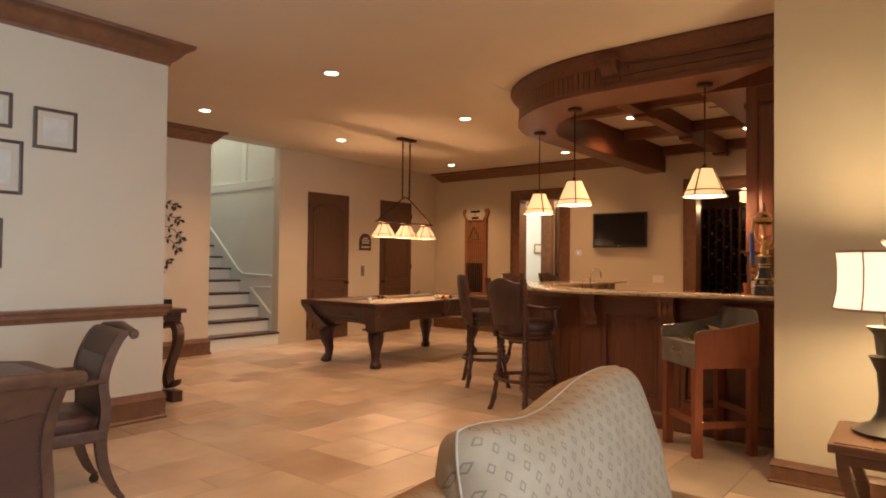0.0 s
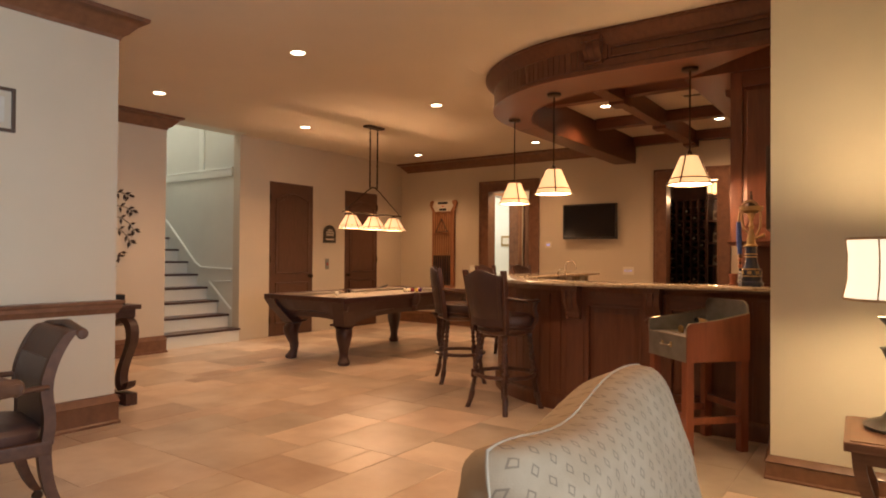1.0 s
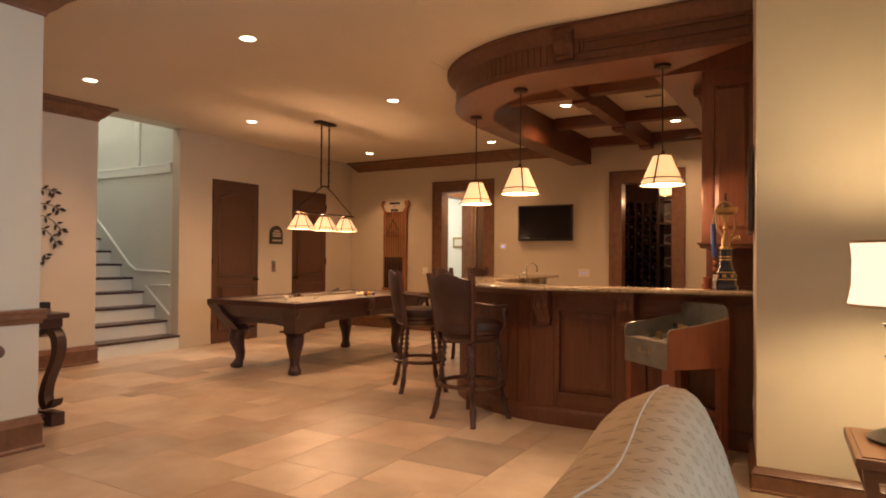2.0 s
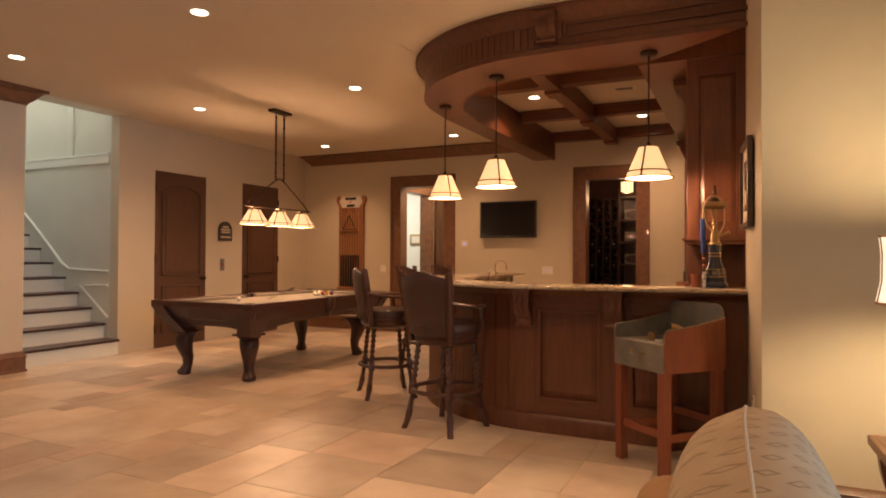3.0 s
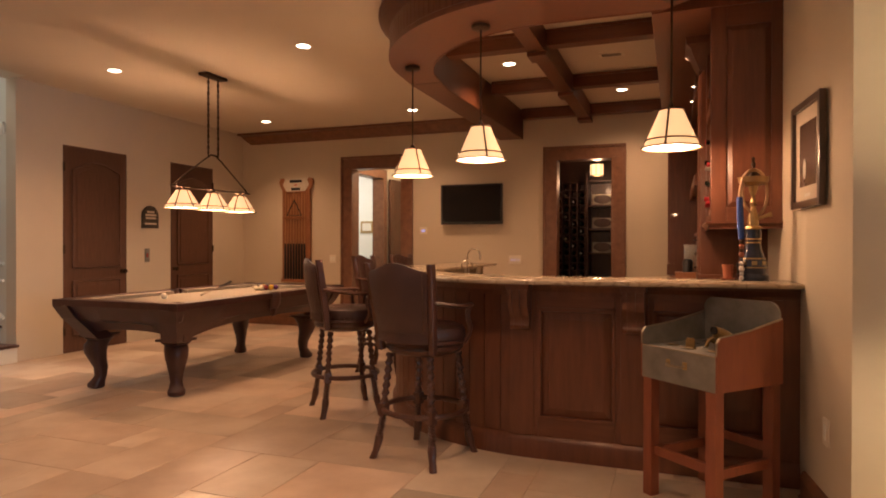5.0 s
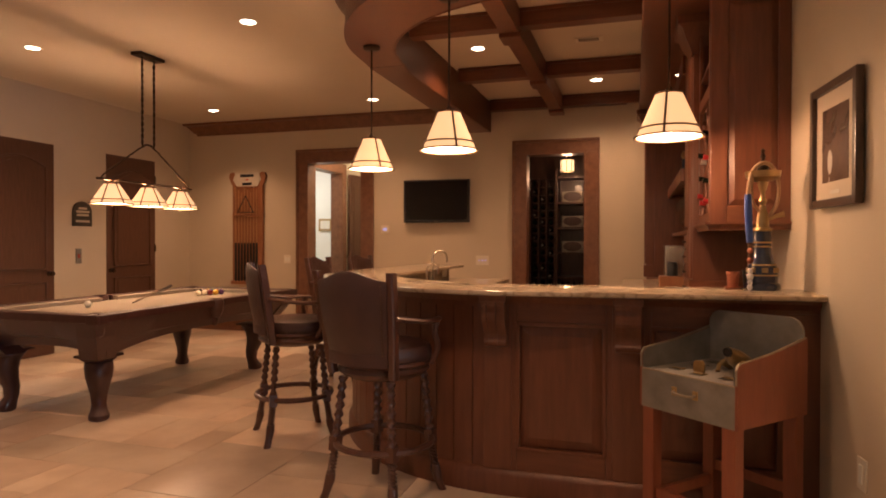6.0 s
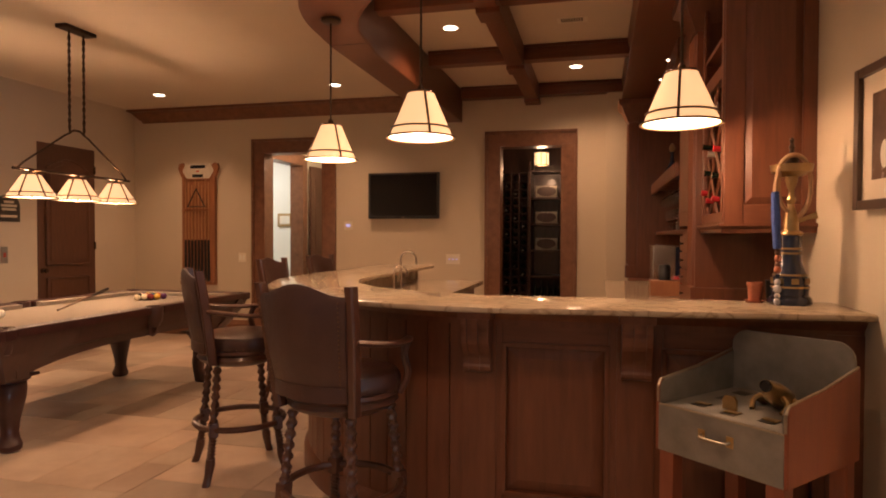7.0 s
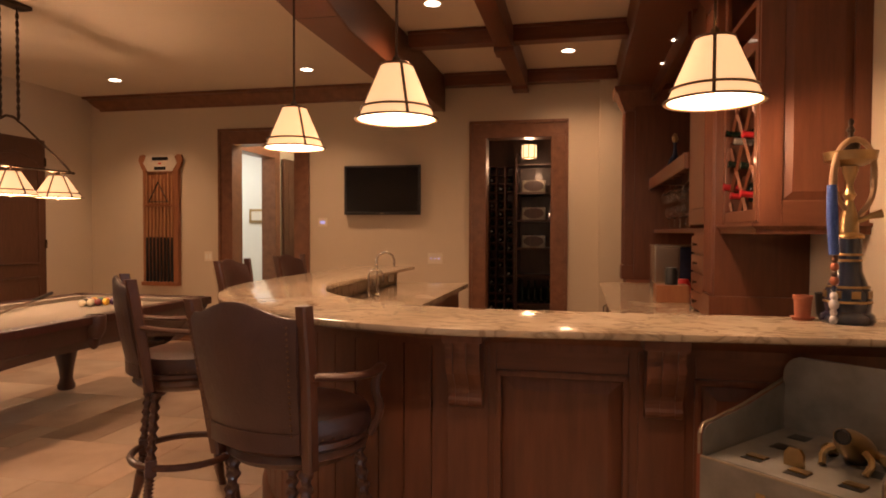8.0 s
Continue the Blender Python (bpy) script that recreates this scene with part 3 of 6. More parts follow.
for x0, x1 in ((-1.99, -1.44), (-1.34, -0.67)):
    for a in ((x0, x0 + 0.055, 0.13, 0.965), (x1 - 0.055, x1, 0.13, 0.965)):
        part("stile", box(a[0], a[1], FY - 0.022, FY + 0.003, a[2], a[3], 0.004), M_WOOD, bar)
    for a in ((0.13, 0.235), (0.885, 0.965)):
        part("rail", box(x0 + 0.055, x1 - 0.055, FY - 0.021, FY + 0.003, a[0], a[1], 0.004), M_WOODX, bar)
    o = [(x0 + 0.075, 0.255), (x1 - 0.075, 0.255), (x1 - 0.075, 0.865), (x0 + 0.075, 0.865)]
    i2 = [(x0 + 0.12, 0.30), (x1 - 0.12, 0.30), (x1 - 0.12, 0.82), (x0 + 0.12, 0.82)]
    pm = loft([[(a, FY + 0.002, c) for a, c in o], [(a, FY - 0.004, c) for a, c in o], [(a, FY - 0.016, c) for a, c in i2]])
    part("raised_panel", pm, M_WOOD, bar)
    bm = bmesh.new()
    for a in ((x0 + 0.05, x0 + 0.072, 0.23, 0.89), (x1 - 0.072, x1 - 0.05, 0.23, 0.89)):
        box(a[0], a[1], FY - 0.028, FY, a[2], a[3], 0.007, bm)
    for a in ((0.23, 0.252), (0.868, 0.89)):
        box(x0 + 0.05, x1 - 0.05, FY - 0.028, FY, a[0], a[1], 0.007, bm)
    part("panel_moulding", bm, M_WOOD, bar)
part("end_panel", box(BX - 1.392, BX - 1.26, 6.52, 6.545, 0, 1.030, 0.004), M_WOOD, bar)

SLAB = [(1.11, 1.040), (1.116, 1.035), (1.63, 1.035), (1.637, 1.038), (1.64, 1.042), (1.64, 1.052), (1.637, 1.058), (1.628, 1.061), (1.116, 1.061), (1.11, 1.056)]
bm = bar_sweep(SLAB, BAR_R, 6.6)
for v in bm.verts:
    if v.co.x > BX and v.co.y < BY - 1.5:
        v.co.y += 0.115
    elif v.co.x > BX and v.co.y < BY - 1.0:
        v.co.y += 0.04
tagged(link("granite_countertop", bm, M_GRANITE, True), "polished tan granite bar top with brown veins", "countertop")
low = thing("sink_counter", pose(0, 0, 0), "low granite sink counter behind the raised bar", "counter")
part("cabinet", bar_sweep([(0.70, 0), (1.25, 0), (1.25, 0.88), (0.70, 0.88)], -1.6, 6.5), M_WOOD, low, smooth=True)
part("worktop", bar_sweep([(0.64, 0.885), (1.255, 0.885), (1.255, 0.92), (0.64, 0.92)], -1.6, 6.62), M_GRANITE, low, smooth=True)
part("backsplash", bar_sweep([(1.238, 0.922), (1.256, 0.922), (1.256, 1.030), (1.238, 1.030)], -1.6, 6.5), M_GRANITE, low, smooth=True)
for y in (5.9, 6.3):
    part("outlet_plate", box(-3.187, -3.175, y - 0.06, y + 0.06, 0.95, 1.02, 0.002), M_CREAM, low)


def faucet(x, y, h, r, rz):
    f = thing("bar_faucet", pose(x, y, 0.92, 0, 0, rz), "brushed nickel gooseneck bar faucet beside the sink", "faucet", "bar faucets")
    part("base", lathe([(0.026, 0), (0.026, 0.01), (0.016, 0.02), (0.014, 0.05), (0, 0.05)], 16), M_CHROME, f, smooth=True)
    pts = [(0, 0, 0.02), (0, 0, h - r)] + [(r - r * math.cos(math.pi * i / 12), 0, h - r + r * math.sin(math.pi * i / 12)) for i in range(1, 13)] + [(2 * r, 0, h - r - 0.04)]
    part("spout", tube(pts, 0.008, 10), M_CHROME, f, smooth=True)
    part("lever", tube([(0, 0, 0.04), (0, 0.035, 0.055), (0, 0.06, 0.085)], 0.006, 8), M_CHROME, f, smooth=True)
    return f


faucet(-2.98, 5.13, 0.20, 0.045, 20)
faucet(-3.02, 5.42, 0.30, 0.06, 20)

# ---- lamps that show, with bodies for the added unseen cans ----
def can_light(x, y, z, r=0.075):
    c = thing("recessed_light", pose(x, y, z), "lit recessed ceiling light with white trim ring", "ceiling light", "recessed ceiling lights")
    part("trim_ring", lathe([(r * 0.78, -0.002), (r, -0.006), (r * 1.08, -0.001), (r * 1.08, 0.0)], 24), M_CREAM, c, smooth=True)
    part("lens", lathe([(0, -0.003), (r * 0.8, -0.003), (r * 0.8, -0.001)], 24), M_CAN, c, "glowing frosted lens")
    return c


# the list's three added cans get bodies too, out of view
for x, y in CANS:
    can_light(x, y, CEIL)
# two seen coffer cans and the added hidden one at y 4.45
for x, y in ((-2.77, 6.01), (-1.78, 7.49), (-1.78, 4.45)):
    can_light(x, y, COFFER)
for x, y in ((-1.0, 6.64), (-1.0, 6.0)):
    can_light(x, y, SOFFIT, 0.045)

vent = thing("ceiling_vent", pose(-1.76, 6.03, COFFER), "small white ceiling air vent", "vent")
part("frame", box(-0.12, 0.12, -0.07, 0.07, -0.006, 0, 0.002), M_CREAM, vent)
for i in range(9):
    part("slat", box(-0.09 + 0.02 * i, -0.078 + 0.02 * i, -0.045, 0.03, -0.011, -0.005), M_IRON, vent)


M_HOOP = mat("golden_bronze", (0.15, 0.085, 0.04), 0.4, 0.6, col2=(0.10, 0.055, 0.028), scale=30)


def shade_body(parent, top_r, bot_r, z0, z1, straps, band):
    """Panelled cone shade with iron hoops and straps, from z1 (top) down to z0."""
    part("shade", lathe([(top_r, z1), (bot_r, z0), (bot_r - 0.004, z0), (top_r - 0.004, z1 - 0.002), (top_r, z1)], 40), M_SHADE, parent, "glowing cream fabric shade", True)
    hoops = [(top_r + 0.001, z1), (bot_r + 0.009, z0)]
    zb = z0 + band
    hoops.append((top_r + (bot_r - top_r) * (z1 - zb) / (z1 - z0) + 0.005, zb))
    for r, z in hoops:
        part("hoop", tube([(r * math.cos(2 * math.pi * i / 36), r * math.sin(2 * math.pi * i / 36), z) for i in range(36)], 0.005, 6, closed=True), M_HOOP, parent, smooth=True)
    for i in range(straps):
        a = 2 * math.pi * (i + 0.3) / straps
        b = box(-0.006, 0.006, -0.002, 0.003, 0, math.hypot(z1 - z0, bot_r - top_r), 0.0)
        lean = math.atan2(bot_r - top_r, z1 - z0)
        m = Matrix.Rotation(a, 4, "Z") @ Matrix.Translation((0, -bot_r - 0.001, z0)) @ Matrix.Rotation(-lean, 4, "X")
        part("strap", merge(None, b, m), M_HOOP, parent)


def pendant(x, y, spin):
    p = thing("pendant_lamp", pose(x, y, 0, 0, 0, spin), "lit cone pendant lamp with cream shade and dark straps", "pendant lamp", "pendants over the bar")
    part("canopy", lathe([(0, SOFFIT), (0.062, SOFFIT), (0.062, SOFFIT - 0.018), (0.05, SOFFIT - 0.026), (0, SOFFIT - 0.026)], 24), M_IRON, p, smooth=True)
    part("rod", tube([(0, 0, SOFFIT - 0.02), (0, 0, 2.04)], 0.006, 8), M_IRON, p)
    part("cap", lathe([(0.008, 2.085), (0.016, 2.075), (0.02, 2.05), (0.016, 2.035), (0, 2.03)], 24), M_IRON, p, smooth=True)
    for k in range(3):
        part("spoke", tube([(0, 0, 2.042), (0.066 * math.cos(2.1 * k), 0.066 * math.sin(2.1 * k), 2.044)], 0.004, 6), M_IRON, p)
    shade_body(p, 0.066, 0.16, 1.825, 2.045, 4, 0.045)
    part("diffuser", lathe([(0, 1.831), (0.153, 1.831), (0.153, 1.835), (0, 1.835)], 32), M_GLOW, p, "bright frosted glass diffuser")
    lamp("pendant_bulb", "POINT", (x, y, 1.79), 16, WARM, 0.035)
    lamp("pendant_top_bulb", "POINT", (x, y, 1.975), 7, WARM, 0.015)
    return p


pendant(-3.21, 4.54, 20)
pendant(-2.40, 3.79, 5)
pendant(-1.20, 3.66, 52)

isl = thing("island_chandelier", pose(-5.75, 5.16, 0, 0, 0, 0), "three-light bronze billiard chandelier with cream shades", "chandelier")
part("canopy", box(-0.055, 0.055, -0.16, 0.16, CEIL - 0.03, CEIL, 0.006), M_IRON, isl)
for sy in (-1, 1):
    part("rod", tube([(0, 0.075 * sy, CEIL - 0.03), (0, 0.075 * sy, 2.18)], 0.007, 8), M_IRON, isl)
    for k in range(14):
        zc = 2.22 + 0.056 * k
        part("chain_link", tube([(0.012 * math.cos(2 * math.pi * i / 10) * (k % 2), 0.075 * sy + 0.012 * math.cos(2 * math.pi * i / 10) * (1 - k % 2), zc + 0.026 * math.sin(2 * math.pi * i / 10)) for i in range(10)], 0.0045, 5, closed=True), M_IRON, isl)
    part("arm", tube([(0, 0.06 * sy, 2.18), (0, 0.12 * sy, 2.15), (0, 0.52 * sy, 1.88), (0, 0.56 * sy, 1.84)], 0.008, 8), M_IRON, isl, smooth=True)
part("yoke", tube([(0, -0.075, 2.18), (0, -0.03, 2.2), (0, 0.03, 2.2), (0, 0.075, 2.18)], 0.01, 8), M_IRON, isl, smooth=True)
part("crossbar", tube([(0, -0.6, 1.835), (0, 0.6, 1.835)], 0.011, 8), M_IRON, isl)
for y in (-0.44, 0, 0.43):
    e = new("shade_unit")
    e.parent = isl
    e.matrix_basis = Matrix.Translation((0, y, 0))
    part("cap", lathe([(0.012, 1.84), (0.02, 1.82), (0.016, 1.80), (0, 1.79)], 20), M_IRON, e, smooth=True)
    for k in range(3):
        part("spoke", tube([(0, 0, 1.80), (0.062 * math.cos(2.1 * k), 0.062 * math.sin(2.1 * k), 1.80)], 0.004, 6), M_IRON, e)
    shade_body(e, 0.062, 0.172, 1.625, 1.80, 6, 0.035)
    part("diffuser", lathe([(0, 1.632), (0.164, 1.632), (0.164, 1.635), (0, 1.635)], 28), M_GLOW, e)
    part("finial", lathe([(0, 1.61), (0.012, 1.616), (0.008, 1.63), (0, 1.632)], 12), M_BRASS, e, smooth=True)
    lamp("billiard_bulb", "POINT", (-5.75, 5.16 + y, 1.585), 9, WARM, 0.07)
    lamp("billiard_top_bulb", "POINT", (-5.75, 5.16 + y, 1.752), 18, WARM, 0.012)


# ---- pool table ----
M_POOL = mat("mahogany_table", (0.034, 0.0105, 0.0085), 0.38, col2=(0.058, 0.020, 0.0155), scale=6, stretch=(5, 5, 1), bump=0.06, bscale=60, coat=0.15)


def pool_table():
    W, L, H = 0.665, 1.30, 0.80
    t = thing("pool_table", pose(-5.43, 4.89, 0), "dark carved pool table with tan felt and leather pockets", "pool table")
    part("felt", box(-W + 0.12, W - 0.12, -L + 0.12, L - 0.12, 0.72, 0.757), M_FELT, t, "tan wool cloth")
    rail_mat = M_POOL
    for sx in (-1, 1):
        for y0, y1 in ((-L + 0.10, -0.07), (0.07, L - 0.10)):
            part("side_rail", box(*sorted((sx * (W - 0.105), sx * W)), y0, y1, 0.745, H, 0.008), rail_mat, t)
            o = [(sx * (W - 0.16), 0.757), (sx * (W - 0.104), 0.757), (sx * (W - 0.104), H - 0.006), (sx * (W - 0.165), H - 0.012)]
            part("cushion", prism(o, y0 + 0.02, y1 - 0.02), M_FELT, t)
            for k in (0.25, 0.5, 0.75):
                part("sight", lathe([(0, H + 0.0005), (0.006, H + 0.0005), (0.006, H - 0.002)], 10, m=Matrix.Translation((sx * (W - 0.05), y0 + (y1 - y0) * k, 0))), M_CREAM, t)
    for sy in (-1, 1):
        part("end_rail", box(-W + 0.10, W - 0.10, *sorted((sy * (L - 0.105), sy * L)), 0.745, H, 0.008), rail_mat, t)
        o = [(sy * (L - 0.16), 0.757), (sy * (L - 0.104), 0.757), (sy * (L - 0.104), H - 0.006), (sy * (L - 0.165), H - 0.012)]
        part("cushion", prism(o, -W + 0.12, W - 0.12, m=Matrix(((0, 1, 0, 0), (1, 0, 0, 0), (0, 0, 1, 0), (0, 0, 0, 1)))), M_FELT, t)
    # flared cabinet sides with an arched lower edge
    def apron(half, low_half, out_top, out_bot, drop):
        n = 24
        rows = []
        for i in range(n + 1):
            u = -1 + 2 * i / n
            low = 0.475 + drop * (1 - abs(u) ** 3.0)
            mid = (half + low_half) / 2 + 0.03
            rows.append([(u * low_half, -out_bot + 0.03, low), (u * low_half, -out_bot, low), (u * (low_half + 0.03), -out_bot - 0.03, low + 0.06), (u * mid, -(out_bot + out_top) / 2 - 0.02, 0.63), (u * half, -out_top, 0.745), (u * half, -out_top + 0.03, 0.745)])
        return loft(rows)
    part("end_apron", apron(W - 0.07, 0.51, L - 0.03, L - 0.19, 0.07), M_POOL, t, smooth=True)
    part("end_apron", apron(W - 0.07, 0.51, L - 0.03, L - 0.19, 0.07), M_POOL, t, smooth=True, m=pose(0, 0, 0, 0, 0, 180))
    for a in (90, -90):
        part("side_apron", apron(L - 0.09, 1.07, W - 0.03, W - 0.15, 0.09), M_POOL, t, smooth=True, m=pose(0, 0, 0, 0, 0, a))
    for sx in (-1, 1):
        for sy in (-1, 1):
            part("corner_block", loft([[(sx * (W - a) + dx, sy * (L - a - c) + dy, z) for dx, dy in ((-0.09, -0.09), (0.075, -0.09), (0.075, 0.075), (-0.09, 0.075))] for a, c, z in ((0.24, 0.02, 0.46), (0.20, 0.015, 0.53), (0.135, 0.005, 0.64), (0.09, 0.0, 0.745))]), M_POOL, t)
            px, py = sx * (W - 0.085), sy * (L - 0.085)
            corner = box(*sorted((sx * (W - 0.10), sx * W)), *sorted((sy * (L - 0.03), sy * L)), 0.735, H - 0.001, 0.008)
            box(*sorted((sx * (W - 0.03), sx * W)), *sorted((sy * (L - 0.10), sy * (L - 0.03))), 0.735, H - 0.002, 0.006, corner)
            part("corner_cap", corner, M_POOL, t)
            part("pocket", lathe([(0.062, H + 0.003), (0.075, H + 0.001), (0.07, H - 0.02), (0.055, H - 0.10), (0.04, H - 0.15), (0, H - 0.17), (0.055, H - 0.03), (0.062, H + 0.003)], 20, m=Matrix.Translation((px, py, 0))), M_LEATHER, t, "black leather corner pocket", True)
        part("pocket", lathe([(0.056, H + 0.003), (0.066, H), (0.072, H - 0.02), (0.065, H - 0.10), (0.04, H - 0.15), (0, H - 0.16), (0.05, H - 0.03), (0.056, H + 0.003)], 20, m=Matrix.Translation((sx * (W - 0.045), 0, 0))), M_LEATHER, t, "black leather side pocket", True)
        part("rosette", lathe([(0, 0.02), (0.03, 0.018), (0.045, 0.006), (0.05, 0)], 16, m=pose(sx * (W - 0.05), 0, 0.62, 0, 90 * sx)), M_POOL, t, smooth=True)
    # cabriole legs
    for sx in (-1, 1):
        for sy in (-1, 1):
            secs = []
            for z, out, r in ((0.46, 0.0, 0.10), (0.44, 0.005, 0.105), (0.425, 0.0, 0.085), (0.38, 0.02, 0.088), (0.32, 0.025, 0.082), (0.25, 0.012, 0.066), (0.18, -0.005, 0.052), (0.11, -0.005, 0.045), (0.07, 0.008, 0.052), (0.04, 0.02, 0.064), (0.012, 0.02, 0.062), (0.0, 0.018, 0.05)):
                cx, cy = sx * (0.425 + out) - 0.085, sy * (0.965 + out)
                secs.append([(cx + r * (abs(math.cos(a)) ** 0.7) * math.copysign(1, math.cos(a)), cy + r * (abs(math.sin(a)) ** 0.7) * math.copysign(1, math.sin(a)), z) for a in [2 * math.pi * (i + 0.5) / 16 for i in range(16)]])
            leg = part("leg", loft(secs), M_POOL, t, "carved cabriole leg", True)
            part("leg_collar", box(sx * 0.425 - 0.20, sx * 0.425 + 0.03, sy * 0.965 - 0.115, sy * 0.965 + 0.115, 0.455, 0.475, 0.006), M_POOL, leg)
    return t


pool_table()
BALLS = [("cream_ball", (0.75, 0.66, 0.48)), ("orange_ball", (0.75, 0.20, 0.03)), ("red_ball", (0.55, 0.05, 0.03)), ("yellow_ball", (0.75, 0.45, 0.06)), ("maroon_ball", (0.22, 0.03, 0.03)), ("black_ball", (0.015, 0.015, 0.015)), ("purple_ball", (0.10, 0.03, 0.12)), ("green_ball", (0.04, 0.16, 0.07)), ("blue_ball", (0.04, 0.06, 0.25))]


def ball(x, y, name, col):
    m = mat(name + "_resin", col, 0.08, coat=0.5)
    b = tagged(link("billiard_ball", lathe([(0, -0.0286)] + [(0.0286 * math.sin(math.pi * i / 12), -0.0286 * math.cos(math.pi * i / 12)) for i in range(1, 12)] + [(0, 0.0286)], 20), m, True), "glossy " + name.split("_")[0] + " billiard ball on the felt", "billiard ball", "billiard balls")
    b.location = (x, y, 0.7575 + 0.0286)


k = 0
for row in range(5):
    for j in range(row + 1):
        ball(-5.5 + (j - row / 2) * 0.058, 5.55 + row * 0.0505, *BALLS[(k * 4 + row) % len(BALLS)])
        k += 1
ball(-5.6, 4.32, "white_ball", (0.8, 0.76, 0.66))
cue = thing("cue_stick", pose(0, 0, 0), "pool cue resting across the felt and rail", "pool cue")
a, b = Vector((-5.55, 4.75, 0.764)), Vector((-6.12, 5.9, 0.822))
part("shaft", tube([a, a.lerp(b, 0.6)], [0.006, 0.010], 10), mat("dark_cue_shaft", (0.09, 0.045, 0.022), 0.35, col2=(0.13, 0.07, 0.035), scale=10), cue, smooth=True)
part("butt", tube([a.lerp(b, 0.6), b], [0.010, 0.015], 10), M_BLACK, cue, smooth=True)


# ---- seats ----
M_NAIL = mat("nailhead_brass", (0.17, 0.11, 0.065), 0.4, 1.0)


def twist_post(x0, y0, z0, x1, y1, z1, r):
    """Barley-twist leg between two points."""
    n, k = 72, 8
    secs = []
    for i in range(n + 1):
        u = i / n
        cx, cy, z = x0 + (x1 - x0) * u, y0 + (y1 - y0) * u, z0 + (z1 - z0) * u
        secs.append([(cx + r * (1 + 0.28 * math.cos(2 * (a - u * 22))) * math.cos(a), cy + r * (1 + 0.28 * math.cos(2 * (a - u * 22))) * math.sin(a), z) for a in [2 * math.pi * j / k for j in range(k)]])
    return loft(secs)


M_STOOL = mat("stool_walnut", (0.060, 0.023, 0.0135), 0.36, col2=(0.10, 0.040, 0.023), scale=8, stretch=(3, 3, 1), bump=0.05, coat=0.2)


def bar_stool():
    """Swivel bar stool, facing +y."""
    s = thing("bar_stool", pose(0, 0, 0), "dark wood bar stool with brown leather and twisted legs", "bar stool", "bar stools")
    part("seat", loft([[(r * 0.235 * math.cos(a) * (1.0 if math.sin(a) < 0 else 1.04), r * 0.225 * math.sin(a) + 0.01, z) for a in [2 * math.pi * i / 28 for i in range(28)]] for r, z in ((0.96, 0.70), (1.0, 0.715), (1.0, 0.75), (0.95, 0.775), (0.8, 0.79), (0.4, 0.798), (0.02, 0.80))]), M_LEATHER, s, "padded brown leather seat", True)
    part("seat_rim", lathe([(0, 0.615), (0.17, 0.615), (0.215, 0.635), (0.235, 0.655), (0.225, 0.675), (0.24, 0.69), (0.235, 0.705), (0, 0.705)], 28), M_STOOL, s, smooth=True)
    bmn = bmesh.new()
    for i in range(40):
        a = 2 * math.pi * i / 40
        lathe([(0.004, 0), (0.003, 0.003), (0, 0.004)], 6, bmn, Matrix.Translation((0.238 * math.cos(a), 0.228 * math.sin(a) + 0.01, 0.717)) @ Matrix.Rotation(a, 4, "Z") @ Matrix.Rotation(math.pi / 2, 4, "Y"))
    tagged(part("seat_nailheads", bmn, M_NAIL, s), kind="stuff")
    # curved padded back between two posts
    n = 14
    secs = []

    def taper(z):
        return 0.86 + 0.18 * min(1.0, max(0.0, (z - 0.735) / 0.4))
    for i in range(n + 1):
        u = -1 + 2 * i / n
        x = 0.205 * u
        yb = -0.235 + 0.045 * u * u
        top = 1.130 + 0.026 * math.cos(u * math.pi) + 0.006 * u * u
        col = []
        for z, th, ln in ((0.735, 0.012, 0.0), (0.76, 0.022, -0.004), (0.9, 0.03, -0.025), (1.03, 0.026, -0.048), (top - 0.02, 0.018, -0.06), (top, 0.006, -0.062)):
            col.append((x * taper(z), yb + ln - th, z))
        for z, th, ln in reversed(((0.735, 0.012, 0.0), (0.76, 0.022, -0.004), (0.9, 0.03, -0.025), (1.03, 0.026, -0.048), (top - 0.02, 0.018, -0.06), (top, 0.006, -0.062))):
            col.append((x * taper(z), yb + ln + th, z))
        secs.append(col)
    part("backrest", loft(secs), M_LEATHER, s, "padded brown leather back with scalloped top", True)
    part("back_band", loft([[(0.178 * (-1 + 2 * i / 8), -0.258 + 0.045 * (-1 + 2 * i / 8) ** 2 - 0.004, 0.70), (0.178 * (-1 + 2 * i / 8), -0.258 + 0.045 * (-1 + 2 * i / 8) ** 2 - 0.006, 0.76), (0.178 * (-1 + 2 * i / 8), -0.22 + 0.045 * (-1 + 2 * i / 8) ** 2, 0.76), (0.178 * (-1 + 2 * i / 8), -0.22 + 0.045 * (-1 + 2 * i / 8) ** 2, 0.70)] for i in range(9)]), M_LEATHER, s, smooth=True)
    for sx in (-1, 1):
        q = [(sx * 0.185, -0.175, 0.64), (sx * 0.195, -0.19, 0.75), (sx * 0.210, -0.215, 0.95), (sx * 0.222, -0.25, 1.15)]
        part("back_post", loft([[(x + dx * 0.019, y + dy * 0.024, z) for dx, dy in ((-1, -0.7), (-0.7, -1), (0.7, -1), (1, -0.7), (1, 0.7), (0.7, 1), (-0.7, 1), (-1, 0.7))] for x, y, z in smoothed(q, 2)]), M_STOOL, s, smooth=True)
        bmn = bmesh.new()
        for i in range(20):
            lathe([(0.004, 0), (0.003, 0.003), (0, 0.004)], 6, bmn, Matrix.Translation((sx * (0.166 + 0.028 * i / 19), -0.226 - 0.055 * i / 19 - 0.013, 0.76 + 0.33 * i / 19)) @ Matrix.Rotation(math.pi / 2, 4, "X"))
        tagged(part("back_nailheads", bmn, M_NAIL, s), kind="stuff")
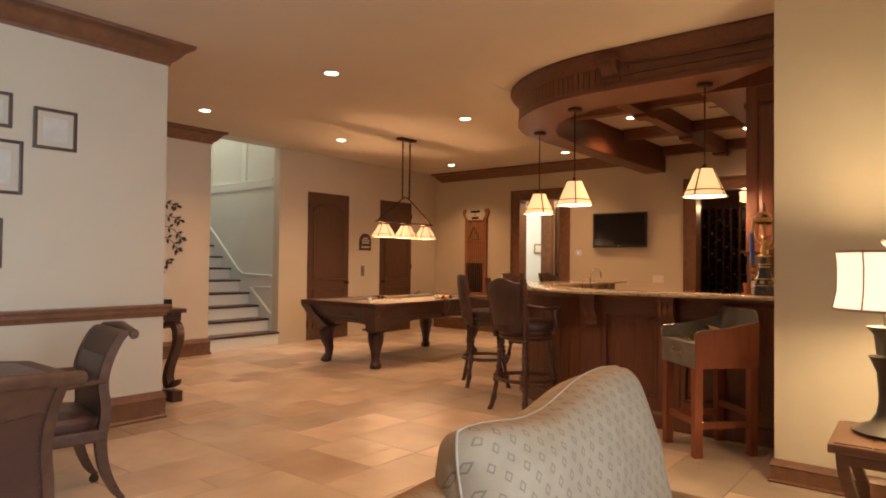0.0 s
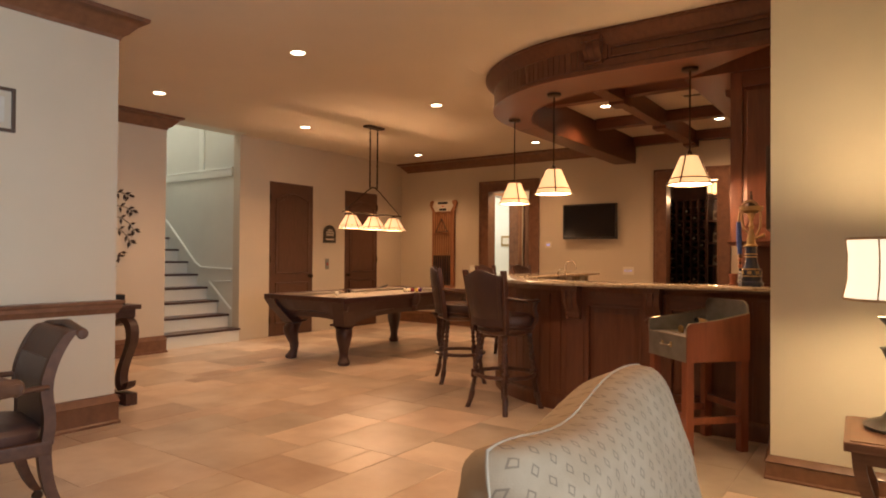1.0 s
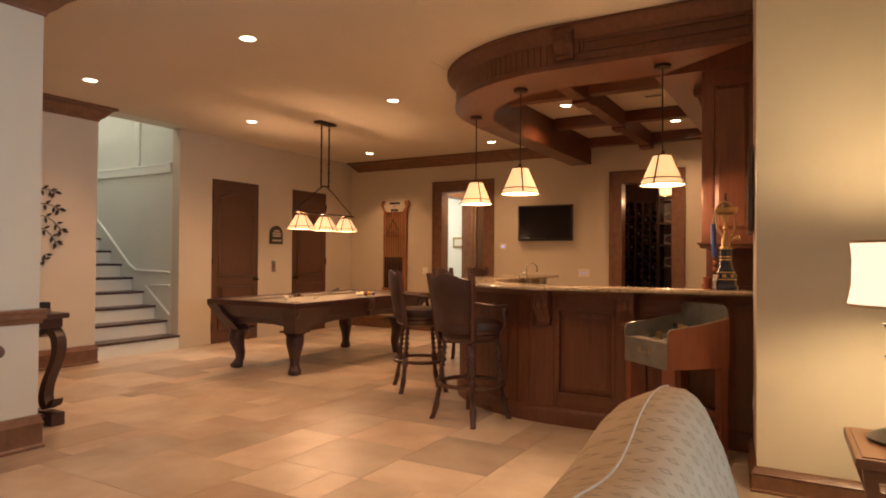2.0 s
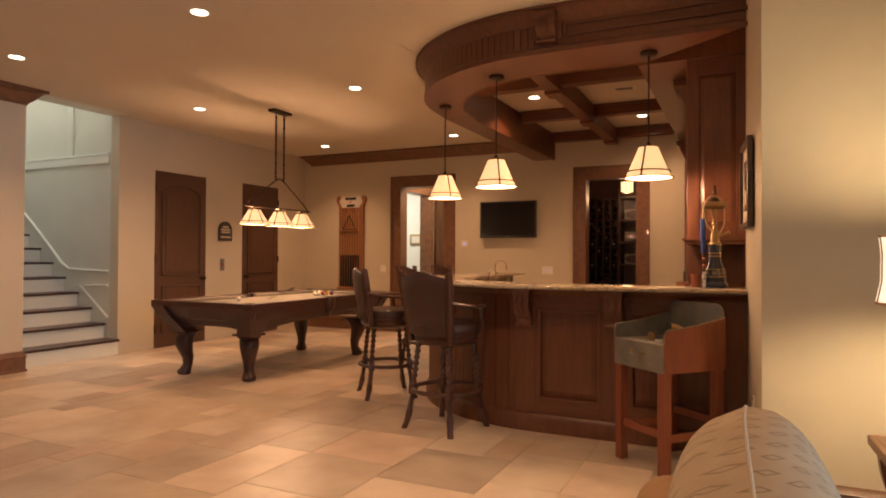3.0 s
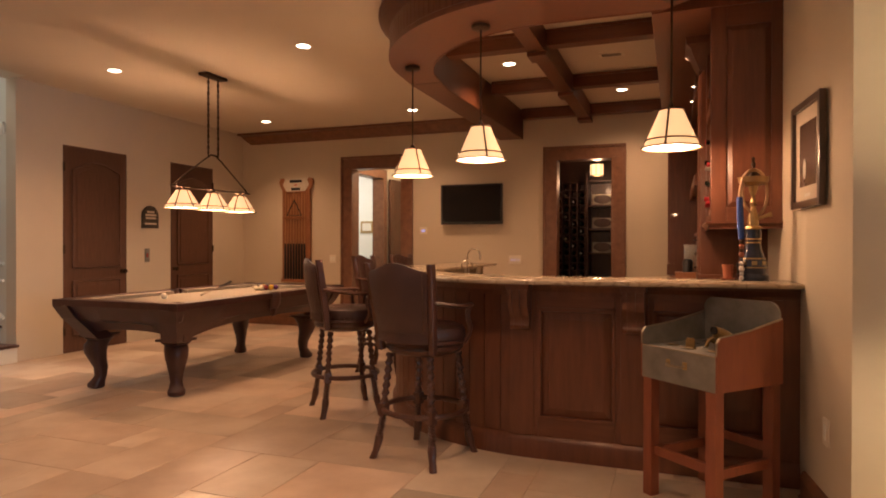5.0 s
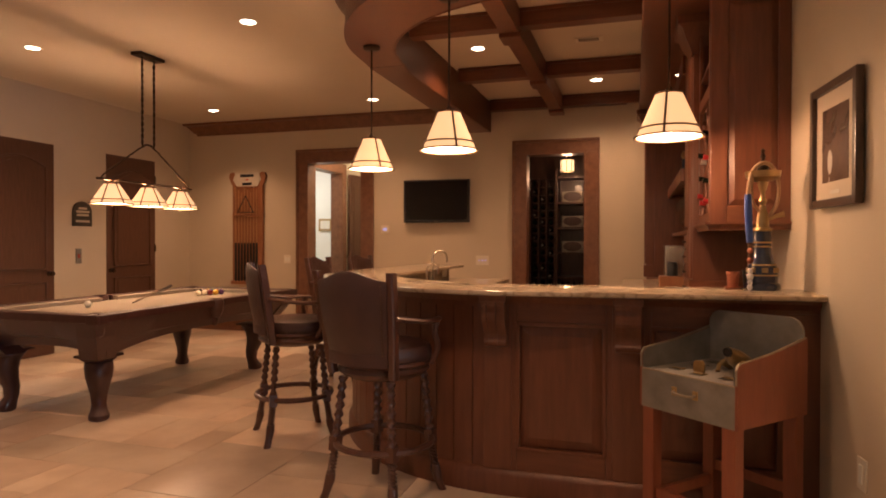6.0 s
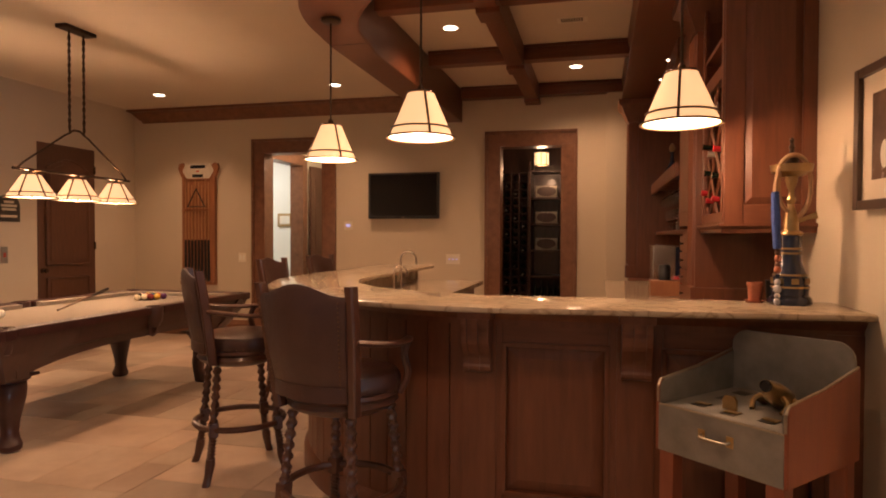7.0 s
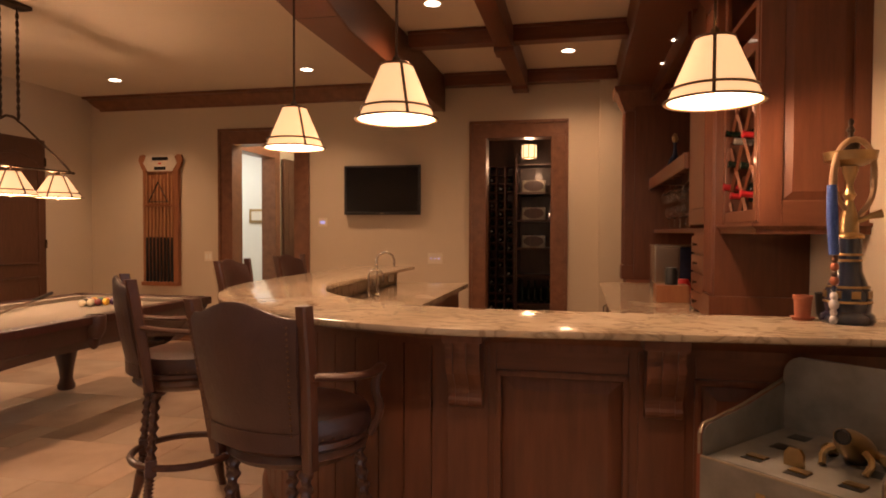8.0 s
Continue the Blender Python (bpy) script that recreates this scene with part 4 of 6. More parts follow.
        arm = smoothed([(sx * 0.215, -0.215, 0.935), (sx * 0.245, -0.10, 0.915), (sx * 0.265, 0.03, 0.90), (sx * 0.25, 0.12, 0.905), (sx * 0.225, 0.165, 0.90)], 2)
        part("arm", loft([[(p.x + 0.022 * math.cos(a), p.y, p.z + 0.013 * math.sin(a)) for a in [2 * math.pi * i / 10 for i in range(10)]] for p in arm]), M_STOOL, s, "scrolled wooden arm", True)
        part("arm_support", tube(smoothed([(sx * 0.215, 0.10, 0.68), (sx * 0.25, 0.13, 0.76), (sx * 0.235, 0.10, 0.84), (sx * 0.24, 0.13, 0.90)], 2), 0.016, 8), M_STOOL, s, smooth=True)
    for sx in (-1, 1):
        for sy in (-1, 1):
            leg = part("leg", twist_post(sx * 0.145, sy * 0.145, 0.62, sx * 0.172, sy * 0.172, 0.30, 0.019), M_STOOL, s, "barley-twist wooden leg", True)
            part("leg_block", loft([[(sx * c + dx * w, sy * c + dy * w, z) for dx, dy in ((-1, -1), (1, -1), (1, 1), (-1, 1))] for c, w, z in ((0.171, 0.024, 0.32), (0.174, 0.024, 0.25))]), M_STOOL, leg)
            part("lower_leg", twist_post(sx * 0.174, sy * 0.174, 0.25, sx * 0.19, sy * 0.19, 0.13, 0.019), M_STOOL, leg, smooth=True)
            part("foot", loft([[(sx * c + w * math.cos(a), sy * c + w * math.sin(a), z) for a in [2 * math.pi * i / 10 for i in range(10)]] for c, w, z in ((0.19, 0.024, 0.135), (0.193, 0.026, 0.10), (0.203, 0.021, 0.05), (0.218, 0.022, 0.0))]), M_STOOL, leg, smooth=True)
    part("foot_ring", tube([(0.245 * math.cos(2 * math.pi * i / 36), 0.245 * math.sin(2 * math.pi * i / 36), 0.285) for i in range(36)], 0.017, 8, closed=True), M_STOOL, s, "round wooden foot ring", True)
    return s


st = bar_stool()
st.matrix_basis = pose(-2.585, 3.25, 0, 0, 0, -14)
for x, y, r in ((-3.545, 4.02, -48), (-3.93, 5.55, -88), (-3.95, 6.5, -95)):
    copy_thing(st, pose(x, y, 0, 0, 0, r))


def game_chair():
    """Scroll-back armchair on casters, facing +y."""
    c = thing("game_chair", pose(0, 0, 0), "walnut scroll-back armchair with brown leather seat on casters", "armchair", "chairs round the game table")
    part("seat", loft([[(r * 0.25 * dx, 0.02 + r * 0.24 * dy, z) for dx, dy in [(math.copysign(abs(math.cos(a)) ** 0.5, math.cos(a)), math.copysign(abs(math.sin(a)) ** 0.5, math.sin(a))) for a in [2 * math.pi * (i + 0.5) / 28 for i in range(28)]]] for r, z in ((0.97, 0.42), (1.0, 0.44), (1.0, 0.465), (0.93, 0.485), (0.6, 0.50), (0.03, 0.505))]), M_LEATHER, c, "brown leather seat cushion", True)
    part("seat_frame", box(-0.26, 0.26, -0.23, 0.27, 0.355, 0.42, 0.012), M_CHAIR, c)
    side = smoothed([(-0.21, 0.40, 0), (-0.225, 0.52, 0), (-0.20, 0.66, 0), (-0.24, 0.80, 0), (-0.30, 0.90, 0), (-0.345, 0.905, 0)], 2)
    th = 0.024
    for sx in (-1, 1):
        secs = [[(sx * 0.235 + dx, p.x + dy, p.y) for dx, dy in ((-0.02, -th), (0.02, -th), (0.02, th), (-0.02, th))] for p in side]
        part("back_post", loft(secs), M_CHAIR, c, smooth=True)
        part("scroll_end", lathe([(0, -0.012), (0.022, -0.01), (0.026, 0), (0.02, 0.012), (0, 0.016)], 18, m=pose(sx * 0.262, -0.345, 0.890, 0, 90 * sx)), M_CHAIR, c, smooth=True)
    part("top_rail", tube([(-0.262, -0.345, 0.892), (0, -0.36, 0.915), (0.262, -0.345, 0.892)], 0.024, 12), M_CHAIR, c, "scrolled wooden top rail", True)
    part("back_panel", loft([[(x, p.x + dy - 0.012 * (1 - (x / 0.22) ** 2), p.y) for x, dy in ((-0.217, -0.016), (-0.1, -0.02), (0.1, -0.02), (0.217, -0.016), (0.217, 0.02), (0.1, 0.032), (-0.1, 0.032), (-0.217, 0.02))] for p in side if 0.47 < p.y < 0.80]), M_LEATHER, c, "leather back panel with nailhead border", True)
    part("crest_panel", loft([[(x, p.x + dy - 0.012 * (1 - (x / 0.22) ** 2), p.y) for x, dy in ((-0.217, -0.014), (-0.1, -0.014), (0.1, -0.014), (0.217, -0.014), (0.217, 0.018), (0.1, 0.018), (-0.1, 0.018), (-0.217, 0.018))] for p in side if p.y > 0.70]), M_CHAIR, c, "plain wooden crest above the leather", True)
    bmn = bmesh.new()
    for p in [q for q in side if 0.48 < q.y < 0.765]:
        for q in (0.0,):
            for sx in (-1, 1):
                lathe([(0.0035, 0), (0.003, 0.002), (0, 0.003)], 6, bmn, Matrix.Translation((sx * 0.207, p.x - 0.018, p.y)) @ Matrix.Rotation(math.pi / 2, 4, "X"))
    for i in range(22):
        lathe([(0.0035, 0), (0.003, 0.002), (0, 0.003)], 6, bmn, Matrix.Translation((-0.2 + 0.4 * i / 21, -0.252, 0.765)) @ Matrix.Rotation(math.pi / 2, 4, "X"))
    tagged(part("back_nailheads", bmn, M_NAIL, c), kind="stuff")
    for sx in (-1, 1):
        arm = smoothed([(sx * 0.24, -0.215, 0.66), (sx * 0.27, -0.08, 0.655), (sx * 0.285, 0.08, 0.645), (sx * 0.27, 0.19, 0.64)], 2)
        part("arm", loft([[(p.x + 0.025 * math.cos(a), p.y, p.z + 0.014 * math.sin(a)) for a in [2 * math.pi * i / 10 for i in range(10)]] for p in arm]), M_CHAIR, c, smooth=True)
        part("arm_support", tube(smoothed([(sx * 0.25, 0.15, 0.40), (sx * 0.285, 0.19, 0.5), (sx * 0.265, 0.13, 0.58), (sx * 0.272, 0.17, 0.64)], 2), 0.018, 8), M_CHAIR, c, smooth=True)
        for sy, q in ((-1, [(0.225, -0.20, 0.38), (0.23, -0.215, 0.22), (0.235, -0.27, 0.09), (0.24, -0.30, 0.055)]), (1, [(0.225, 0.22, 0.38), (0.235, 0.25, 0.26), (0.235, 0.235, 0.12), (0.24, 0.25, 0.055)])):
            path = smoothed([(sx * a, b, z) for a, b, z in q], 2)
            leg = part("leg", loft([[(p.x + dx * w, p.y + dy * w, p.z) for dx, dy in ((-1, -1), (1, -1), (1, 1), (-1, 1))] for p, w in [(p, 0.027 - 0.008 * i / len(path)) for i, p in enumerate(path)]]), M_CHAIR, c, smooth=True)
            part("caster", lathe([(0, -0.012), (0.022, -0.012), (0.027, 0), (0.022, 0.012), (0, 0.012)], 14, m=pose(sx * 0.24, q[3][1], 0.027, 0, 90)), M_IRON, leg, "dark metal caster", True)
    return c


M_CHAIR = mat("brown_walnut", (0.060, 0.027, 0.016), 0.5, col2=(0.105, 0.05, 0.029), scale=6, stretch=(3, 3, 3), bump=0.05, spec=0.3)
gc = game_chair()
gc.matrix_basis = pose(-2.15, -1.0, 0, 0, 0, 107)
copy_thing(gc, pose(-3.31, -0.26, 0, 0, 0, 172))

tb = thing("game_table", pose(-3.08, -0.95, 0), "octagonal dark walnut game table with moulded edge", "table")
octo = lambda r: [(r * math.cos(math.pi / 8 + math.pi / 4 * i), r * math.sin(math.pi / 8 + math.pi / 4 * i)) for i in range(8)]
part("tabletop", loft([[(x, y, z) for x, y in octo(r)] for r, z in ((0.66, 0.72), (0.69, 0.725), (0.70, 0.74), (0.69, 0.752), (0.68, 0.757))]), M_CHAIR, tb)
part("inlay", loft([[(x, y, z) for x, y in octo(0.60)] for z in (0.7572, 0.7592)]), M_LEATHER, tb)
part("apron", loft([[(x, y, z) for x, y in octo(0.50)] for z in (0.62, 0.722)]), M_CHAIR, tb)
part("pedestal", lathe([(0, 0.10), (0.16, 0.10), (0.17, 0.14), (0.09, 0.2), (0.08, 0.3), (0.13, 0.42), (0.10, 0.52), (0.2, 0.6), (0.2, 0.63), (0, 0.63)], 24), M_CHAIR, tb, smooth=True)
for i in range(4):
    part("foot", loft([[(x, dy, z + dz) for dy, dz in ((-0.035, -0.03), (0.035, -0.03), (0.035, 0.03), (-0.035, 0.03))] for x, z in ((0.05, 0.16), (0.2, 0.14), (0.34, 0.07), (0.42, 0.03))]), M_CHAIR, tb, m=pose(0, 0, 0, 0, 0, 45 + 90 * i), smooth=True)
bx = thing("game_board", pose(-3.32, -0.95, 0.7595, 0, 0, 30), "flat wooden game board lying on the table", "game board")
part("board", box(-0.2, 0.2, -0.2, 0.2, 0, 0.022, 0.004), M_REDWOOD, bx)
part("border", box(-0.17, 0.17, -0.17, 0.17, 0.022, 0.025), M_DARK, bx)

# ---- frog toss game on its tall stand ----
M_EDGE = mat("worn_steel_edge", (0.42, 0.36, 0.27), 0.35, 0.8, col2=(0.30, 0.26, 0.2), scale=30)


def frog_game():
    g = thing("frog_toss_game", pose(-1.012, 3.118, -0.012, 0, 0, -42), "red-stained frog toss game table with galvanised tray", "game table")
    w, d = 0.217, 0.228
    for sx in (-1, 1):
        for sy in (-1, 1):
            part("leg", box(*sorted((sx * w, sx * (w - 0.055))), *sorted((sy * d, sy * (d - 0.055))), 0.012, 0.64, 0.004), M_REDWOOD, g)
    for sx in (-1, 1):
        part("stretcher", box(sx * (w - 0.03) - 0.012, sx * (w - 0.03) + 0.012, -d + 0.055, d - 0.055, 0.20, 0.245, 0.003), M_REDWOOD, g)
    for sy in (-1, 1):
        part("stretcher", box(-w + 0.055, w - 0.055, sy * (d - 0.03) - 0.012, sy * (d - 0.03) + 0.012, 0.22 + 0.05 * (sy > 0), 0.265 + 0.05 * (sy > 0), 0.003), M_REDWOOD, g)
    part("apron", box(-w + 0.004, w - 0.004, -d + 0.012, d - 0.002, 0.63, 0.755, 0.003), M_REDWOOD, g)
    part("front_face", box(-w - 0.002, w + 0.002, -d - 0.006, -d + 0.012, 0.605, 0.765, 0.003), M_STEEL, g, "worn galvanised drawer front")
    part("tray", box(-w + 0.01, w - 0.01, -d + 0.01, d - 0.012, 0.755, 0.768), M_STEEL, g, "galvanised tray with holes")
    def cheek(x0, x1):
        o = [(-d - 0.004, 0.605), (d, 0.605), (d, 0.915), (d - 0.03, 0.907), (0.0, 0.872), (-d + 0.025, 0.852), (-d + 0.006, 0.844), (-d - 0.004, 0.826)]
        return prism(o, x0, x1, m=Matrix(((0, 1, 0, 0), (1, 0, 0, 0), (0, 0, 1, 0), (0, 0, 0, 1))), bevel=0.002)
    for sx in (-1, 1):
        part("side_panel", cheek(*sorted((sx * w, sx * (w + 0.014)))), M_REDWOOD, g)
        part("side_lining", cheek(*sorted((sx * (w - 0.001), sx * (w - 0.005)))), M_STEEL, g)
        part("edge_trim", tube([(sx * (w + 0.006), y, z + 0.002) for y, z in ((-d - 0.002, 0.77), (-d - 0.003, 0.826), (-d + 0.012, 0.848), (-0.0, 0.872), (d, 0.914))], 0.005, 6), M_EDGE, g, "bright worn metal edge")
    o = [(-w, 0.76), (w, 0.76), (w, 0.935)] + [(w - 0.06 + 0.06 * math.cos(a), 0.935 + 0.06 * math.sin(a)) for a in [math.pi / 2 * i / 6 for i in range(1, 7)]] + [(-w + 0.06 - 0.06 * math.sin(a), 0.935 + 0.06 * math.cos(a)) for a in [math.pi / 2 * i / 6 for i in range(1, 7)]] + [(-w, 0.935)]
    part("back_panel", prism(o, d - 0.012, d + 0.002), M_STEEL, g, "galvanised back panel with round corners")
    part("front_edge", tube([(-w, -d - 0.003, 0.767), (w, -d - 0.003, 0.767)], 0.004, 6), M_EDGE, g)
    part("handle", tube(smoothed([(-0.05, -d - 0.006, 0.70), (-0.045, -d - 0.03, 0.695), (0.045, -d - 0.03, 0.695), (0.05, -d - 0.006, 0.70)], 1), 0.006, 8), M_EDGE, g, "pale brass bail handle", True)
    for x in (-0.05, 0.05):
        part("handle_plate", box(x - 0.012, x + 0.012, -d - 0.009, -d - 0.005, 0.682, 0.718, 0.002), M_BRASS, g)
    for x, y in ((-0.12, -0.13), (0.0, -0.15), (0.12, -0.13), (-0.12, 0.02), (0.12, 0.0), (0.0, 0.12), (-0.13, 0.14)):
        part("hole", box(x - 0.026, x + 0.026, y - 0.026, y + 0.026, 0.7685, 0.7695), M_BLACK, g)
        if (x, y) in ((-0.12, -0.13), (0.0, -0.15), (0.12, -0.13)):
            part("flap", box(x - 0.024, x + 0.024, y - 0.004, y + 0.024, 0.770, 0.773, m=None), M_BRASS, g)
    part("arch", prism([(-0.025, 0.768), (-0.025, 0.80), (-0.015, 0.815), (0.015, 0.815), (0.025, 0.80), (0.025, 0.768)], -0.11, -0.10, m=Matrix.Translation((-0.03, 0, 0))), M_BRASS, g)
    fr = part("frog_body", loft([[(0.06 + c + r * 1.05 * math.cos(a), y, z + r * math.sin(a)) for a in [2 * math.pi * i / 14 for i in range(14)]] for y, z, r, c in ((0.09, 0.785, 0.012, 0), (0.075, 0.80, 0.036, 0), (0.04, 0.81, 0.044, 0), (0.0, 0.83, 0.04, 0), (-0.03, 0.848, 0.027, 0), (-0.045, 0.858, 0.022, 0))], caps=True), M_BRASS, g, "brass frog with open mouth", True)
    part("frog_mouth", lathe([(0, 0), (0.015, 0), (0.019, 0.006), (0.021, 0.0)], 14, m=pose(0.06, -0.046, 0.858, 90)), M_BLACK, fr)
    for sx in (-1, 1):
        part("frog_leg", tube(smoothed([(0.06 + sx * 0.03, 0.0, 0.82), (0.06 + sx * 0.06, -0.015, 0.80), (0.06 + sx * 0.05, -0.04, 0.772)], 1), 0.009, 7), M_BRASS, fr, smooth=True)
        part("frog_leg", tube(smoothed([(0.06 + sx * 0.035, 0.06, 0.80), (0.06 + sx * 0.075, 0.02, 0.80), (0.06 + sx * 0.065, 0.07, 0.774)], 1), 0.012, 7), M_BRASS, fr, smooth=True)


frog_game()

# ---- things on the bar ----
M_HOSE = mat("tan_hose", (0.40, 0.25, 0.14), 0.6, col2=(0.46, 0.30, 0.17), scale=30)
M_BLUE = mat("blue_sleeve", (0.03, 0.07, 0.30), 0.85, col2=(0.06, 0.12, 0.42), scale=60, bump=0.3, bscale=120)
M_COBALT = mat("dark_blue_glass", (0.012, 0.016, 0.035), 0.12, col2=(0.025, 0.03, 0.06), scale=14, coat=0.5)
M_CLAY = mat("terracotta", (0.32, 0.10, 0.05), 0.7, col2=(0.38, 0.13, 0.07), scale=20)
M_CRYSTAL = mat("clear_crystal", (0.55, 0.55, 0.6), 0.05, 0.3)
hk = thing("hookah", pose(-0.768, 3.65, 1.061), "brass and dark blue glass hookah with blue-sleeved hose", "hookah")
hk.scale = (0.84, 0.84, 0.985)
part("vase", lathe([(0, 0), (0.095, 0), (0.10, 0.012), (0.095, 0.03), (0.082, 0.04), (0.085, 0.07), (0.08, 0.11), (0.062, 0.15), (0.05, 0.18), (0.047, 0.22), (0.05, 0.27), (0.047, 0.29), (0, 0.295)], 28), M_COBALT, hk, "dark blue glass base with gold bands", True)
for z, r in ((0.075, 0.0865), (0.125, 0.0765), (0.215, 0.0485), (0.235, 0.0495)):
    part("gold_band", lathe([(r, z - 0.004), (r + 0.0015, z), (r, z + 0.004)], 28), M_BRASS, hk)
for i in range(8):
    a = 2 * math.pi * i / 8
    part("gold_motif", box(-0.016, 0.016, -0.002, 0.002, -0.012, 0.012, m=Matrix.Rotation(a, 4, "Z") @ Matrix.Translation((0, -0.083, 0.10))), M_BRASS, hk)
part("stem", lathe([(0.05, 0.29), (0.056, 0.296), (0.05, 0.304), (0.036, 0.31), (0.032, 0.36), (0.020, 0.40), (0.014, 0.42), (0.024, 0.44), (0.014, 0.455), (0.012, 0.48), (0.02, 0.495), (0.028, 0.52), (0.03, 0.535), (0.02, 0.55), (0, 0.55)], 22), M_BRASS, hk, "turned brass stem", True)
part("tray", lathe([(0, 0.545), (0.05, 0.545), (0.085, 0.56), (0.092, 0.585), (0.097, 0.585), (0.09, 0.555), (0.05, 0.538), (0, 0.538)], 28), M_BRASS, hk, "wide brass tray", True)
part("bowl", lathe([(0, 0.545), (0.014, 0.56), (0.03, 0.59), (0.034, 0.615), (0.012, 0.625), (0.01, 0.65), (0.016, 0.66), (0.007, 0.675), (0.012, 0.69), (0.004, 0.70), (0, 0.70)], 18), M_IRON, hk, smooth=True)
loop = smoothed([(0.03, 0.0, 0.36), (0.075, -0.02, 0.42), (0.08, -0.03, 0.52), (0.055, -0.04, 0.60), (0.0, -0.05, 0.63), (-0.06, -0.055, 0.60), (-0.085, -0.06, 0.52), (-0.088, -0.065, 0.46)], 2)
part("hose", tube(loop, 0.0105, 8), M_HOSE, hk, "tan leather hose", True)
loop = smoothed([(-0.02, -0.02, 0.39), (-0.06, -0.03, 0.43), (-0.07, -0.04, 0.52), (-0.05, -0.045, 0.60)], 2)
part("hose", tube(loop, 0.0095, 8), M_HOSE, hk, smooth=True)
part("sleeve", tube([(-0.088, -0.065, 0.47), (-0.085, -0.068, 0.36), (-0.078, -0.07, 0.235)], [0.018, 0.021, 0.018], 12), M_BLUE, hk, "blue woven sleeve", True)
for i, (z, r, m_) in enumerate(((0.22, 0.014, M_CHAIR), (0.195, 0.016, M_CLAY), (0.17, 0.013, M_CHAIR), (0.148, 0.017, M_CLAY), (0.12, 0.012, M_COBALT), (0.095, 0.016, M_CRYSTAL), (0.068, 0.02, M_CRYSTAL), (0.04, 0.014, M_CRYSTAL), (0.016, 0.016, M_CRYSTAL))):
    part("bead", lathe([(0, -r)] + [(r * math.sin(math.pi * k / 8), -r * math.cos(math.pi * k / 8)) for k in range(1, 8)] + [(0, r)], 12, m=Matrix.Translation((-0.075, -0.072, z))), m_, hk, smooth=True)
part("mouth_pipe", tube([(0.02, -0.01, 0.345), (0.07, -0.015, 0.365), (0.11, -0.02, 0.375)], [0.008, 0.01, 0.016], 10), M_BRASS, hk, smooth=True)

pot = thing("terracotta_pot", pose(-0.893, 3.69, 1.061), "small terracotta pot standing in a saucer", "pot")
pot.scale = (0.76, 0.76, 0.8)
part("saucer", lathe([(0, 0), (0.04, 0), (0.052, 0.012), (0.054, 0.014), (0.04, 0.006), (0, 0.006)], 24), M_CLAY, pot, smooth=True)
part("pot", lathe([(0, 0.006), (0.032, 0.006), (0.038, 0.09), (0.042, 0.092), (0.042, 0.108), (0.036, 0.108), (0.03, 0.03), (0, 0.03)], 24), M_CLAY, pot, smooth=True)
cup = tagged(link("black_cup", lathe([(0, 0), (0.035, 0), (0.045, 0.02), (0.05, 0.09), (0.052, 0.095), (0.045, 0.09), (0.03, 0.03), (0, 0.03)], 24), M_BLACK, True), "round black ceramic cup on the bar", "cup")
cup.location = (-0.80, 3.70, 1.061)


# ---- framed pictures ----
M_PAPER = mat("sketch_paper", (0.66, 0.62, 0.54), 0.8, col2=(0.50, 0.47, 0.42), scale=5)
M_FRAME = mat("dark_frame", (0.055, 0.032, 0.022), 0.35, col2=(0.085, 0.05, 0.032), scale=10, coat=0.2)
M_MAT = mat("picture_mount", (0.55, 0.47, 0.36), 0.8)
M_PHOTO = mat("dark_photograph", (0.05, 0.03, 0.022), 0.25, col2=(0.16, 0.10, 0.07), scale=3)
M_PANE = mat("picture_glass", (0.02, 0.02, 0.02), 0.04)


def picture(m, w, h, label, art, mount, fw=0.03):
    """Framed picture, seen from -y, back on y=0."""
    p = thing("framed_picture", m, label, "picture")
    for a in ((-w / 2, -w / 2 + fw, -h / 2, h / 2), (w / 2 - fw, w / 2, -h / 2, h / 2)):
        part("frame_stile", box(a[0], a[1], -0.03, 0, a[2], a[3], 0.005), M_FRAME, p)
    for a in ((-h / 2, -h / 2 + fw), (h / 2 - fw, h / 2)):
        part("frame_rail", box(-w / 2 + fw, w / 2 - fw, -0.029, 0, a[0], a[1], 0.005), M_FRAME, p)
    part("mount", box(-w / 2 + fw, w / 2 - fw, -0.012, -0.002, -h / 2 + fw, h / 2 - fw), mount, p)
    k = 0.22 * min(w, h)
    part("artwork", box(-w / 2 + k, w / 2 - k, -0.0135, -0.0122, -h / 2 + k, h / 2 - k), art, p)
    return p


for y, z, w, h in ((0.24, 2.20, 0.28, 0.29), (-0.17, 2.285, 0.28, 0.24), (-0.12, 1.90, 0.32, 0.37), (-0.22, 1.38, 0.30, 0.34)):
    picture(pose(-4.679, y, z, 0, 0, 90), w, h, "small framed sketch in a dark wood frame", M_PAPER, M_MAT, 0.022)
pp = picture(pose(-0.564, 3.21, 1.70, 0, 0, -85), 0.48, 0.52, "framed dark photograph with cream mount and brown frame", M_PHOTO, M_MAT, 0.035)
part("pale_shape", loft([[(-0.05 + r * 0.5 * math.cos(a), -0.0142, -0.07 + r * math.sin(a)) for a in [2 * math.pi * i / 16 for i in range(16)]] for r in (0.05, 0.001)], caps=False), M_PAPER, pp)
part("caption_bar", box(-0.05, 0.05, -0.0135, -0.0122, -0.205, -0.19), M_PAPER, pp)

# ---- fittings on the far wall ----
tv = thing("television", pose(-3.87, YF, 1.835), "black flat-screen television hung on the wall", "television")
part("bezel", box(-0.452, 0.452, -0.085, -0.035, -0.282, 0.282, 0.006), M_BLACK, tv)
part("screen", box(-0.425, 0.425, -0.0865, -0.084, -0.245, 0.26), M_SCREEN, tv, "glossy dark screen")
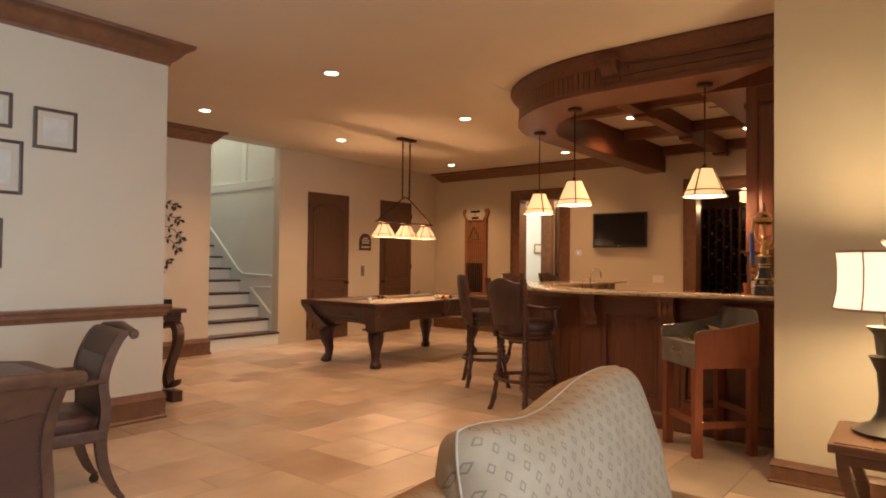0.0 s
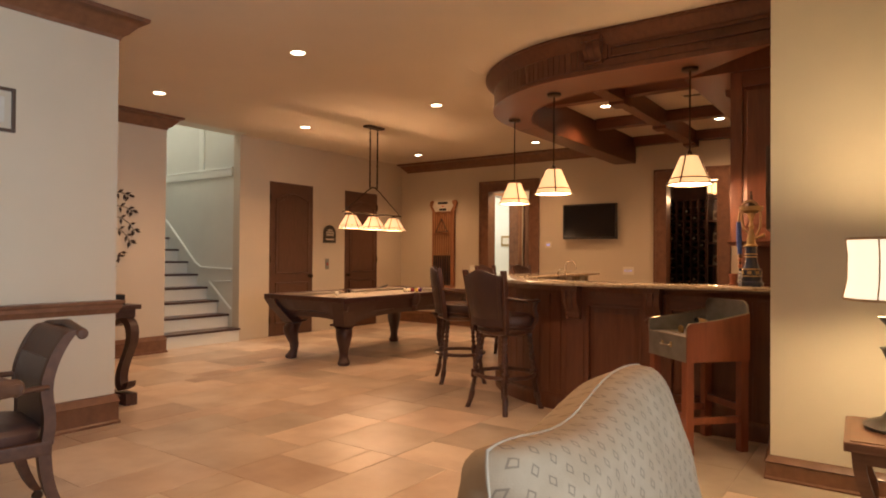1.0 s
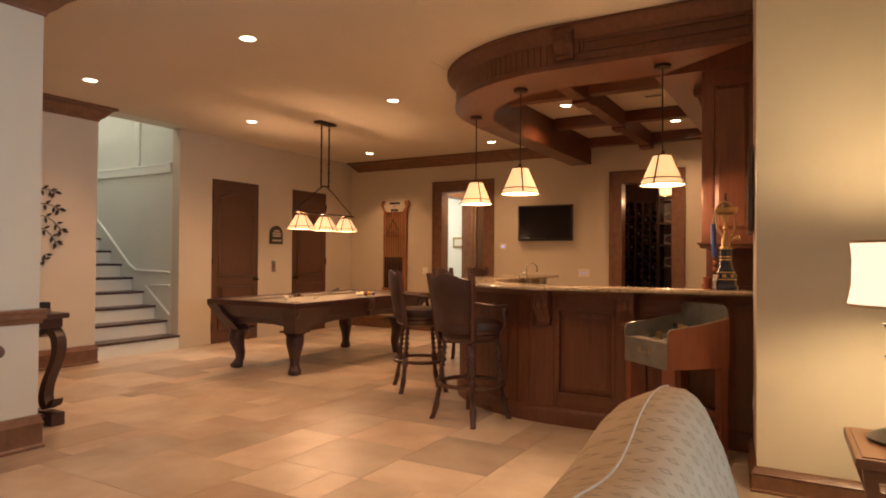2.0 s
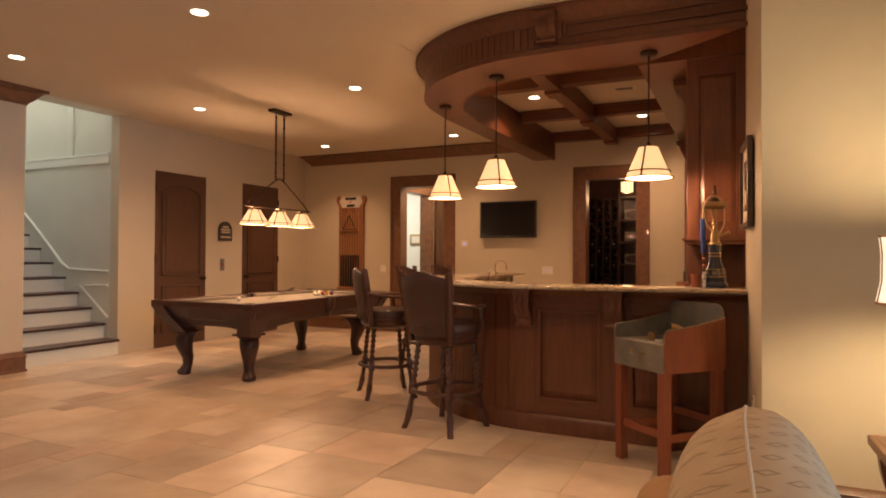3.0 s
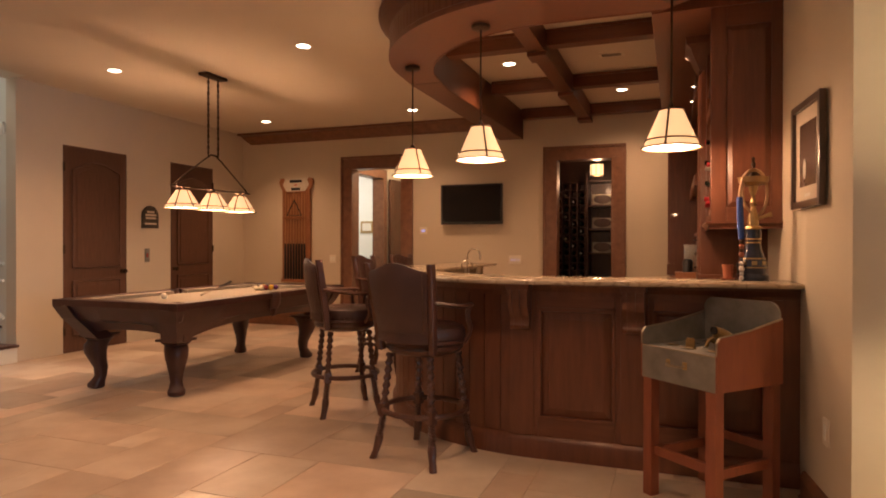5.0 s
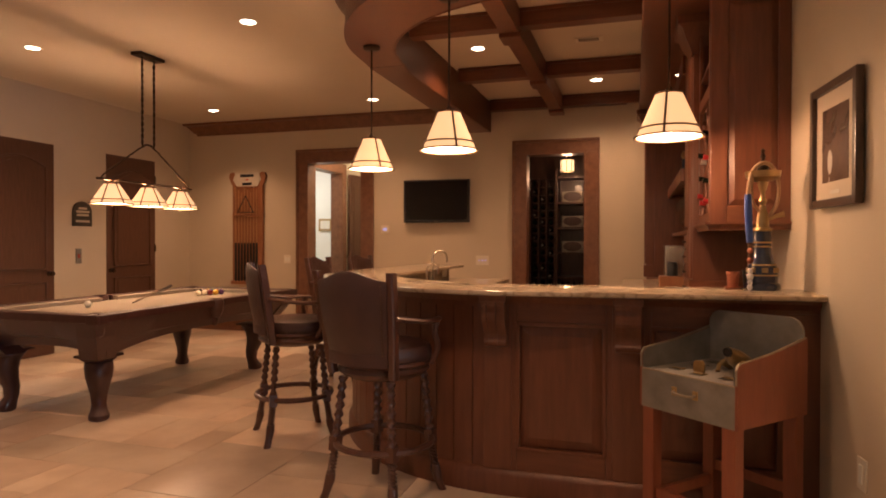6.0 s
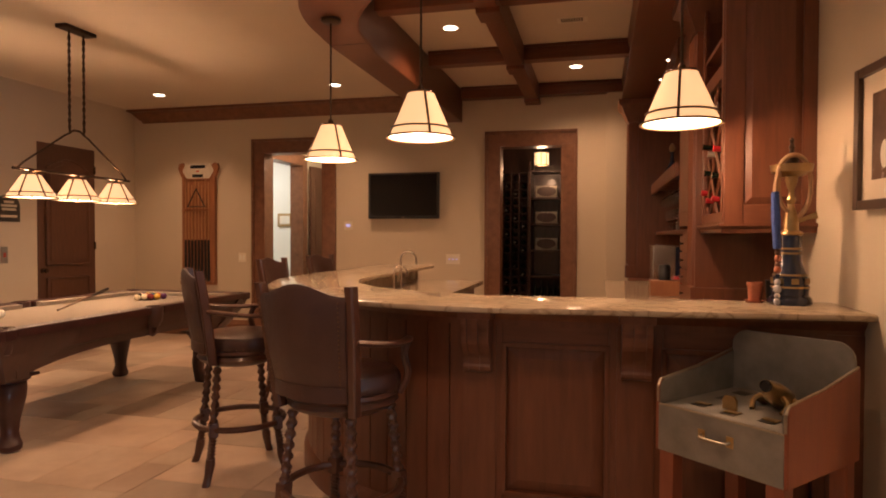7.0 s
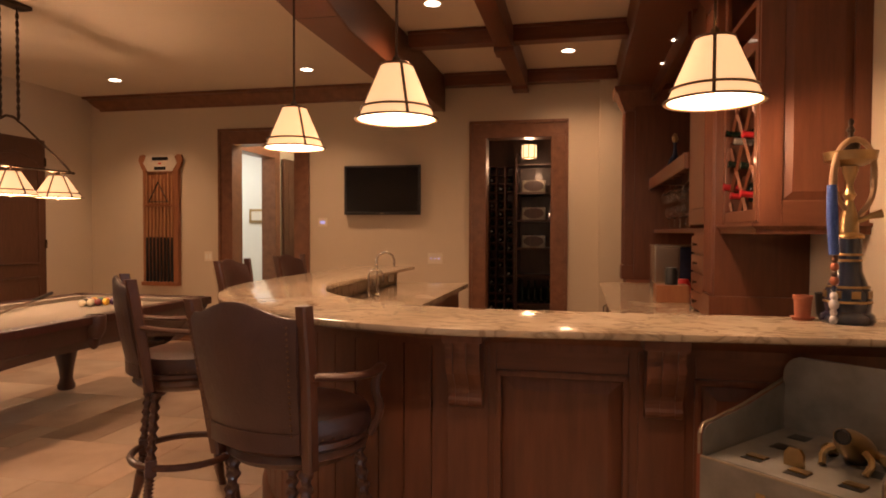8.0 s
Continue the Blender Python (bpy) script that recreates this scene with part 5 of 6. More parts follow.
part("back_cover", box(-0.3, 0.3, -0.04, -0.02, -0.2, 0.2, 0.01), M_BLACK, tv)
part("wall_bracket", box(-0.12, 0.12, -0.021, 0, -0.12, 0.12, 0.003), M_IRON, tv)
part("badge", box(-0.02, 0.02, -0.0868, -0.0855, -0.268, -0.26), M_CHROME, tv)


def wall_plate(name, m, w, h, label, category, marks, colour=None):
    p = thing(name, m, label, category)
    part("plate", box(-w / 2, w / 2, -0.008, 0, -h / 2, h / 2, 0.002), colour or M_CREAM, p)
    for x, ww, hh, mm in marks:
        part("switch", box(x - ww / 2, x + ww / 2, -0.012, -0.0075, -hh / 2, hh / 2, 0.001), mm, p)
    return p


M_LED = mat("blue_indicator", (0.3, 0.35, 0.8), 0.4, emit=(0.35, 0.4, 1.0), power=1.2)
wall_plate("light_switch", pose(-6.12, YF, 1.05), 0.11, 0.12, "cream double light switch plate", "switch", [(-0.024, 0.03, 0.06, M_WHITE), (0.024, 0.03, 0.06, M_WHITE)])
wall_plate("thermostat", pose(-4.62, YF, 1.47), 0.11, 0.10, "white thermostat with a small display", "thermostat", [(0, 0.05, 0.025, M_LED)])
wall_plate("switch_panel", pose(-3.26, YF, 1.06), 0.17, 0.12, "white switch plate with three blue lights", "switch", [(-0.045, 0.012, 0.012, M_LED), (0, 0.012, 0.012, M_LED), (0.045, 0.012, 0.012, M_LED)])
wall_plate("call_plate", pose(XL, 6.28, 1.12, 0, 0, 90), 0.08, 0.18, "dark metal call button plate by the door", "call button", [(0, 0.03, 0.05, mat("red_button", (0.35, 0.05, 0.03), 0.4))], M_STEEL)
wall_plate("wall_outlet", pose(-0.535, 2.98, 0.42, 0, 0, -85), 0.075, 0.12, "cream wall outlet near the baseboard", "outlet", [(0, 0.03, 0.07, M_WHITE)])

sg = thing("plaque", pose(XL, 6.325, 1.48, 0, 0, 90), "dark arched plaque with pale lettering", "sign")
o = [(-0.14, 0), (0.14, 0), (0.14, 0.17)] + [(0.14 * math.cos(a), 0.17 + 0.13 * math.sin(a)) for a in [math.pi * i / 14 for i in range(1, 14)]] + [(-0.14, 0.17)]
part("board", prism(o, -0.022, 0, bevel=0.004), mat("plaque_board", (0.035, 0.028, 0.022), 0.5, col2=(0.06, 0.045, 0.03), scale=12), sg)
for z, w in ((0.215, 0.12), (0.175, 0.19), (0.135, 0.17), (0.06, 0.2)):
    part("lettering_bar", box(-w / 2, w / 2, -0.0245, -0.0215, z - 0.013, z + 0.013), M_MAT, sg)

# ---- cue rack ----
M_RACK = mat("rack_wood", (0.26, 0.10, 0.045), 0.4, col2=(0.33, 0.14, 0.06), scale=5, stretch=(6, 6, 0.8), coat=0.15)
M_MAPLE = mat("cue_maple", (0.40, 0.20, 0.09), 0.35, col2=(0.46, 0.25, 0.11), scale=8)
ck = thing("cue_rack", pose(-6.75, YF, 0.68), "wall rack holding a row of pool cues", "cue rack")
part("back_board", box(-0.22, 0.22, -0.03, 0, 0.03, 1.45, 0.004), M_RACK, ck)
for x in (-0.225, 0.2, 0.235):
    part("upright", box(x - 0.016, x + 0.016, -0.06, 0, 0, 1.45, 0.004), M_RACK, ck)
part("foot_shelf", box(-0.25, 0.25, -0.09, 0, 0, 0.05, 0.006), M_RACK, ck)
part("clip_rail", box(-0.235, 0.235, -0.075, -0.03, 0.98, 1.01, 0.004), M_RACK, ck)
o = [(-0.29, 1.62), (-0.31, 1.56), (-0.27, 1.46), (-0.22, 1.40), (0.22, 1.40), (0.27, 1.46), (0.31, 1.56), (0.29, 1.62), (0.24, 1.63), (0.2, 1.60), (-0.2, 1.60), (-0.24, 1.63)]
part("header", prism(o, -0.05, -0.012, bevel=0.004), M_RACK, ck, "shaped wooden header")
part("header_plate", prism([(-0.17, 1.42), (0.17, 1.42), (0.235, 1.52), (0.19, 1.62), (-0.19, 1.62), (-0.235, 1.52)], -0.056, -0.049), mat("enamel_plate", (0.62, 0.56, 0.46), 0.4, col2=(0.5, 0.44, 0.35), scale=9), ck, "worn white enamel plate")
for z, w in ((1.575, 0.22), (1.455, 0.16)):
    part("emblem_bar", box(-w / 2, w / 2, -0.059, -0.0555, z - 0.02, z + 0.02), M_BLACK, ck)
part("emblem", box(-0.02, 0.02, -0.0592, -0.0555, 1.505, 1.525), mat("red_enamel", (0.5, 0.04, 0.03), 0.4), ck)
for i in range(8):
    x = -0.19 + 0.05 * i
    c = thing("pool_cue", pose(-6.75 + x, YF - 0.055, 0.73), "pool cue with dark butt standing in the rack", "pool cue", "cues in the rack")
    part("butt", tube([(0, 0, 0), (0, 0, 0.55)], [0.016, 0.012], 10), M_BLACK, c, smooth=True)
    part("shaft", tube([(0, 0, 0.55), (0, 0, 1.36 - 0.04 * (i % 3))], [0.012, 0.0065], 10), M_MAPLE, c, smooth=True)
br = tagged(link("triangle_rack", tube([(-6.88, YF - 0.095, 1.72), (-6.62, YF - 0.095, 1.72), (-6.75, YF - 0.095, 1.96)], 0.011, 6, closed=True), M_BLACK), "black ball triangle hung on the cue rack", "ball rack")

# ---- vine on the stair-side wall ----
vine = thing("vine_wall_decor", pose(-7.598, 2.55, 1.15, 0, 0, 90), "dark metal vine with leaves fixed to the wall", "wall decor")
M_VINE = mat("blackened_metal", (0.03, 0.02, 0.017), 0.5, 0.5, col2=(0.05, 0.032, 0.025), scale=20)
stems = [[(-0.25, 0.02), (-0.1, 0.05), (0.02, 0.0), (0.06, 0.08), (0.08, 0.14)], [(-0.2, 0.35), (0.0, 0.44), (0.12, 0.38), (0.2, 0.26)], [(-0.2, 0.5), (0.0, 0.58), (0.16, 0.52), (0.25, 0.40)], [(-0.2, 0.66), (0.0, 0.70), (0.14, 0.69), (0.22, 0.64)], [(-0.2, 0.86), (-0.02, 0.86), (0.1, 0.86), (0.17, 0.83)]]
for s_ in stems:
    path = smoothed([(x, -0.02, z) for x, z in s_], 3)
    part("stem", tube(path, 0.0045, 6), M_VINE, vine, smooth=True)
    for q in (0.5, 0.72, 0.9, 1.0):
        p = path[min(len(path) - 1, int(q * (len(path) - 1)))]
        for side in (-1, 1):
            a = side * 0.95 + 1.3 * q - 0.2
            lf = [(0.01, 0), (0.025, 0.012), (0.048, 0.015), (0.085, 0), (0.048, -0.015), (0.025, -0.012)]
            if p.x < -0.12:
                continue
            part("leaf", prism(lf, -0.004, 0.0, m=Matrix.Translation((p.x, -0.022, p.z)) @ Matrix.Rotation(a, 4, "Y") @ Matrix.Rotation(0.25 * side, 4, "X")), M_VINE, vine)

# ---- console table ----
con = thing("console_table", pose(-5.80, 1.29, 0), "dark walnut console table with scrolled legs against the wall", "console table")
part("top", box(-0.70, 0.70, -0.19, 0.22, 0.80, 0.84, 0.01), M_DARK, con)
part("frieze", box(-0.66, 0.66, -0.18, 0.19, 0.73, 0.80, 0.006), M_DARK, con)
for sx in (-1, 1):
    path = smoothed([(0.50, 0, 0.66), (0.50, 0, 0.72), (0.58, 0, 0.73), (0.68, 0, 0.66), (0.69, 0, 0.55), (0.62, 0, 0.42), (0.54, 0, 0.30), (0.51, 0, 0.19), (0.55, 0, 0.12), (0.63, 0, 0.13), (0.65, 0, 0.19)], 2)
    for y in (-0.12, 0.15):
        part("leg", loft([[(sx * (p.x + dx), y + dy, p.z + dz) for dx, dy, dz in ((-0.042, -0.035, -0.015), (0.042, -0.035, 0.015), (0.042, 0.035, 0.015), (-0.042, 0.035, -0.015))] for p in path]), M_DARK, con, "scrolled leg", True)
        part("foot", box(sx * 0.60 - 0.09, sx * 0.60 + 0.09, y - 0.05, y + 0.05, 0.0, 0.10, 0.012), M_DARK, con)
part("lower_shelf", box(-0.60, 0.60, -0.15, 0.18, 0.06, 0.09, 0.006), M_DARK, con)
spk = tagged(link("small_speaker", box(-0.04, 0.04, -0.04, 0.04, 0, 0.085, 0.006), M_BLACK), "small black box on the console table", "speaker")
spk.location = (-5.20, 1.36, 0.84)

# ---- sofa ----
def fabric(name, base, base2, line):
    m = mat(name, base, 0.85, col2=base2, scale=14, bump=0.15, bscale=260, spec=0.2)
    n, l = m.node_tree.nodes, m.node_tree.links
    co = n.new("ShaderNodeTexCoord")
    sep = n.new("ShaderNodeSeparateXYZ")
    l.new(co.outputs["Object"], sep.inputs[0])

    def op(kind, a, b=None):
        o = n.new("ShaderNodeMath")
        o.operation = kind
        for i, v in enumerate((a, b)):
            if v is None:
                continue
            if isinstance(v, (int, float)):
                o.inputs[i].default_value = v
            else:
                l.new(v, o.inputs[i])
        return o.outputs[0]
    u = op("ADD", op("MULTIPLY", sep.outputs[1], 18.5), op("MULTIPLY", sep.outputs[0], 0.0))
    v = op("MULTIPLY", op("ADD", sep.outputs[2], op("MULTIPLY", sep.outputs[0], -0.5)), 13.5)
    p, q = op("FRACT", op("ADD", u, v)), op("FRACT", op("SUBTRACT", u, v))
    du, dv = op("ABSOLUTE", op("SUBTRACT", p, 0.5)), op("ABSOLUTE", op("SUBTRACT", q, 0.5))
    mx = op("MAXIMUM", du, dv)
    ring = op("MULTIPLY", op("GREATER_THAN", mx, 0.13), op("LESS_THAN", mx, 0.21))
    mix = n.new("ShaderNodeMixRGB")
    mix.inputs[2].default_value = (*line, 1)
    old = n["Principled BSDF"].inputs["Base Color"].links[0].from_socket
    l.new(op("MULTIPLY", ring, 0.6), mix.inputs[0])
    l.new(old, mix.inputs[1])
    l.new(mix.outputs[0], n["Principled BSDF"].inputs["Base Color"])
    return m


M_SOFA = fabric("diamond_weave", (0.42, 0.315, 0.21), (0.48, 0.37, 0.255), (0.17, 0.13, 0.095))
M_SOFA2 = fabric("tan_diamond_weave", (0.34, 0.20, 0.10), (0.38, 0.23, 0.12), (0.24, 0.13, 0.06))
M_WELT = mat("pale_piping", (0.44, 0.35, 0.25), 0.8, col2=(0.48, 0.385, 0.28), scale=30)


def soft_square(u, v):
    """Slumped outline of the cushion, from a square of -1 to 1."""
    k = 1 - 0.09 * (abs(u) * abs(v)) ** 3
    sag = max(0.0, v) ** 2 * (0.20 * math.exp(-((u + 0.28) / 0.5) ** 2) - 0.02 * max(0.0, u))
    return u * k * (1 - 0.03 * (1 - v * v) * abs(u) ** 3), v * k - sag


def pillow(w, h, t, n=34):
    """Plump cushion in the y-z plane, centre at the origin, thickness along x."""
    bm = bmesh.new()
    for s_ in (-1, 1):
        g = []
        for i in range(n + 1):
            row = []
            for j in range(n + 1):
                u, v = -1 + 2 * i / n, -1 + 2 * j / n
                a, b = soft_square(u, v)
                bulge = ((1 - u ** 4) * (1 - v ** 4)) ** 0.42
                crease = 0.014 * noise.noise((3.2 * u + s_, 2.6 * v, 1.7)) + 0.02 * math.exp(-((u + 0.82) / 0.16) ** 2 - ((v - 0.72) / 0.1) ** 2) * -1
                row.append(bm.verts.new((s_ * ((t if s_ > 0 else 1.35 * t) * bulge + crease * bulge), a * w, b * h)))
            g.append(row)
        for i in range(n):
            for j in range(n):
                bm.faces.new((g[i][j], g[i + 1][j], g[i + 1][j + 1], g[i][j + 1]))
    bmesh.ops.remove_doubles(bm, verts=bm.verts, dist=0.0005)
    return bm


sofa = thing("armchair", pose(-0.17, 0.115, 0), "tan diamond-weave club chair with a loose back cushion", "armchair")


def rolled(y0, y1, x, top, r):
    return loft([[(x + (r * math.cos(a)), y, top - r + r * math.sin(a)) for a in [math.pi * i / 12 for i in range(13)]] + [(x - r * 0.9, y, 0.10), (x + r * 0.9, y, 0.10)] for y in (y0, y0 + 0.02, y1 - 0.02, y1)])


part("back_frame", rolled(-0.58, 0.52, -0.525, 0.745, 0.085), M_SOFA2, sofa, "tan upholstered back", True, m=Matrix.Rotation(radians(5.6), 4, "Z"))
part("seat_base", box(-0.6, 0.36, -0.56, 0.52, 0.10, 0.30, 0.02), M_SOFA2, sofa)
part("seat_cushion", box(-0.36, 0.38, -0.44, 0.40, 0.30, 0.44, 0.05), M_SOFA2, sofa, smooth=True)
for yc in (-0.5, 0.46):
    part("arm", loft([[(x, yc + 0.06 * math.cos(a), 0.48 + 0.06 * math.sin(a)) for a in [math.pi * i / 10 for i in range(11)]] + [(x, yc - 0.055, 0.10), (x, yc + 0.055, 0.10)] for x in (-0.42, -0.40, 0.34, 0.36)]), M_SOFA2, sofa, smooth=True)
    for x in (-0.48, 0.3):
        part("leg", lathe([(0.025, 0), (0.035, 0.05), (0.03, 0.10), (0, 0.10)], 14, m=Matrix.Translation((x, yc, 0))), M_DARK, sofa, smooth=True)
cush = part("back_cushion", pillow(0.515, 0.31, 0.135), M_SOFA, sofa, "plump pale diamond-patterned cushion", True, m=Matrix.Translation((-0.345, 0.02, 0.63)) @ Matrix.Rotation(radians(-14), 4, "Y") @ Matrix.Rotation(radians(1.5), 4, "X"))
rim = [(-1, -1 + i / 8) for i in range(16)] + [(-1 + i / 10, 1) for i in range(20)] + [(1, 1 - i / 8) for i in range(16)] + [(1 - i / 10, -1) for i in range(20)]
part("piping", tube([(0, 0.515 * soft_square(u, v)[0], 0.31 * soft_square(u, v)[1]) for u, v in rim], 0.0038, 6, closed=True), M_WELT, cush, smooth=True)

# ---- side table and lamp ----
M_TABLE = mat("side_table_wood", (0.12, 0.05, 0.025), 0.4, col2=(0.19, 0.085, 0.042), scale=5, stretch=(0.8, 6, 6), coat=0.15)
sd = thing("side_table", pose(0.20, 1.96, 0, 0, 0, 2), "dark wood side table with curved legs", "side table")
part("tabletop", box(-0.31, 0.31, -0.28, 0.25, 0.475, 0.515, 0.008), M_TABLE, sd)
for i in range(4):
    part("top_plank", box(-0.29 + 0.145 * i + 0.003, -0.29 + 0.145 * (i + 1) - 0.003, -0.26, 0.23, 0.515, 0.52, 0.0015), M_TABLE, sd)
part("apron", box(-0.27, 0.27, -0.24, 0.21, 0.42, 0.475, 0.004), M_TABLE, sd)
for sx in (-1, 1):
    for y in (-0.22, 0.19):
        part("leg", loft([[(sx * p.x + dx, y + dy, p.z) for dx, dy in ((-0.024, -0.024), (0.024, -0.024), (0.024, 0.024), (-0.024, 0.024))] for p in smoothed([(0.26, 0, 0.475), (0.25, 0, 0.36), (0.19, 0, 0.2), (0.24, 0, 0.06), (0.29, 0, 0.0)], 2)]), M_TABLE, sd, smooth=True)
part("shelf", box(-0.21, 0.21, -0.22, 0.19, 0.14, 0.165, 0.004), M_TABLE, sd)
bk = thing("magazine", pose(0.2, 1.9, 0.166, 0, 0, 12), "pale magazine lying on the table shelf", "magazine")
part("pages", box(-0.11, 0.11, -0.14, 0.14, 0, 0.014, 0.002), M_PAPER, bk)
part("cover", box(-0.112, 0.112, -0.142, 0.142, 0.0142, 0.016), M_MAT, bk)

lp = thing("table_lamp", pose(0.10, 2.0, 0.52), "lit table lamp with white drum shade and dark base", "table lamp")
M_LAMPBASE = mat("dark_bronze", (0.04, 0.034, 0.028), 0.4, 0.4, col2=(0.065, 0.055, 0.045), scale=14)
part("base", lathe([(0, 0), (0.14, 0), (0.145, 0.014), (0.125, 0.028), (0.075, 0.05), (0.05, 0.09), (0.04, 0.15), (0.043, 0.16), (0.04, 0.17), (0.048, 0.28), (0.075, 0.345), (0.082, 0.352), (0.06, 0.355), (0.048, 0.36), (0.058, 0.45), (0.085, 0.482), (0.09, 0.488), (0.05, 0.49), (0, 0.492)], 32), M_LAMPBASE, lp, "dark turned base", True)
part("neck", lathe([(0.02, 0.49), (0.02, 0.56), (0.03, 0.565), (0, 0.57)], 14), M_CHROME, lp, smooth=True)
M_DRUM = mat("lit_drum_shade", (0.85, 0.8, 0.68), 0.8, emit=(1.0, 0.85, 0.62), power=1.0)
part("shade", lathe([(0.205, 0.83), (0.198, 0.76), (0.20, 0.65), (0.217, 0.565), (0.213, 0.565), (0.196, 0.65), (0.194, 0.76), (0.201, 0.83), (0.205, 0.83)], 40), M_DRUM, lp, "glowing white drum shade", True)
for z, r in ((0.83, 0.206), (0.565, 0.218)):
    part("shade_trim", lathe([(r - 0.004, z - 0.006), (r + 0.002, z - 0.005), (r + 0.002, z + 0.005), (r - 0.004, z + 0.006)], 40), M_HOSE, lp, smooth=True)
for i in range(6):
    a = 2 * math.pi * (i + 0.12) / 6
    part("shade_seam", tube([((r + 0.002) * math.cos(a), (r + 0.002) * math.sin(a), z) for r, z in ((0.206, 0.83), (0.199, 0.76), (0.201, 0.65), (0.218, 0.565))], 0.0035, 5), M_HOSE, lp)
part("harp", tube([(0, 0, 0.57), (0, 0, 0.86)], 0.003, 6), M_BRASS, lp)
part("finial", lathe([(0.006, 0.85), (0.026, 0.868), (0.03, 0.885), (0.016, 0.892), (0, 0.895)], 14), M_LAMPBASE, lp, smooth=True)
part("spider", tube([(-0.2, 0, 0.828), (0.2, 0, 0.828)], 0.003, 6), M_BRASS, lp)
lamp("table_lamp_bulb", "POINT", (0.10, 2.0, 1.22), 52, (1.0, 0.74, 0.42), 0.11)

# ---- cabinets along the bar's back wall ----
def cab_counter():
    c = thing("back_counter", pose(0, 0, 0), "cherry base cabinets with granite top along the wall", "counter")
    part("cabinet", box(-1.40, WALL_R, 4.62, 7.0, 0.1, 0.88, 0.004), M_WOOD, c)
    part("toe_kick", box(-1.33, WALL_R, 4.65, 6.95, 0, 0.1), M_DARK, c)
    part("worktop", box(-1.48, WALL_R, 4.60, 7.08, 0.885, 0.92, 0.006), M_GRANITE, c)
    part("far_cabinet", box(-1.24, WALL_R, 7.08, 7.72, 0, 0.92, 0.004), M_WOOD, c)
    for i in range(4):
        y0 = 4.64 + 0.59 * i
        d = part("door", box(-1.422, -1.4, y0, y0 + 0.56, 0.13, 0.86, 0.004), M_WOOD, c)
        part("handle", tube([(-1.423, y0 + 0.5, 0.62), (-1.45, y0 + 0.5, 0.64), (-1.45, y0 + 0.5, 0.72), (-1.423, y0 + 0.5, 0.74)], 0.006, 6), M_IRON, d)


cab_counter()

wc = thing("wine_cabinet", pose(0, 0, 0), "cherry wall cabinet with raised end panel and wine lattice", "cabinet")
cx0, cx1, cy0, cy1, cz0 = -0.97, WALL_R, 3.97, 4.598, 1.40
part("end_panel", box(cx0 + 0.02, cx1, cy0 + 0.012, cy0 + 0.03, cz0, SOFFIT), M_WOOD, wc)
for a in ((cx0, cx0 + 0.085, cz0, SOFFIT), (cx1 - 0.06, cx1, cz0, SOFFIT)):
    part("end_stile", box(a[0], a[1], cy0, cy0 + 0.02, a[2], a[3], 0.004), M_WOOD, wc)
for a in ((cz0, cz0 + 0.09), (2.6, SOFFIT)):
    part("end_rail", box(cx0 + 0.085, cx1 - 0.06, cy0 + 0.001, cy0 + 0.02, *a, 0.004), M_WOODX, wc)
o = [(cx0 + 0.09, cz0 + 0.095), (cx1 - 0.065, cz0 + 0.095), (cx1 - 0.065, 2.595), (cx0 + 0.09, 2.595)]
i2 = [(cx0 + 0.12, cz0 + 0.125), (cx1 - 0.095, cz0 + 0.125), (cx1 - 0.095, 2.565), (cx0 + 0.12, 2.565)]
part("end_raised_panel", loft([[(a, cy0 + 0.013, c) for a, c in o], [(a, cy0 + 0.012, c) for a, c in o], [(a, cy0 - 0.001, c) for a, c in i2]]), M_WOOD, wc)
part("light_rail", profile_run([(0, cz0 - 0.04), (0.012, cz0 - 0.04), (0.012, cz0 - 0.022), (0.03, cz0 - 0.008), (0.03, cz0 + 0.003), (0, cz0 + 0.003)], [(cx0, cy1), (cx0, cy0), (cx1, cy0)]), M_WOOD, wc, smooth=True)
part("bottom", box(cx0 + 0.002, cx1, cy0 + 0.004, cy1, cz0 - 0.03, cz0 + 0.012), M_WOOD, wc)
part("back", box(cx1 - 0.02, cx1 - 0.001, cy0 + 0.03, cy1, cz0, SOFFIT), M_DARK, wc)
part("far_side", box(cx0 + 0.02, cx1, cy1 - 0.02, cy1, cz0, SOFFIT), M_WOOD, wc)
for z in (2.14, 2.30):
    part("shelf", box(cx0 + 0.004, cx1 - 0.02, cy0 + 0.03, cy1 - 0.02, z - 0.012, z + 0.012, 0.003), M_WOODY, wc)
for y in (cy0 + 0.02, cy1 - 0.05):
    part("front_stile", box(cx0 - 0.004, cx0 + 0.018, y, y + 0.05, cz0 + 0.01, SOFFIT, 0.004), M_WOOD, wc)
part("front_rail", box(cx0 - 0.003, cx0 + 0.018, cy0 + 0.07, cy1 - 0.05, cz0 + 0.01, cz0 + 0.06, 0.004), M_WOODY, wc)
part("front_rail", box(cx0 - 0.003, cx0 + 0.018, cy0 + 0.07, cy1 - 0.05, 2.10, 2.17, 0.004), M_WOODY, wc)
y0, y1, z0, z1 = cy0 + 0.07, cy1 - 0.05, cz0 + 0.06, 2.10
for k in range(-3, 4):
    for sgn in (-1, 1):
        ym = (y0 + y1) / 2
        c_ = k * 0.26
        a = [(ym + sgn * (z - (z0 + z1) / 2 - c_), z) for z in np.linspace(z0, z1, 60)]
        a = [p for p in a if y0 <= p[0] <= y1]
        if len(a) > 2:
            part("lattice_bar", tube([(cx0 + 0.02, a[0][0], a[0][1]), (cx0 + 0.02, a[-1][0], a[-1][1])], 0.010, 4), M_WOOD, wc)


M_RED = mat("red_foil", (0.40, 0.02, 0.025), 0.35)
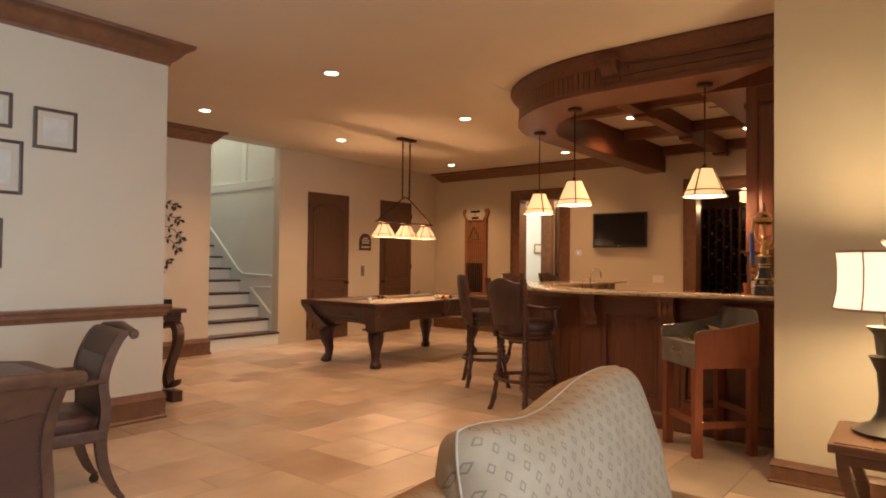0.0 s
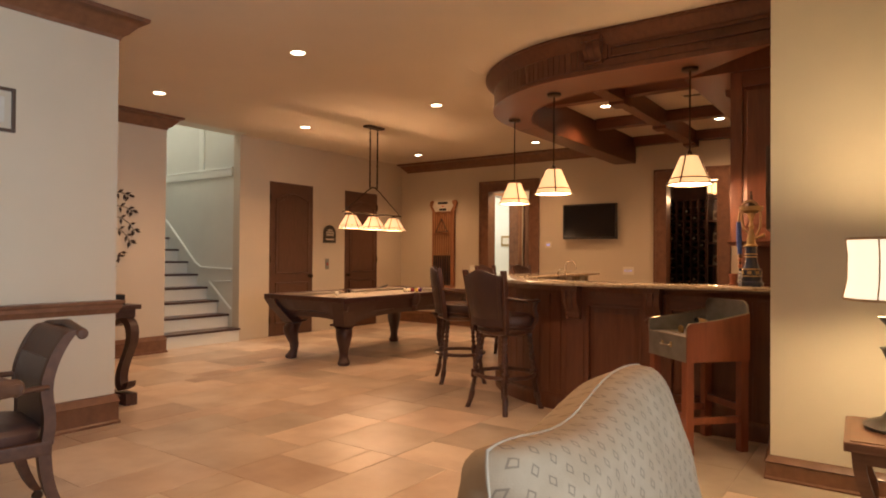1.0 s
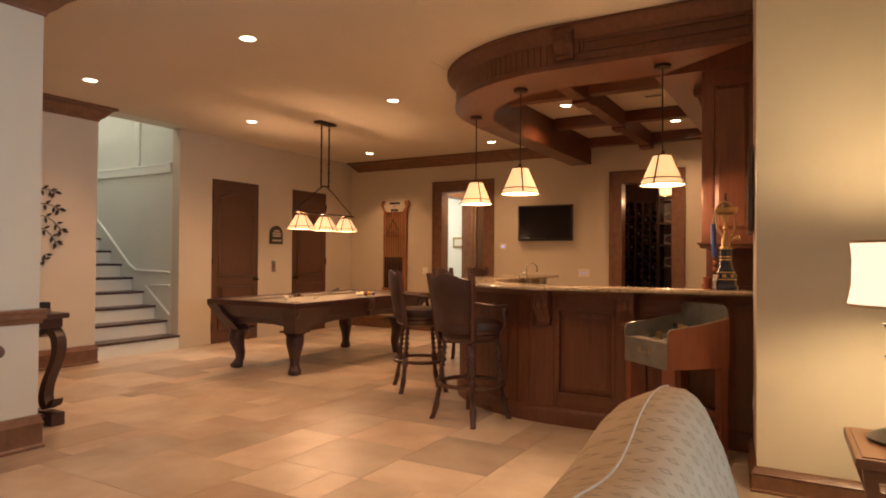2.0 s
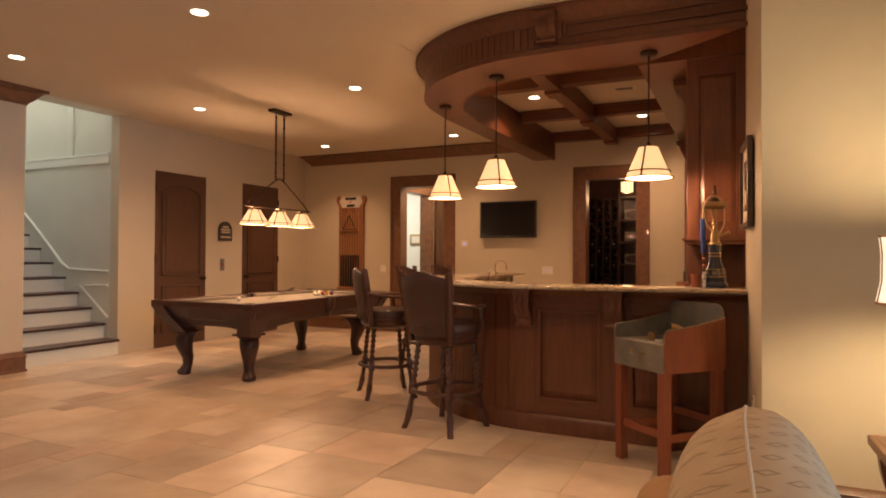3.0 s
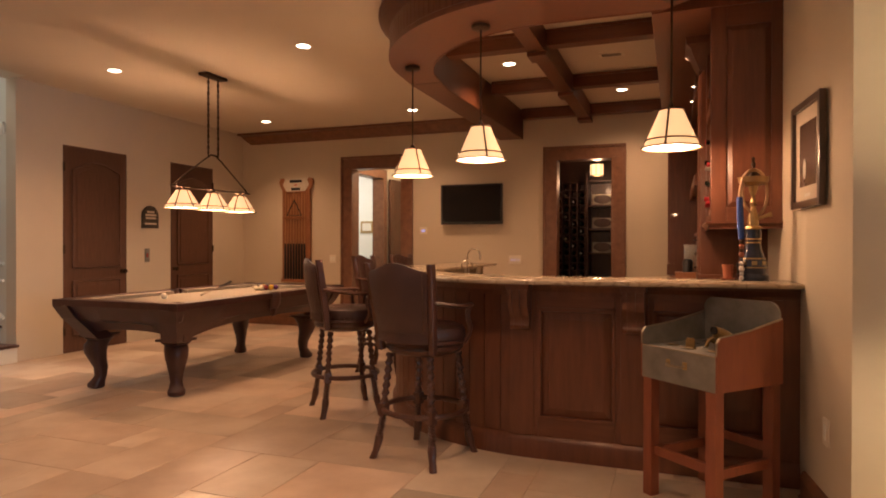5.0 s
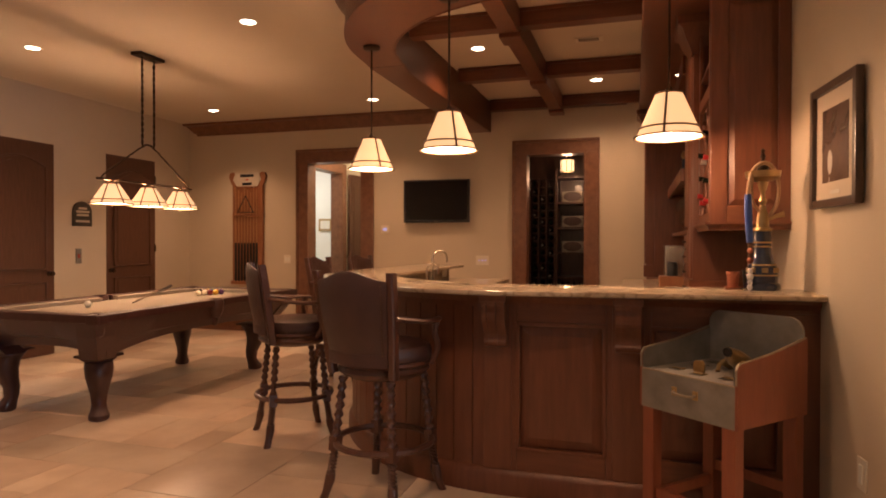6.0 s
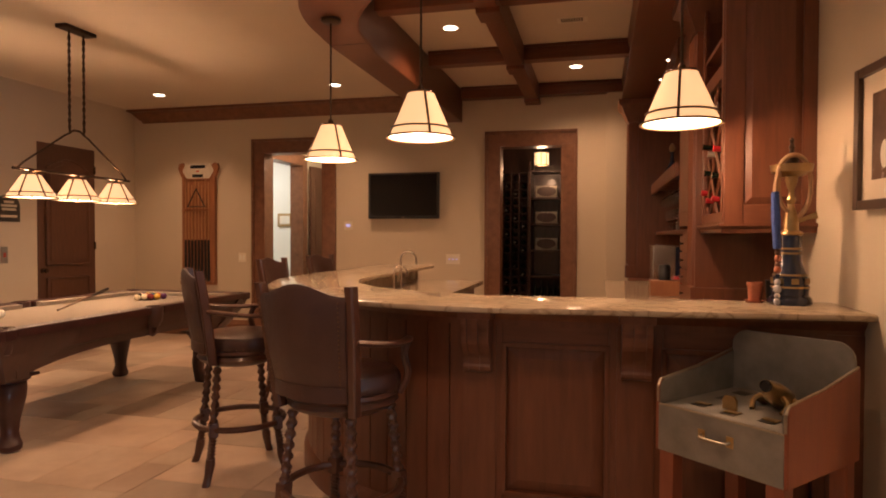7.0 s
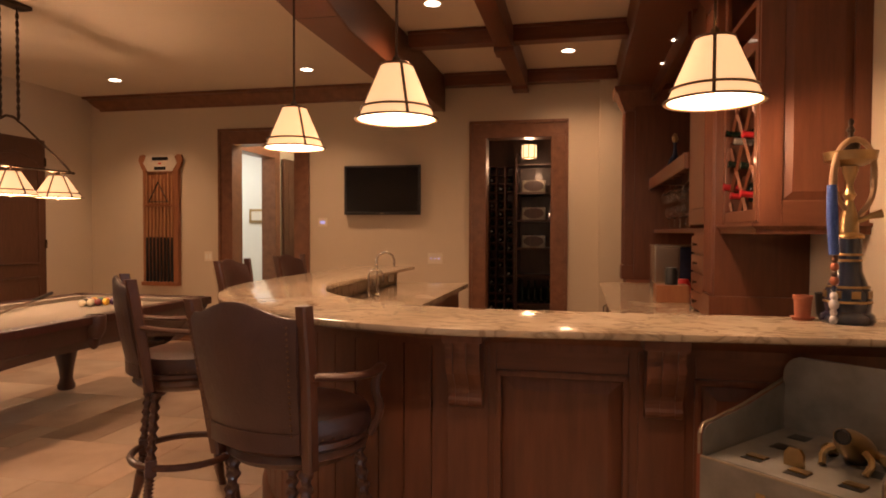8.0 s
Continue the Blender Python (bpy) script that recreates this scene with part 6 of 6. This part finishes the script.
M_BOTTLE = mat("green_bottle_glass", (0.008, 0.016, 0.01), 0.08, coat=0.4)
M_FOILW = mat("silver_foil", (0.5, 0.48, 0.44), 0.35, 0.5)


def wine_bottle(m, foil, group, label):
    b = thing("wine_bottle", m, label, "wine bottle", group)
    part("body", lathe([(0, 0), (0.035, 0), (0.037, 0.01), (0.037, 0.18), (0.03, 0.205), (0.016, 0.225), (0.014, 0.24), (0, 0.24)], 16), M_BOTTLE, b, smooth=True)
    part("neck_foil", lathe([(0.0145, 0.225), (0.0145, 0.30), (0.016, 0.302), (0.016, 0.312), (0, 0.313)], 12), foil, b, smooth=True)
    return b


for i, (y, z, f) in enumerate(((4.62, 1.50, M_RED), (4.80, 1.50, M_RED), (4.62, 1.62, M_BOTTLE), (4.86, 1.65, M_BOTTLE), (4.60, 1.75, M_RED), (4.74, 1.74, M_FOILW), (4.92, 1.80, M_BOTTLE), (4.66, 1.90, M_BOTTLE), (4.84, 1.93, M_RED), (4.95, 1.55, M_RED))):
    wine_bottle(pose(cx1 - 0.10, y - 0.43, z, 0, -84, 0), f, "bottles in the wine lattice", "dark wine bottle with coloured foil lying in the lattice")


def pilaster(x0, y0, y1, z0, z1, label):
    """Fluted square column standing out from the wall."""
    p = thing("cabinet_column", pose(0, 0, 0), label, "cabinet column")
    part("shaft", box(x0 + 0.012, WALL_R, y0, y1, z0, z1, 0.003), M_WOOD, p)
    n = 4
    for k in range(n):
        yy = y0 + (y1 - y0) * (k + 0.5) / n
        part("reed", tube([(x0 + 0.012, yy, z0 + 0.14), (x0 + 0.012, yy, z1 - 0.24)], (y1 - y0) / n * 0.36, 8), M_WOOD, p, smooth=True)
    part("foot_block", box(x0 - 0.012, WALL_R, y0 - 0.012, y1 + 0.012, z0, z0 + 0.13, 0.006), M_WOOD, p)
    part("capital", profile_run([(0, z1 - 0.22), (0.012, z1 - 0.22), (0.02, z1 - 0.19), (0.05, z1 - 0.13), (0.07, z1 - 0.07), (0.10, z1 - 0.05), (0.105, z1), (0, z1)], [(WALL_R, y1), (x0 + 0.012, y1), (x0 + 0.012, y0), (WALL_R, y0)]), M_WOOD, p, smooth=True)
    return p


pilaster(-1.02, 4.60, 4.80, 0.922, SOFFIT, "reeded cherry column standing on the back counter")
pilaster(-1.26, 7.48, 7.66, 0.922, SOFFIT, "reeded cherry column at the far end of the counter")

# middle cupboard between the columns with an open niche
hu = thing("glass_hutch", pose(0, 0, 0), "open cherry hutch with stemware rack above the counter", "hutch")
part("back", box(WALL_R - 0.03, WALL_R - 0.021, 4.81, 7.48, 0.922, SOFFIT), M_WOOD, hu)
part("lower_shelf", box(-0.98, WALL_R - 0.03, 4.81, 7.47, 1.36, 1.39, 0.004), M_WOODY, hu)
part("stem_shelf", box(-1.0, WALL_R - 0.03, 5.42, 7.47, 1.80, 1.83, 0.004), M_WOODY, hu)
part("shelf_rail", box(-1.03, -1.0, 5.42, 7.47, 1.76, 1.86, 0.008), M_WOODY, hu)
part("top_rail", box(-1.02, -0.98, 5.42, 7.47, 2.58, SOFFIT, 0.006), M_WOODY, hu)
part("divider", box(-1.0, WALL_R - 0.03, 5.38, 5.42, 1.39, SOFFIT, 0.004), M_WOOD, hu)
part("side_panel", box(-1.16, WALL_R - 0.03, 7.455, 7.475, 0.922, SOFFIT), M_WOOD, hu)
part("drawer_case", box(-1.0, WALL_R - 0.03, 4.81, 5.22, 0.922, 1.36, 0.004), M_WOOD, hu)
for k in range(4):
    dr = part("drawer", box(-1.018, -1.0, 4.83, 5.20, 0.935 + 0.105 * k, 1.03 + 0.105 * k, 0.004), M_WOOD, hu)
    part("knob", lathe([(0.006, 0), (0.006, 0.012), (0.013, 0.02), (0, 0.026)], 10, m=pose(-1.018, 5.02, 0.983 + 0.105 * k, 0, -90)), M_IRON, dr, smooth=True)
part("upper_door", box(-1.0, -0.98, 4.81, 5.38, 1.41, 2.66, 0.004), M_WOOD, hu)
part("upper_door_panel", box(-1.008, -0.999, 4.90, 5.29, 1.5, 2.57, 0.006), M_WOOD, hu)
M_GLASS = bpy.data.materials.new("clear_glass")
M_GLASS.use_nodes = True
gb = M_GLASS.node_tree.nodes["Principled BSDF"]
gb.inputs["Base Color"].default_value, gb.inputs["Roughness"].default_value = (0.95, 0.97, 0.97, 1), 0.02
gb.inputs["Transmission Weight"].default_value, gb.inputs["IOR"].default_value = 1.0, 1.45


def wine_glass(m, label):
    g = tagged(link("wine_glass", lathe([(0.032, 0), (0.03, 0.003), (0.005, 0.006), (0.004, 0.08), (0.02, 0.095), (0.038, 0.125), (0.038, 0.15), (0.032, 0.185), (0.031, 0.185), (0.036, 0.15), (0.036, 0.125), (0.016, 0.098), (0, 0.093)], 18), M_GLASS, True), label, "wine glass", "glasses in the hutch")
    g.matrix_basis = m


for i in range(6):
    for j in range(2):
        wine_glass(pose(-0.93 + 0.16 * j, 5.6 + 0.3 * i, 1.795, 180), "clear stemmed glass hanging upside down from the rack")
for i in range(4):
    wine_glass(pose(-0.9, 6.15 + 0.3 * i, 1.391), "clear stemmed glass standing on the shelf")
dec = thing("decanter", pose(-0.93, 6.55, 1.831), "dark glass decanter on the hutch shelf", "decanter")
part("body", lathe([(0, 0), (0.06, 0), (0.07, 0.03), (0.05, 0.1), (0.02, 0.15), (0.016, 0.22), (0.024, 0.24), (0, 0.24)], 18), M_COBALT, dec, smooth=True)
part("stopper", lathe([(0.012, 0.24), (0.026, 0.27), (0.012, 0.31), (0, 0.315)], 12), M_BRASS, dec, smooth=True)
mw = thing("coffee_machine", pose(-0.98, 6.45, 0.92), "stainless steel coffee machine on the back counter", "coffee machine")
part("housing", box(-0.12, 0.06, -0.16, 0.16, 0.06, 0.335, 0.008), M_CHROME, mw, "brushed stainless housing")
part("side_cover", box(0.06, 0.16, -0.16, 0.16, 0, 0.335, 0.006), M_COBALT, mw)
part("base", box(-0.12, 0.06, -0.16, 0.16, 0, 0.06, 0.006), M_BLACK, mw)
part("lid", box(-0.125, 0.165, -0.165, 0.165, 0.335, 0.348, 0.004), M_CHROME, mw)
part("carafe", lathe([(0, 0.0), (0.05, 0.0), (0.055, 0.05), (0.035, 0.10), (0, 0.10)], 16, m=Matrix.Translation((0.08, -0.22, 0))), M_RED, mw, "dark red pitcher", True)
bxs = thing("wooden_caddy", pose(-1.08, 5.55, 0.92), "small wooden caddy holding bottles and cloths", "caddy")
part("box", box(-0.1, 0.1, -0.08, 0.08, 0, 0.11, 0.005), M_RACK, bxs)
part("jar", lathe([(0, 0.11), (0.04, 0.11), (0.042, 0.2), (0.03, 0.22), (0, 0.22)], 16), M_BLACK, bxs, smooth=True)

# ---- wine cellar beyond the doorway ----
CY = 10.55
wall("wall_cellar_back", -3.3, -1.2, CY, CY + 0.1, 0, 2.9, material=M_DARK, label="dark wooden cellar wall")
wall("wall_cellar_left", -3.3, -3.2, YF + 0.18, CY, 0, 2.9, (), "y", M_DARK, "dark wooden cellar wall")
wall("wall_cellar_right", -1.3, -1.2, YF + 0.18, CY, 0, 2.9, (), "y", M_DARK, "dark wooden cellar wall")
structure("ceiling_cellar", box(-3.3, -1.2, YF + 0.18, CY + 0.1, 2.9, 3.0), M_CEIL, "cellar ceiling")
rk = thing("wine_rack", pose(-3.0, CY, 0), "tall dark wine rack filled with bottles", "wine rack")
for k in range(6):
    part("upright", box(-0.2 + 0.125 * k - 0.01, -0.2 + 0.125 * k + 0.01, -0.32, 0, 0, 2.3, 0.003), M_DARK, rk)
for k in range(19):
    part("shelf", box(-0.2, 0.425, -0.31, 0, 0.12 + 0.12 * k, 0.132 + 0.12 * k), M_DARK, rk)
for k in range(17):
    for j in range(5):
        if (k * 7 + j * 3) % 11 != 0:
            wine_bottle(pose(-3.0 - 0.1375 + 0.125 * j, CY - 0.02, 0.172 + 0.12 * k + 0.0, 90, 0, 0), M_BOTTLE if (k + j) % 3 else M_FOILW, "bottles in the cellar rack", "dark wine bottle lying in the cellar rack")
M_TIN = mat("dull_tin", (0.30, 0.27, 0.22), 0.35, 0.9, col2=(0.16, 0.14, 0.11), scale=9)
cs = thing("cellar_shelf", pose(-2.15, CY, 0), "dark wooden cellar shelving with niches", "shelf")
for x in (-0.38, 0.42):
    part("side", box(x - 0.02, x + 0.02, -0.42, 0, 0, 2.45, 0.003), M_DARK, cs)
for z in (0.35, 0.75, 1.13, 1.52, 1.9, 2.3):
    part("board", box(-0.36, 0.40, -0.42, 0, z - 0.015, z + 0.015, 0.003), M_DARK, cs)
for z in (1.145, 1.535, 1.915):
    tn = thing("oval_tin", pose(-2.29, CY - 0.30, z), "silver tin with an oval window on the shelf", "tin", "tins on the cellar shelf")
    part("case", box(-0.16, 0.16, -0.05, 0.05, 0, 0.17, 0.006), M_TIN, tn)
    part("oval", lathe([(0, 0.052), (0.09, 0.052), (0.1, 0.049)], 24, m=Matrix.Translation((0, 0, 0.09)) @ Matrix.Rotation(math.pi / 2, 4, "X") @ Matrix.Diagonal((1.45, 0.75, 1, 1))), M_DARK, tn)
for j in range(5):
    wine_bottle(pose(-2.45 + 0.09 * j, CY - 0.25, 0.366), M_BOTTLE, "bottles standing on the cellar shelf", "dark wine bottle standing on the cellar shelf")
ln = thing("lantern", pose(-2.31, 9.6, 2.32), "lit iron lantern hanging in the wine cellar", "lantern")
part("chain", tube([(0, 0, 0.22), (0, 0, 0.58)], 0.006, 6), M_IRON, ln)
part("cap", lathe([(0, 0.24), (0.02, 0.23), (0.11, 0.18), (0.115, 0.17), (0, 0.17)], 8), M_IRON, ln)
part("glass", lathe([(0.095, 0.17), (0.095, 0.0), (0.09, 0.0), (0.09, 0.17)], 8), mat("lit_seeded_glass", (0.9, 0.75, 0.5), 0.5, emit=(1.0, 0.62, 0.28), power=2.2), ln, "glowing amber glass")
for i in range(8):
    a = 2 * math.pi * i / 8
    part("bar", tube([(0.1 * math.cos(a), 0.1 * math.sin(a), 0), (0.1 * math.cos(a), 0.1 * math.sin(a), 0.175)], 0.005, 5), M_IRON, ln)
part("base_ring", lathe([(0.105, -0.005), (0.108, 0.006), (0.088, 0.006), (0.088, -0.005), (0.105, -0.005)], 8), M_IRON, ln)
lamp("lantern_bulb", "POINT", (-2.31, 9.6, 2.24), 10, WARM, 0.06)

# ---- hall beyond the other doorway ----
wall("wall_hall_left", -6.0, -5.85, YF + 0.18, 11.2, 0, 2.9, [(8.52, 9.45, 0, 2.40)], "y")
wall("wall_hall_right", -4.4, -4.3, YF + 0.18, 11.2, 0, 2.9, (), "y")
wall("wall_hall_end", -6.0, -4.3, 11.2, 11.3, 0, 2.9)
wall("wall_bright_end", -9.2, -6.0, 10.42, 10.5, 0, 2.9, material=M_WHITE, label="bright white wall of the far room")
wall("wall_bright_side", -9.2, -9.1, YF + 0.18, 10.5, 0, 2.9, (), "y", M_WHITE, "bright white wall of the far room")
structure("ceiling_hall", box(-9.2, -4.3, YF + 0.18, 11.3, 2.9, 3.0), M_WHITE, "white hall ceiling")
bm = bmesh.new()
for a, b in ((8.465, 8.52), (9.45, 9.60)):
    box(-5.85, -5.825, a, b, 0, 2.40, 0.004, bm)
    box(-6.02, -5.81, (8.52 if a < 9 else 9.43), (8.54 if a < 9 else 9.45), 0, 2.40, 0.003, bm)
box(-5.85, -5.825, 8.465, 9.60, 2.40, 2.54, 0.004, bm)
box(-6.018, -5.812, 8.54, 9.43, 2.38, 2.40, 0.003, bm)
structure("trim_hall_opening", bm, M_TRIM, "stained wood casing of the inner opening")
dl = new("door_3", None)
dl.matrix_basis = pose(-5.79, 9.63, 0.01, 0, 0, 84)
tagged(dl, "open walnut door folded back against the hall wall", "door", kind="structure")
part("door_slab", box(0, 0.62, -0.02, 0.02, 0, 2.38, 0.004), M_DOOR, dl)
for z0, z1 in ((0.2, 0.9), (1.05, 2.2)):
    part("panel", box(0.1, 0.52, -0.03, -0.015, z0, z1, 0.008), M_DOOR, dl)
# Added fill without a fixture, lifts the dark jamb and open door.
lamp("hall_fill_light", "POINT", (-5.0, 8.85, 2.6), 48, (1.0, 0.8, 0.55), 0.1)
art = thing("framed_plate", pose(-6.62, 10.42, 1.60), "small gold-framed plate on the white wall", "picture")
part("frame", box(-0.13, 0.13, -0.03, 0, -0.11, 0.11, 0.01), M_BRASS, art)
part("plate", box(-0.09, 0.09, -0.034, -0.029, -0.07, 0.07, 0.004), M_CREAM, art)

# ---- travertine floor: random slabs in bands ----
TG = 0.0035
rt = random.Random(11)
U = 0.2032
meshes = {}


def tile_mesh(nx, ny):
    if (nx, ny) not in meshes:
        w, h = nx * U - TG, ny * U - TG
        bm = loft([[(x * (w / 2 - k), y * (h / 2 - k), z) for x, y in ((-1, -1), (1, -1), (1, 1), (-1, 1))] for k, z in ((0, -0.006), (0, -0.0015), (0.003, 0.0))])
        bmesh.ops.recalc_face_normals(bm, faces=bm.faces)
        me = bpy.data.meshes.new("floor_tile")
        bm.to_mesh(me)
        bm.free()
        me.materials.append(M_TILE)
        meshes[(nx, ny)] = me
    return meshes[(nx, ny)]


floor_ob = bpy.data.objects["floor"]
X0, Y0, NX, NY = -7.78, -5.2, 60, 66
grid = np.zeros((NX, NY), bool)
SIZES = [(2, 3), (3, 2), (3, 3), (2, 2), (3, 4), (4, 3), (2, 4), (4, 2)]
rest_v, rest_f = [], []
for j in range(NY):
    for i in range(NX):
        if grid[i, j]:
            continue
        opts = SIZES[:]
        rt.shuffle(opts)
        opts += [(2, 1), (1, 2), (1, 1)]
        for nx, ny in opts:
            if i + nx <= NX and j + ny <= NY and not grid[i:i + nx, j:j + ny].any():
                break
        grid[i:i + nx, j:j + ny] = True
        x, y = X0 + (i + nx / 2) * U, Y0 + (j + ny / 2) * U
        if not (-7.78 < x < 0.6 and -2.0 < y < 8.2) or (x < -4.7 and y < 1.0) or (x > -3.0 and y > 3.9):
            w, h = nx * U - TG, ny * U - TG
            b0 = len(rest_v)
            rest_v += [(x + sx * w / 2, y + sy * h / 2, 0.0) for sx, sy in ((-1, -1), (1, -1), (1, 1), (-1, 1))]
            rest_v += [(x + sx * w / 2, y + sy * h / 2, -0.006) for sx, sy in ((-1, -1), (1, -1), (1, 1), (-1, 1))]
            rest_f += [(b0, b0 + 1, b0 + 2, b0 + 3)] + [(b0 + q, b0 + 4 + q, b0 + 4 + (q + 1) % 4, b0 + (q + 1) % 4) for q in range(4)]
            continue
        o = new("floor_tile", tile_mesh(nx, ny))
        o.parent = floor_ob
        o.matrix_basis = pose(x, y, -0.0005 * rt.random(), rt.uniform(-0.05, 0.05), rt.uniform(-0.05, 0.05), 0)
me = bpy.data.meshes.new("far_floor_tiles")
me.from_pydata(rest_v, [], rest_f)
me.materials.append(M_TILE)
tagged(new("far_floor_tiles", me), "travertine floor tiles further off", "floor tiles", kind="stuff")
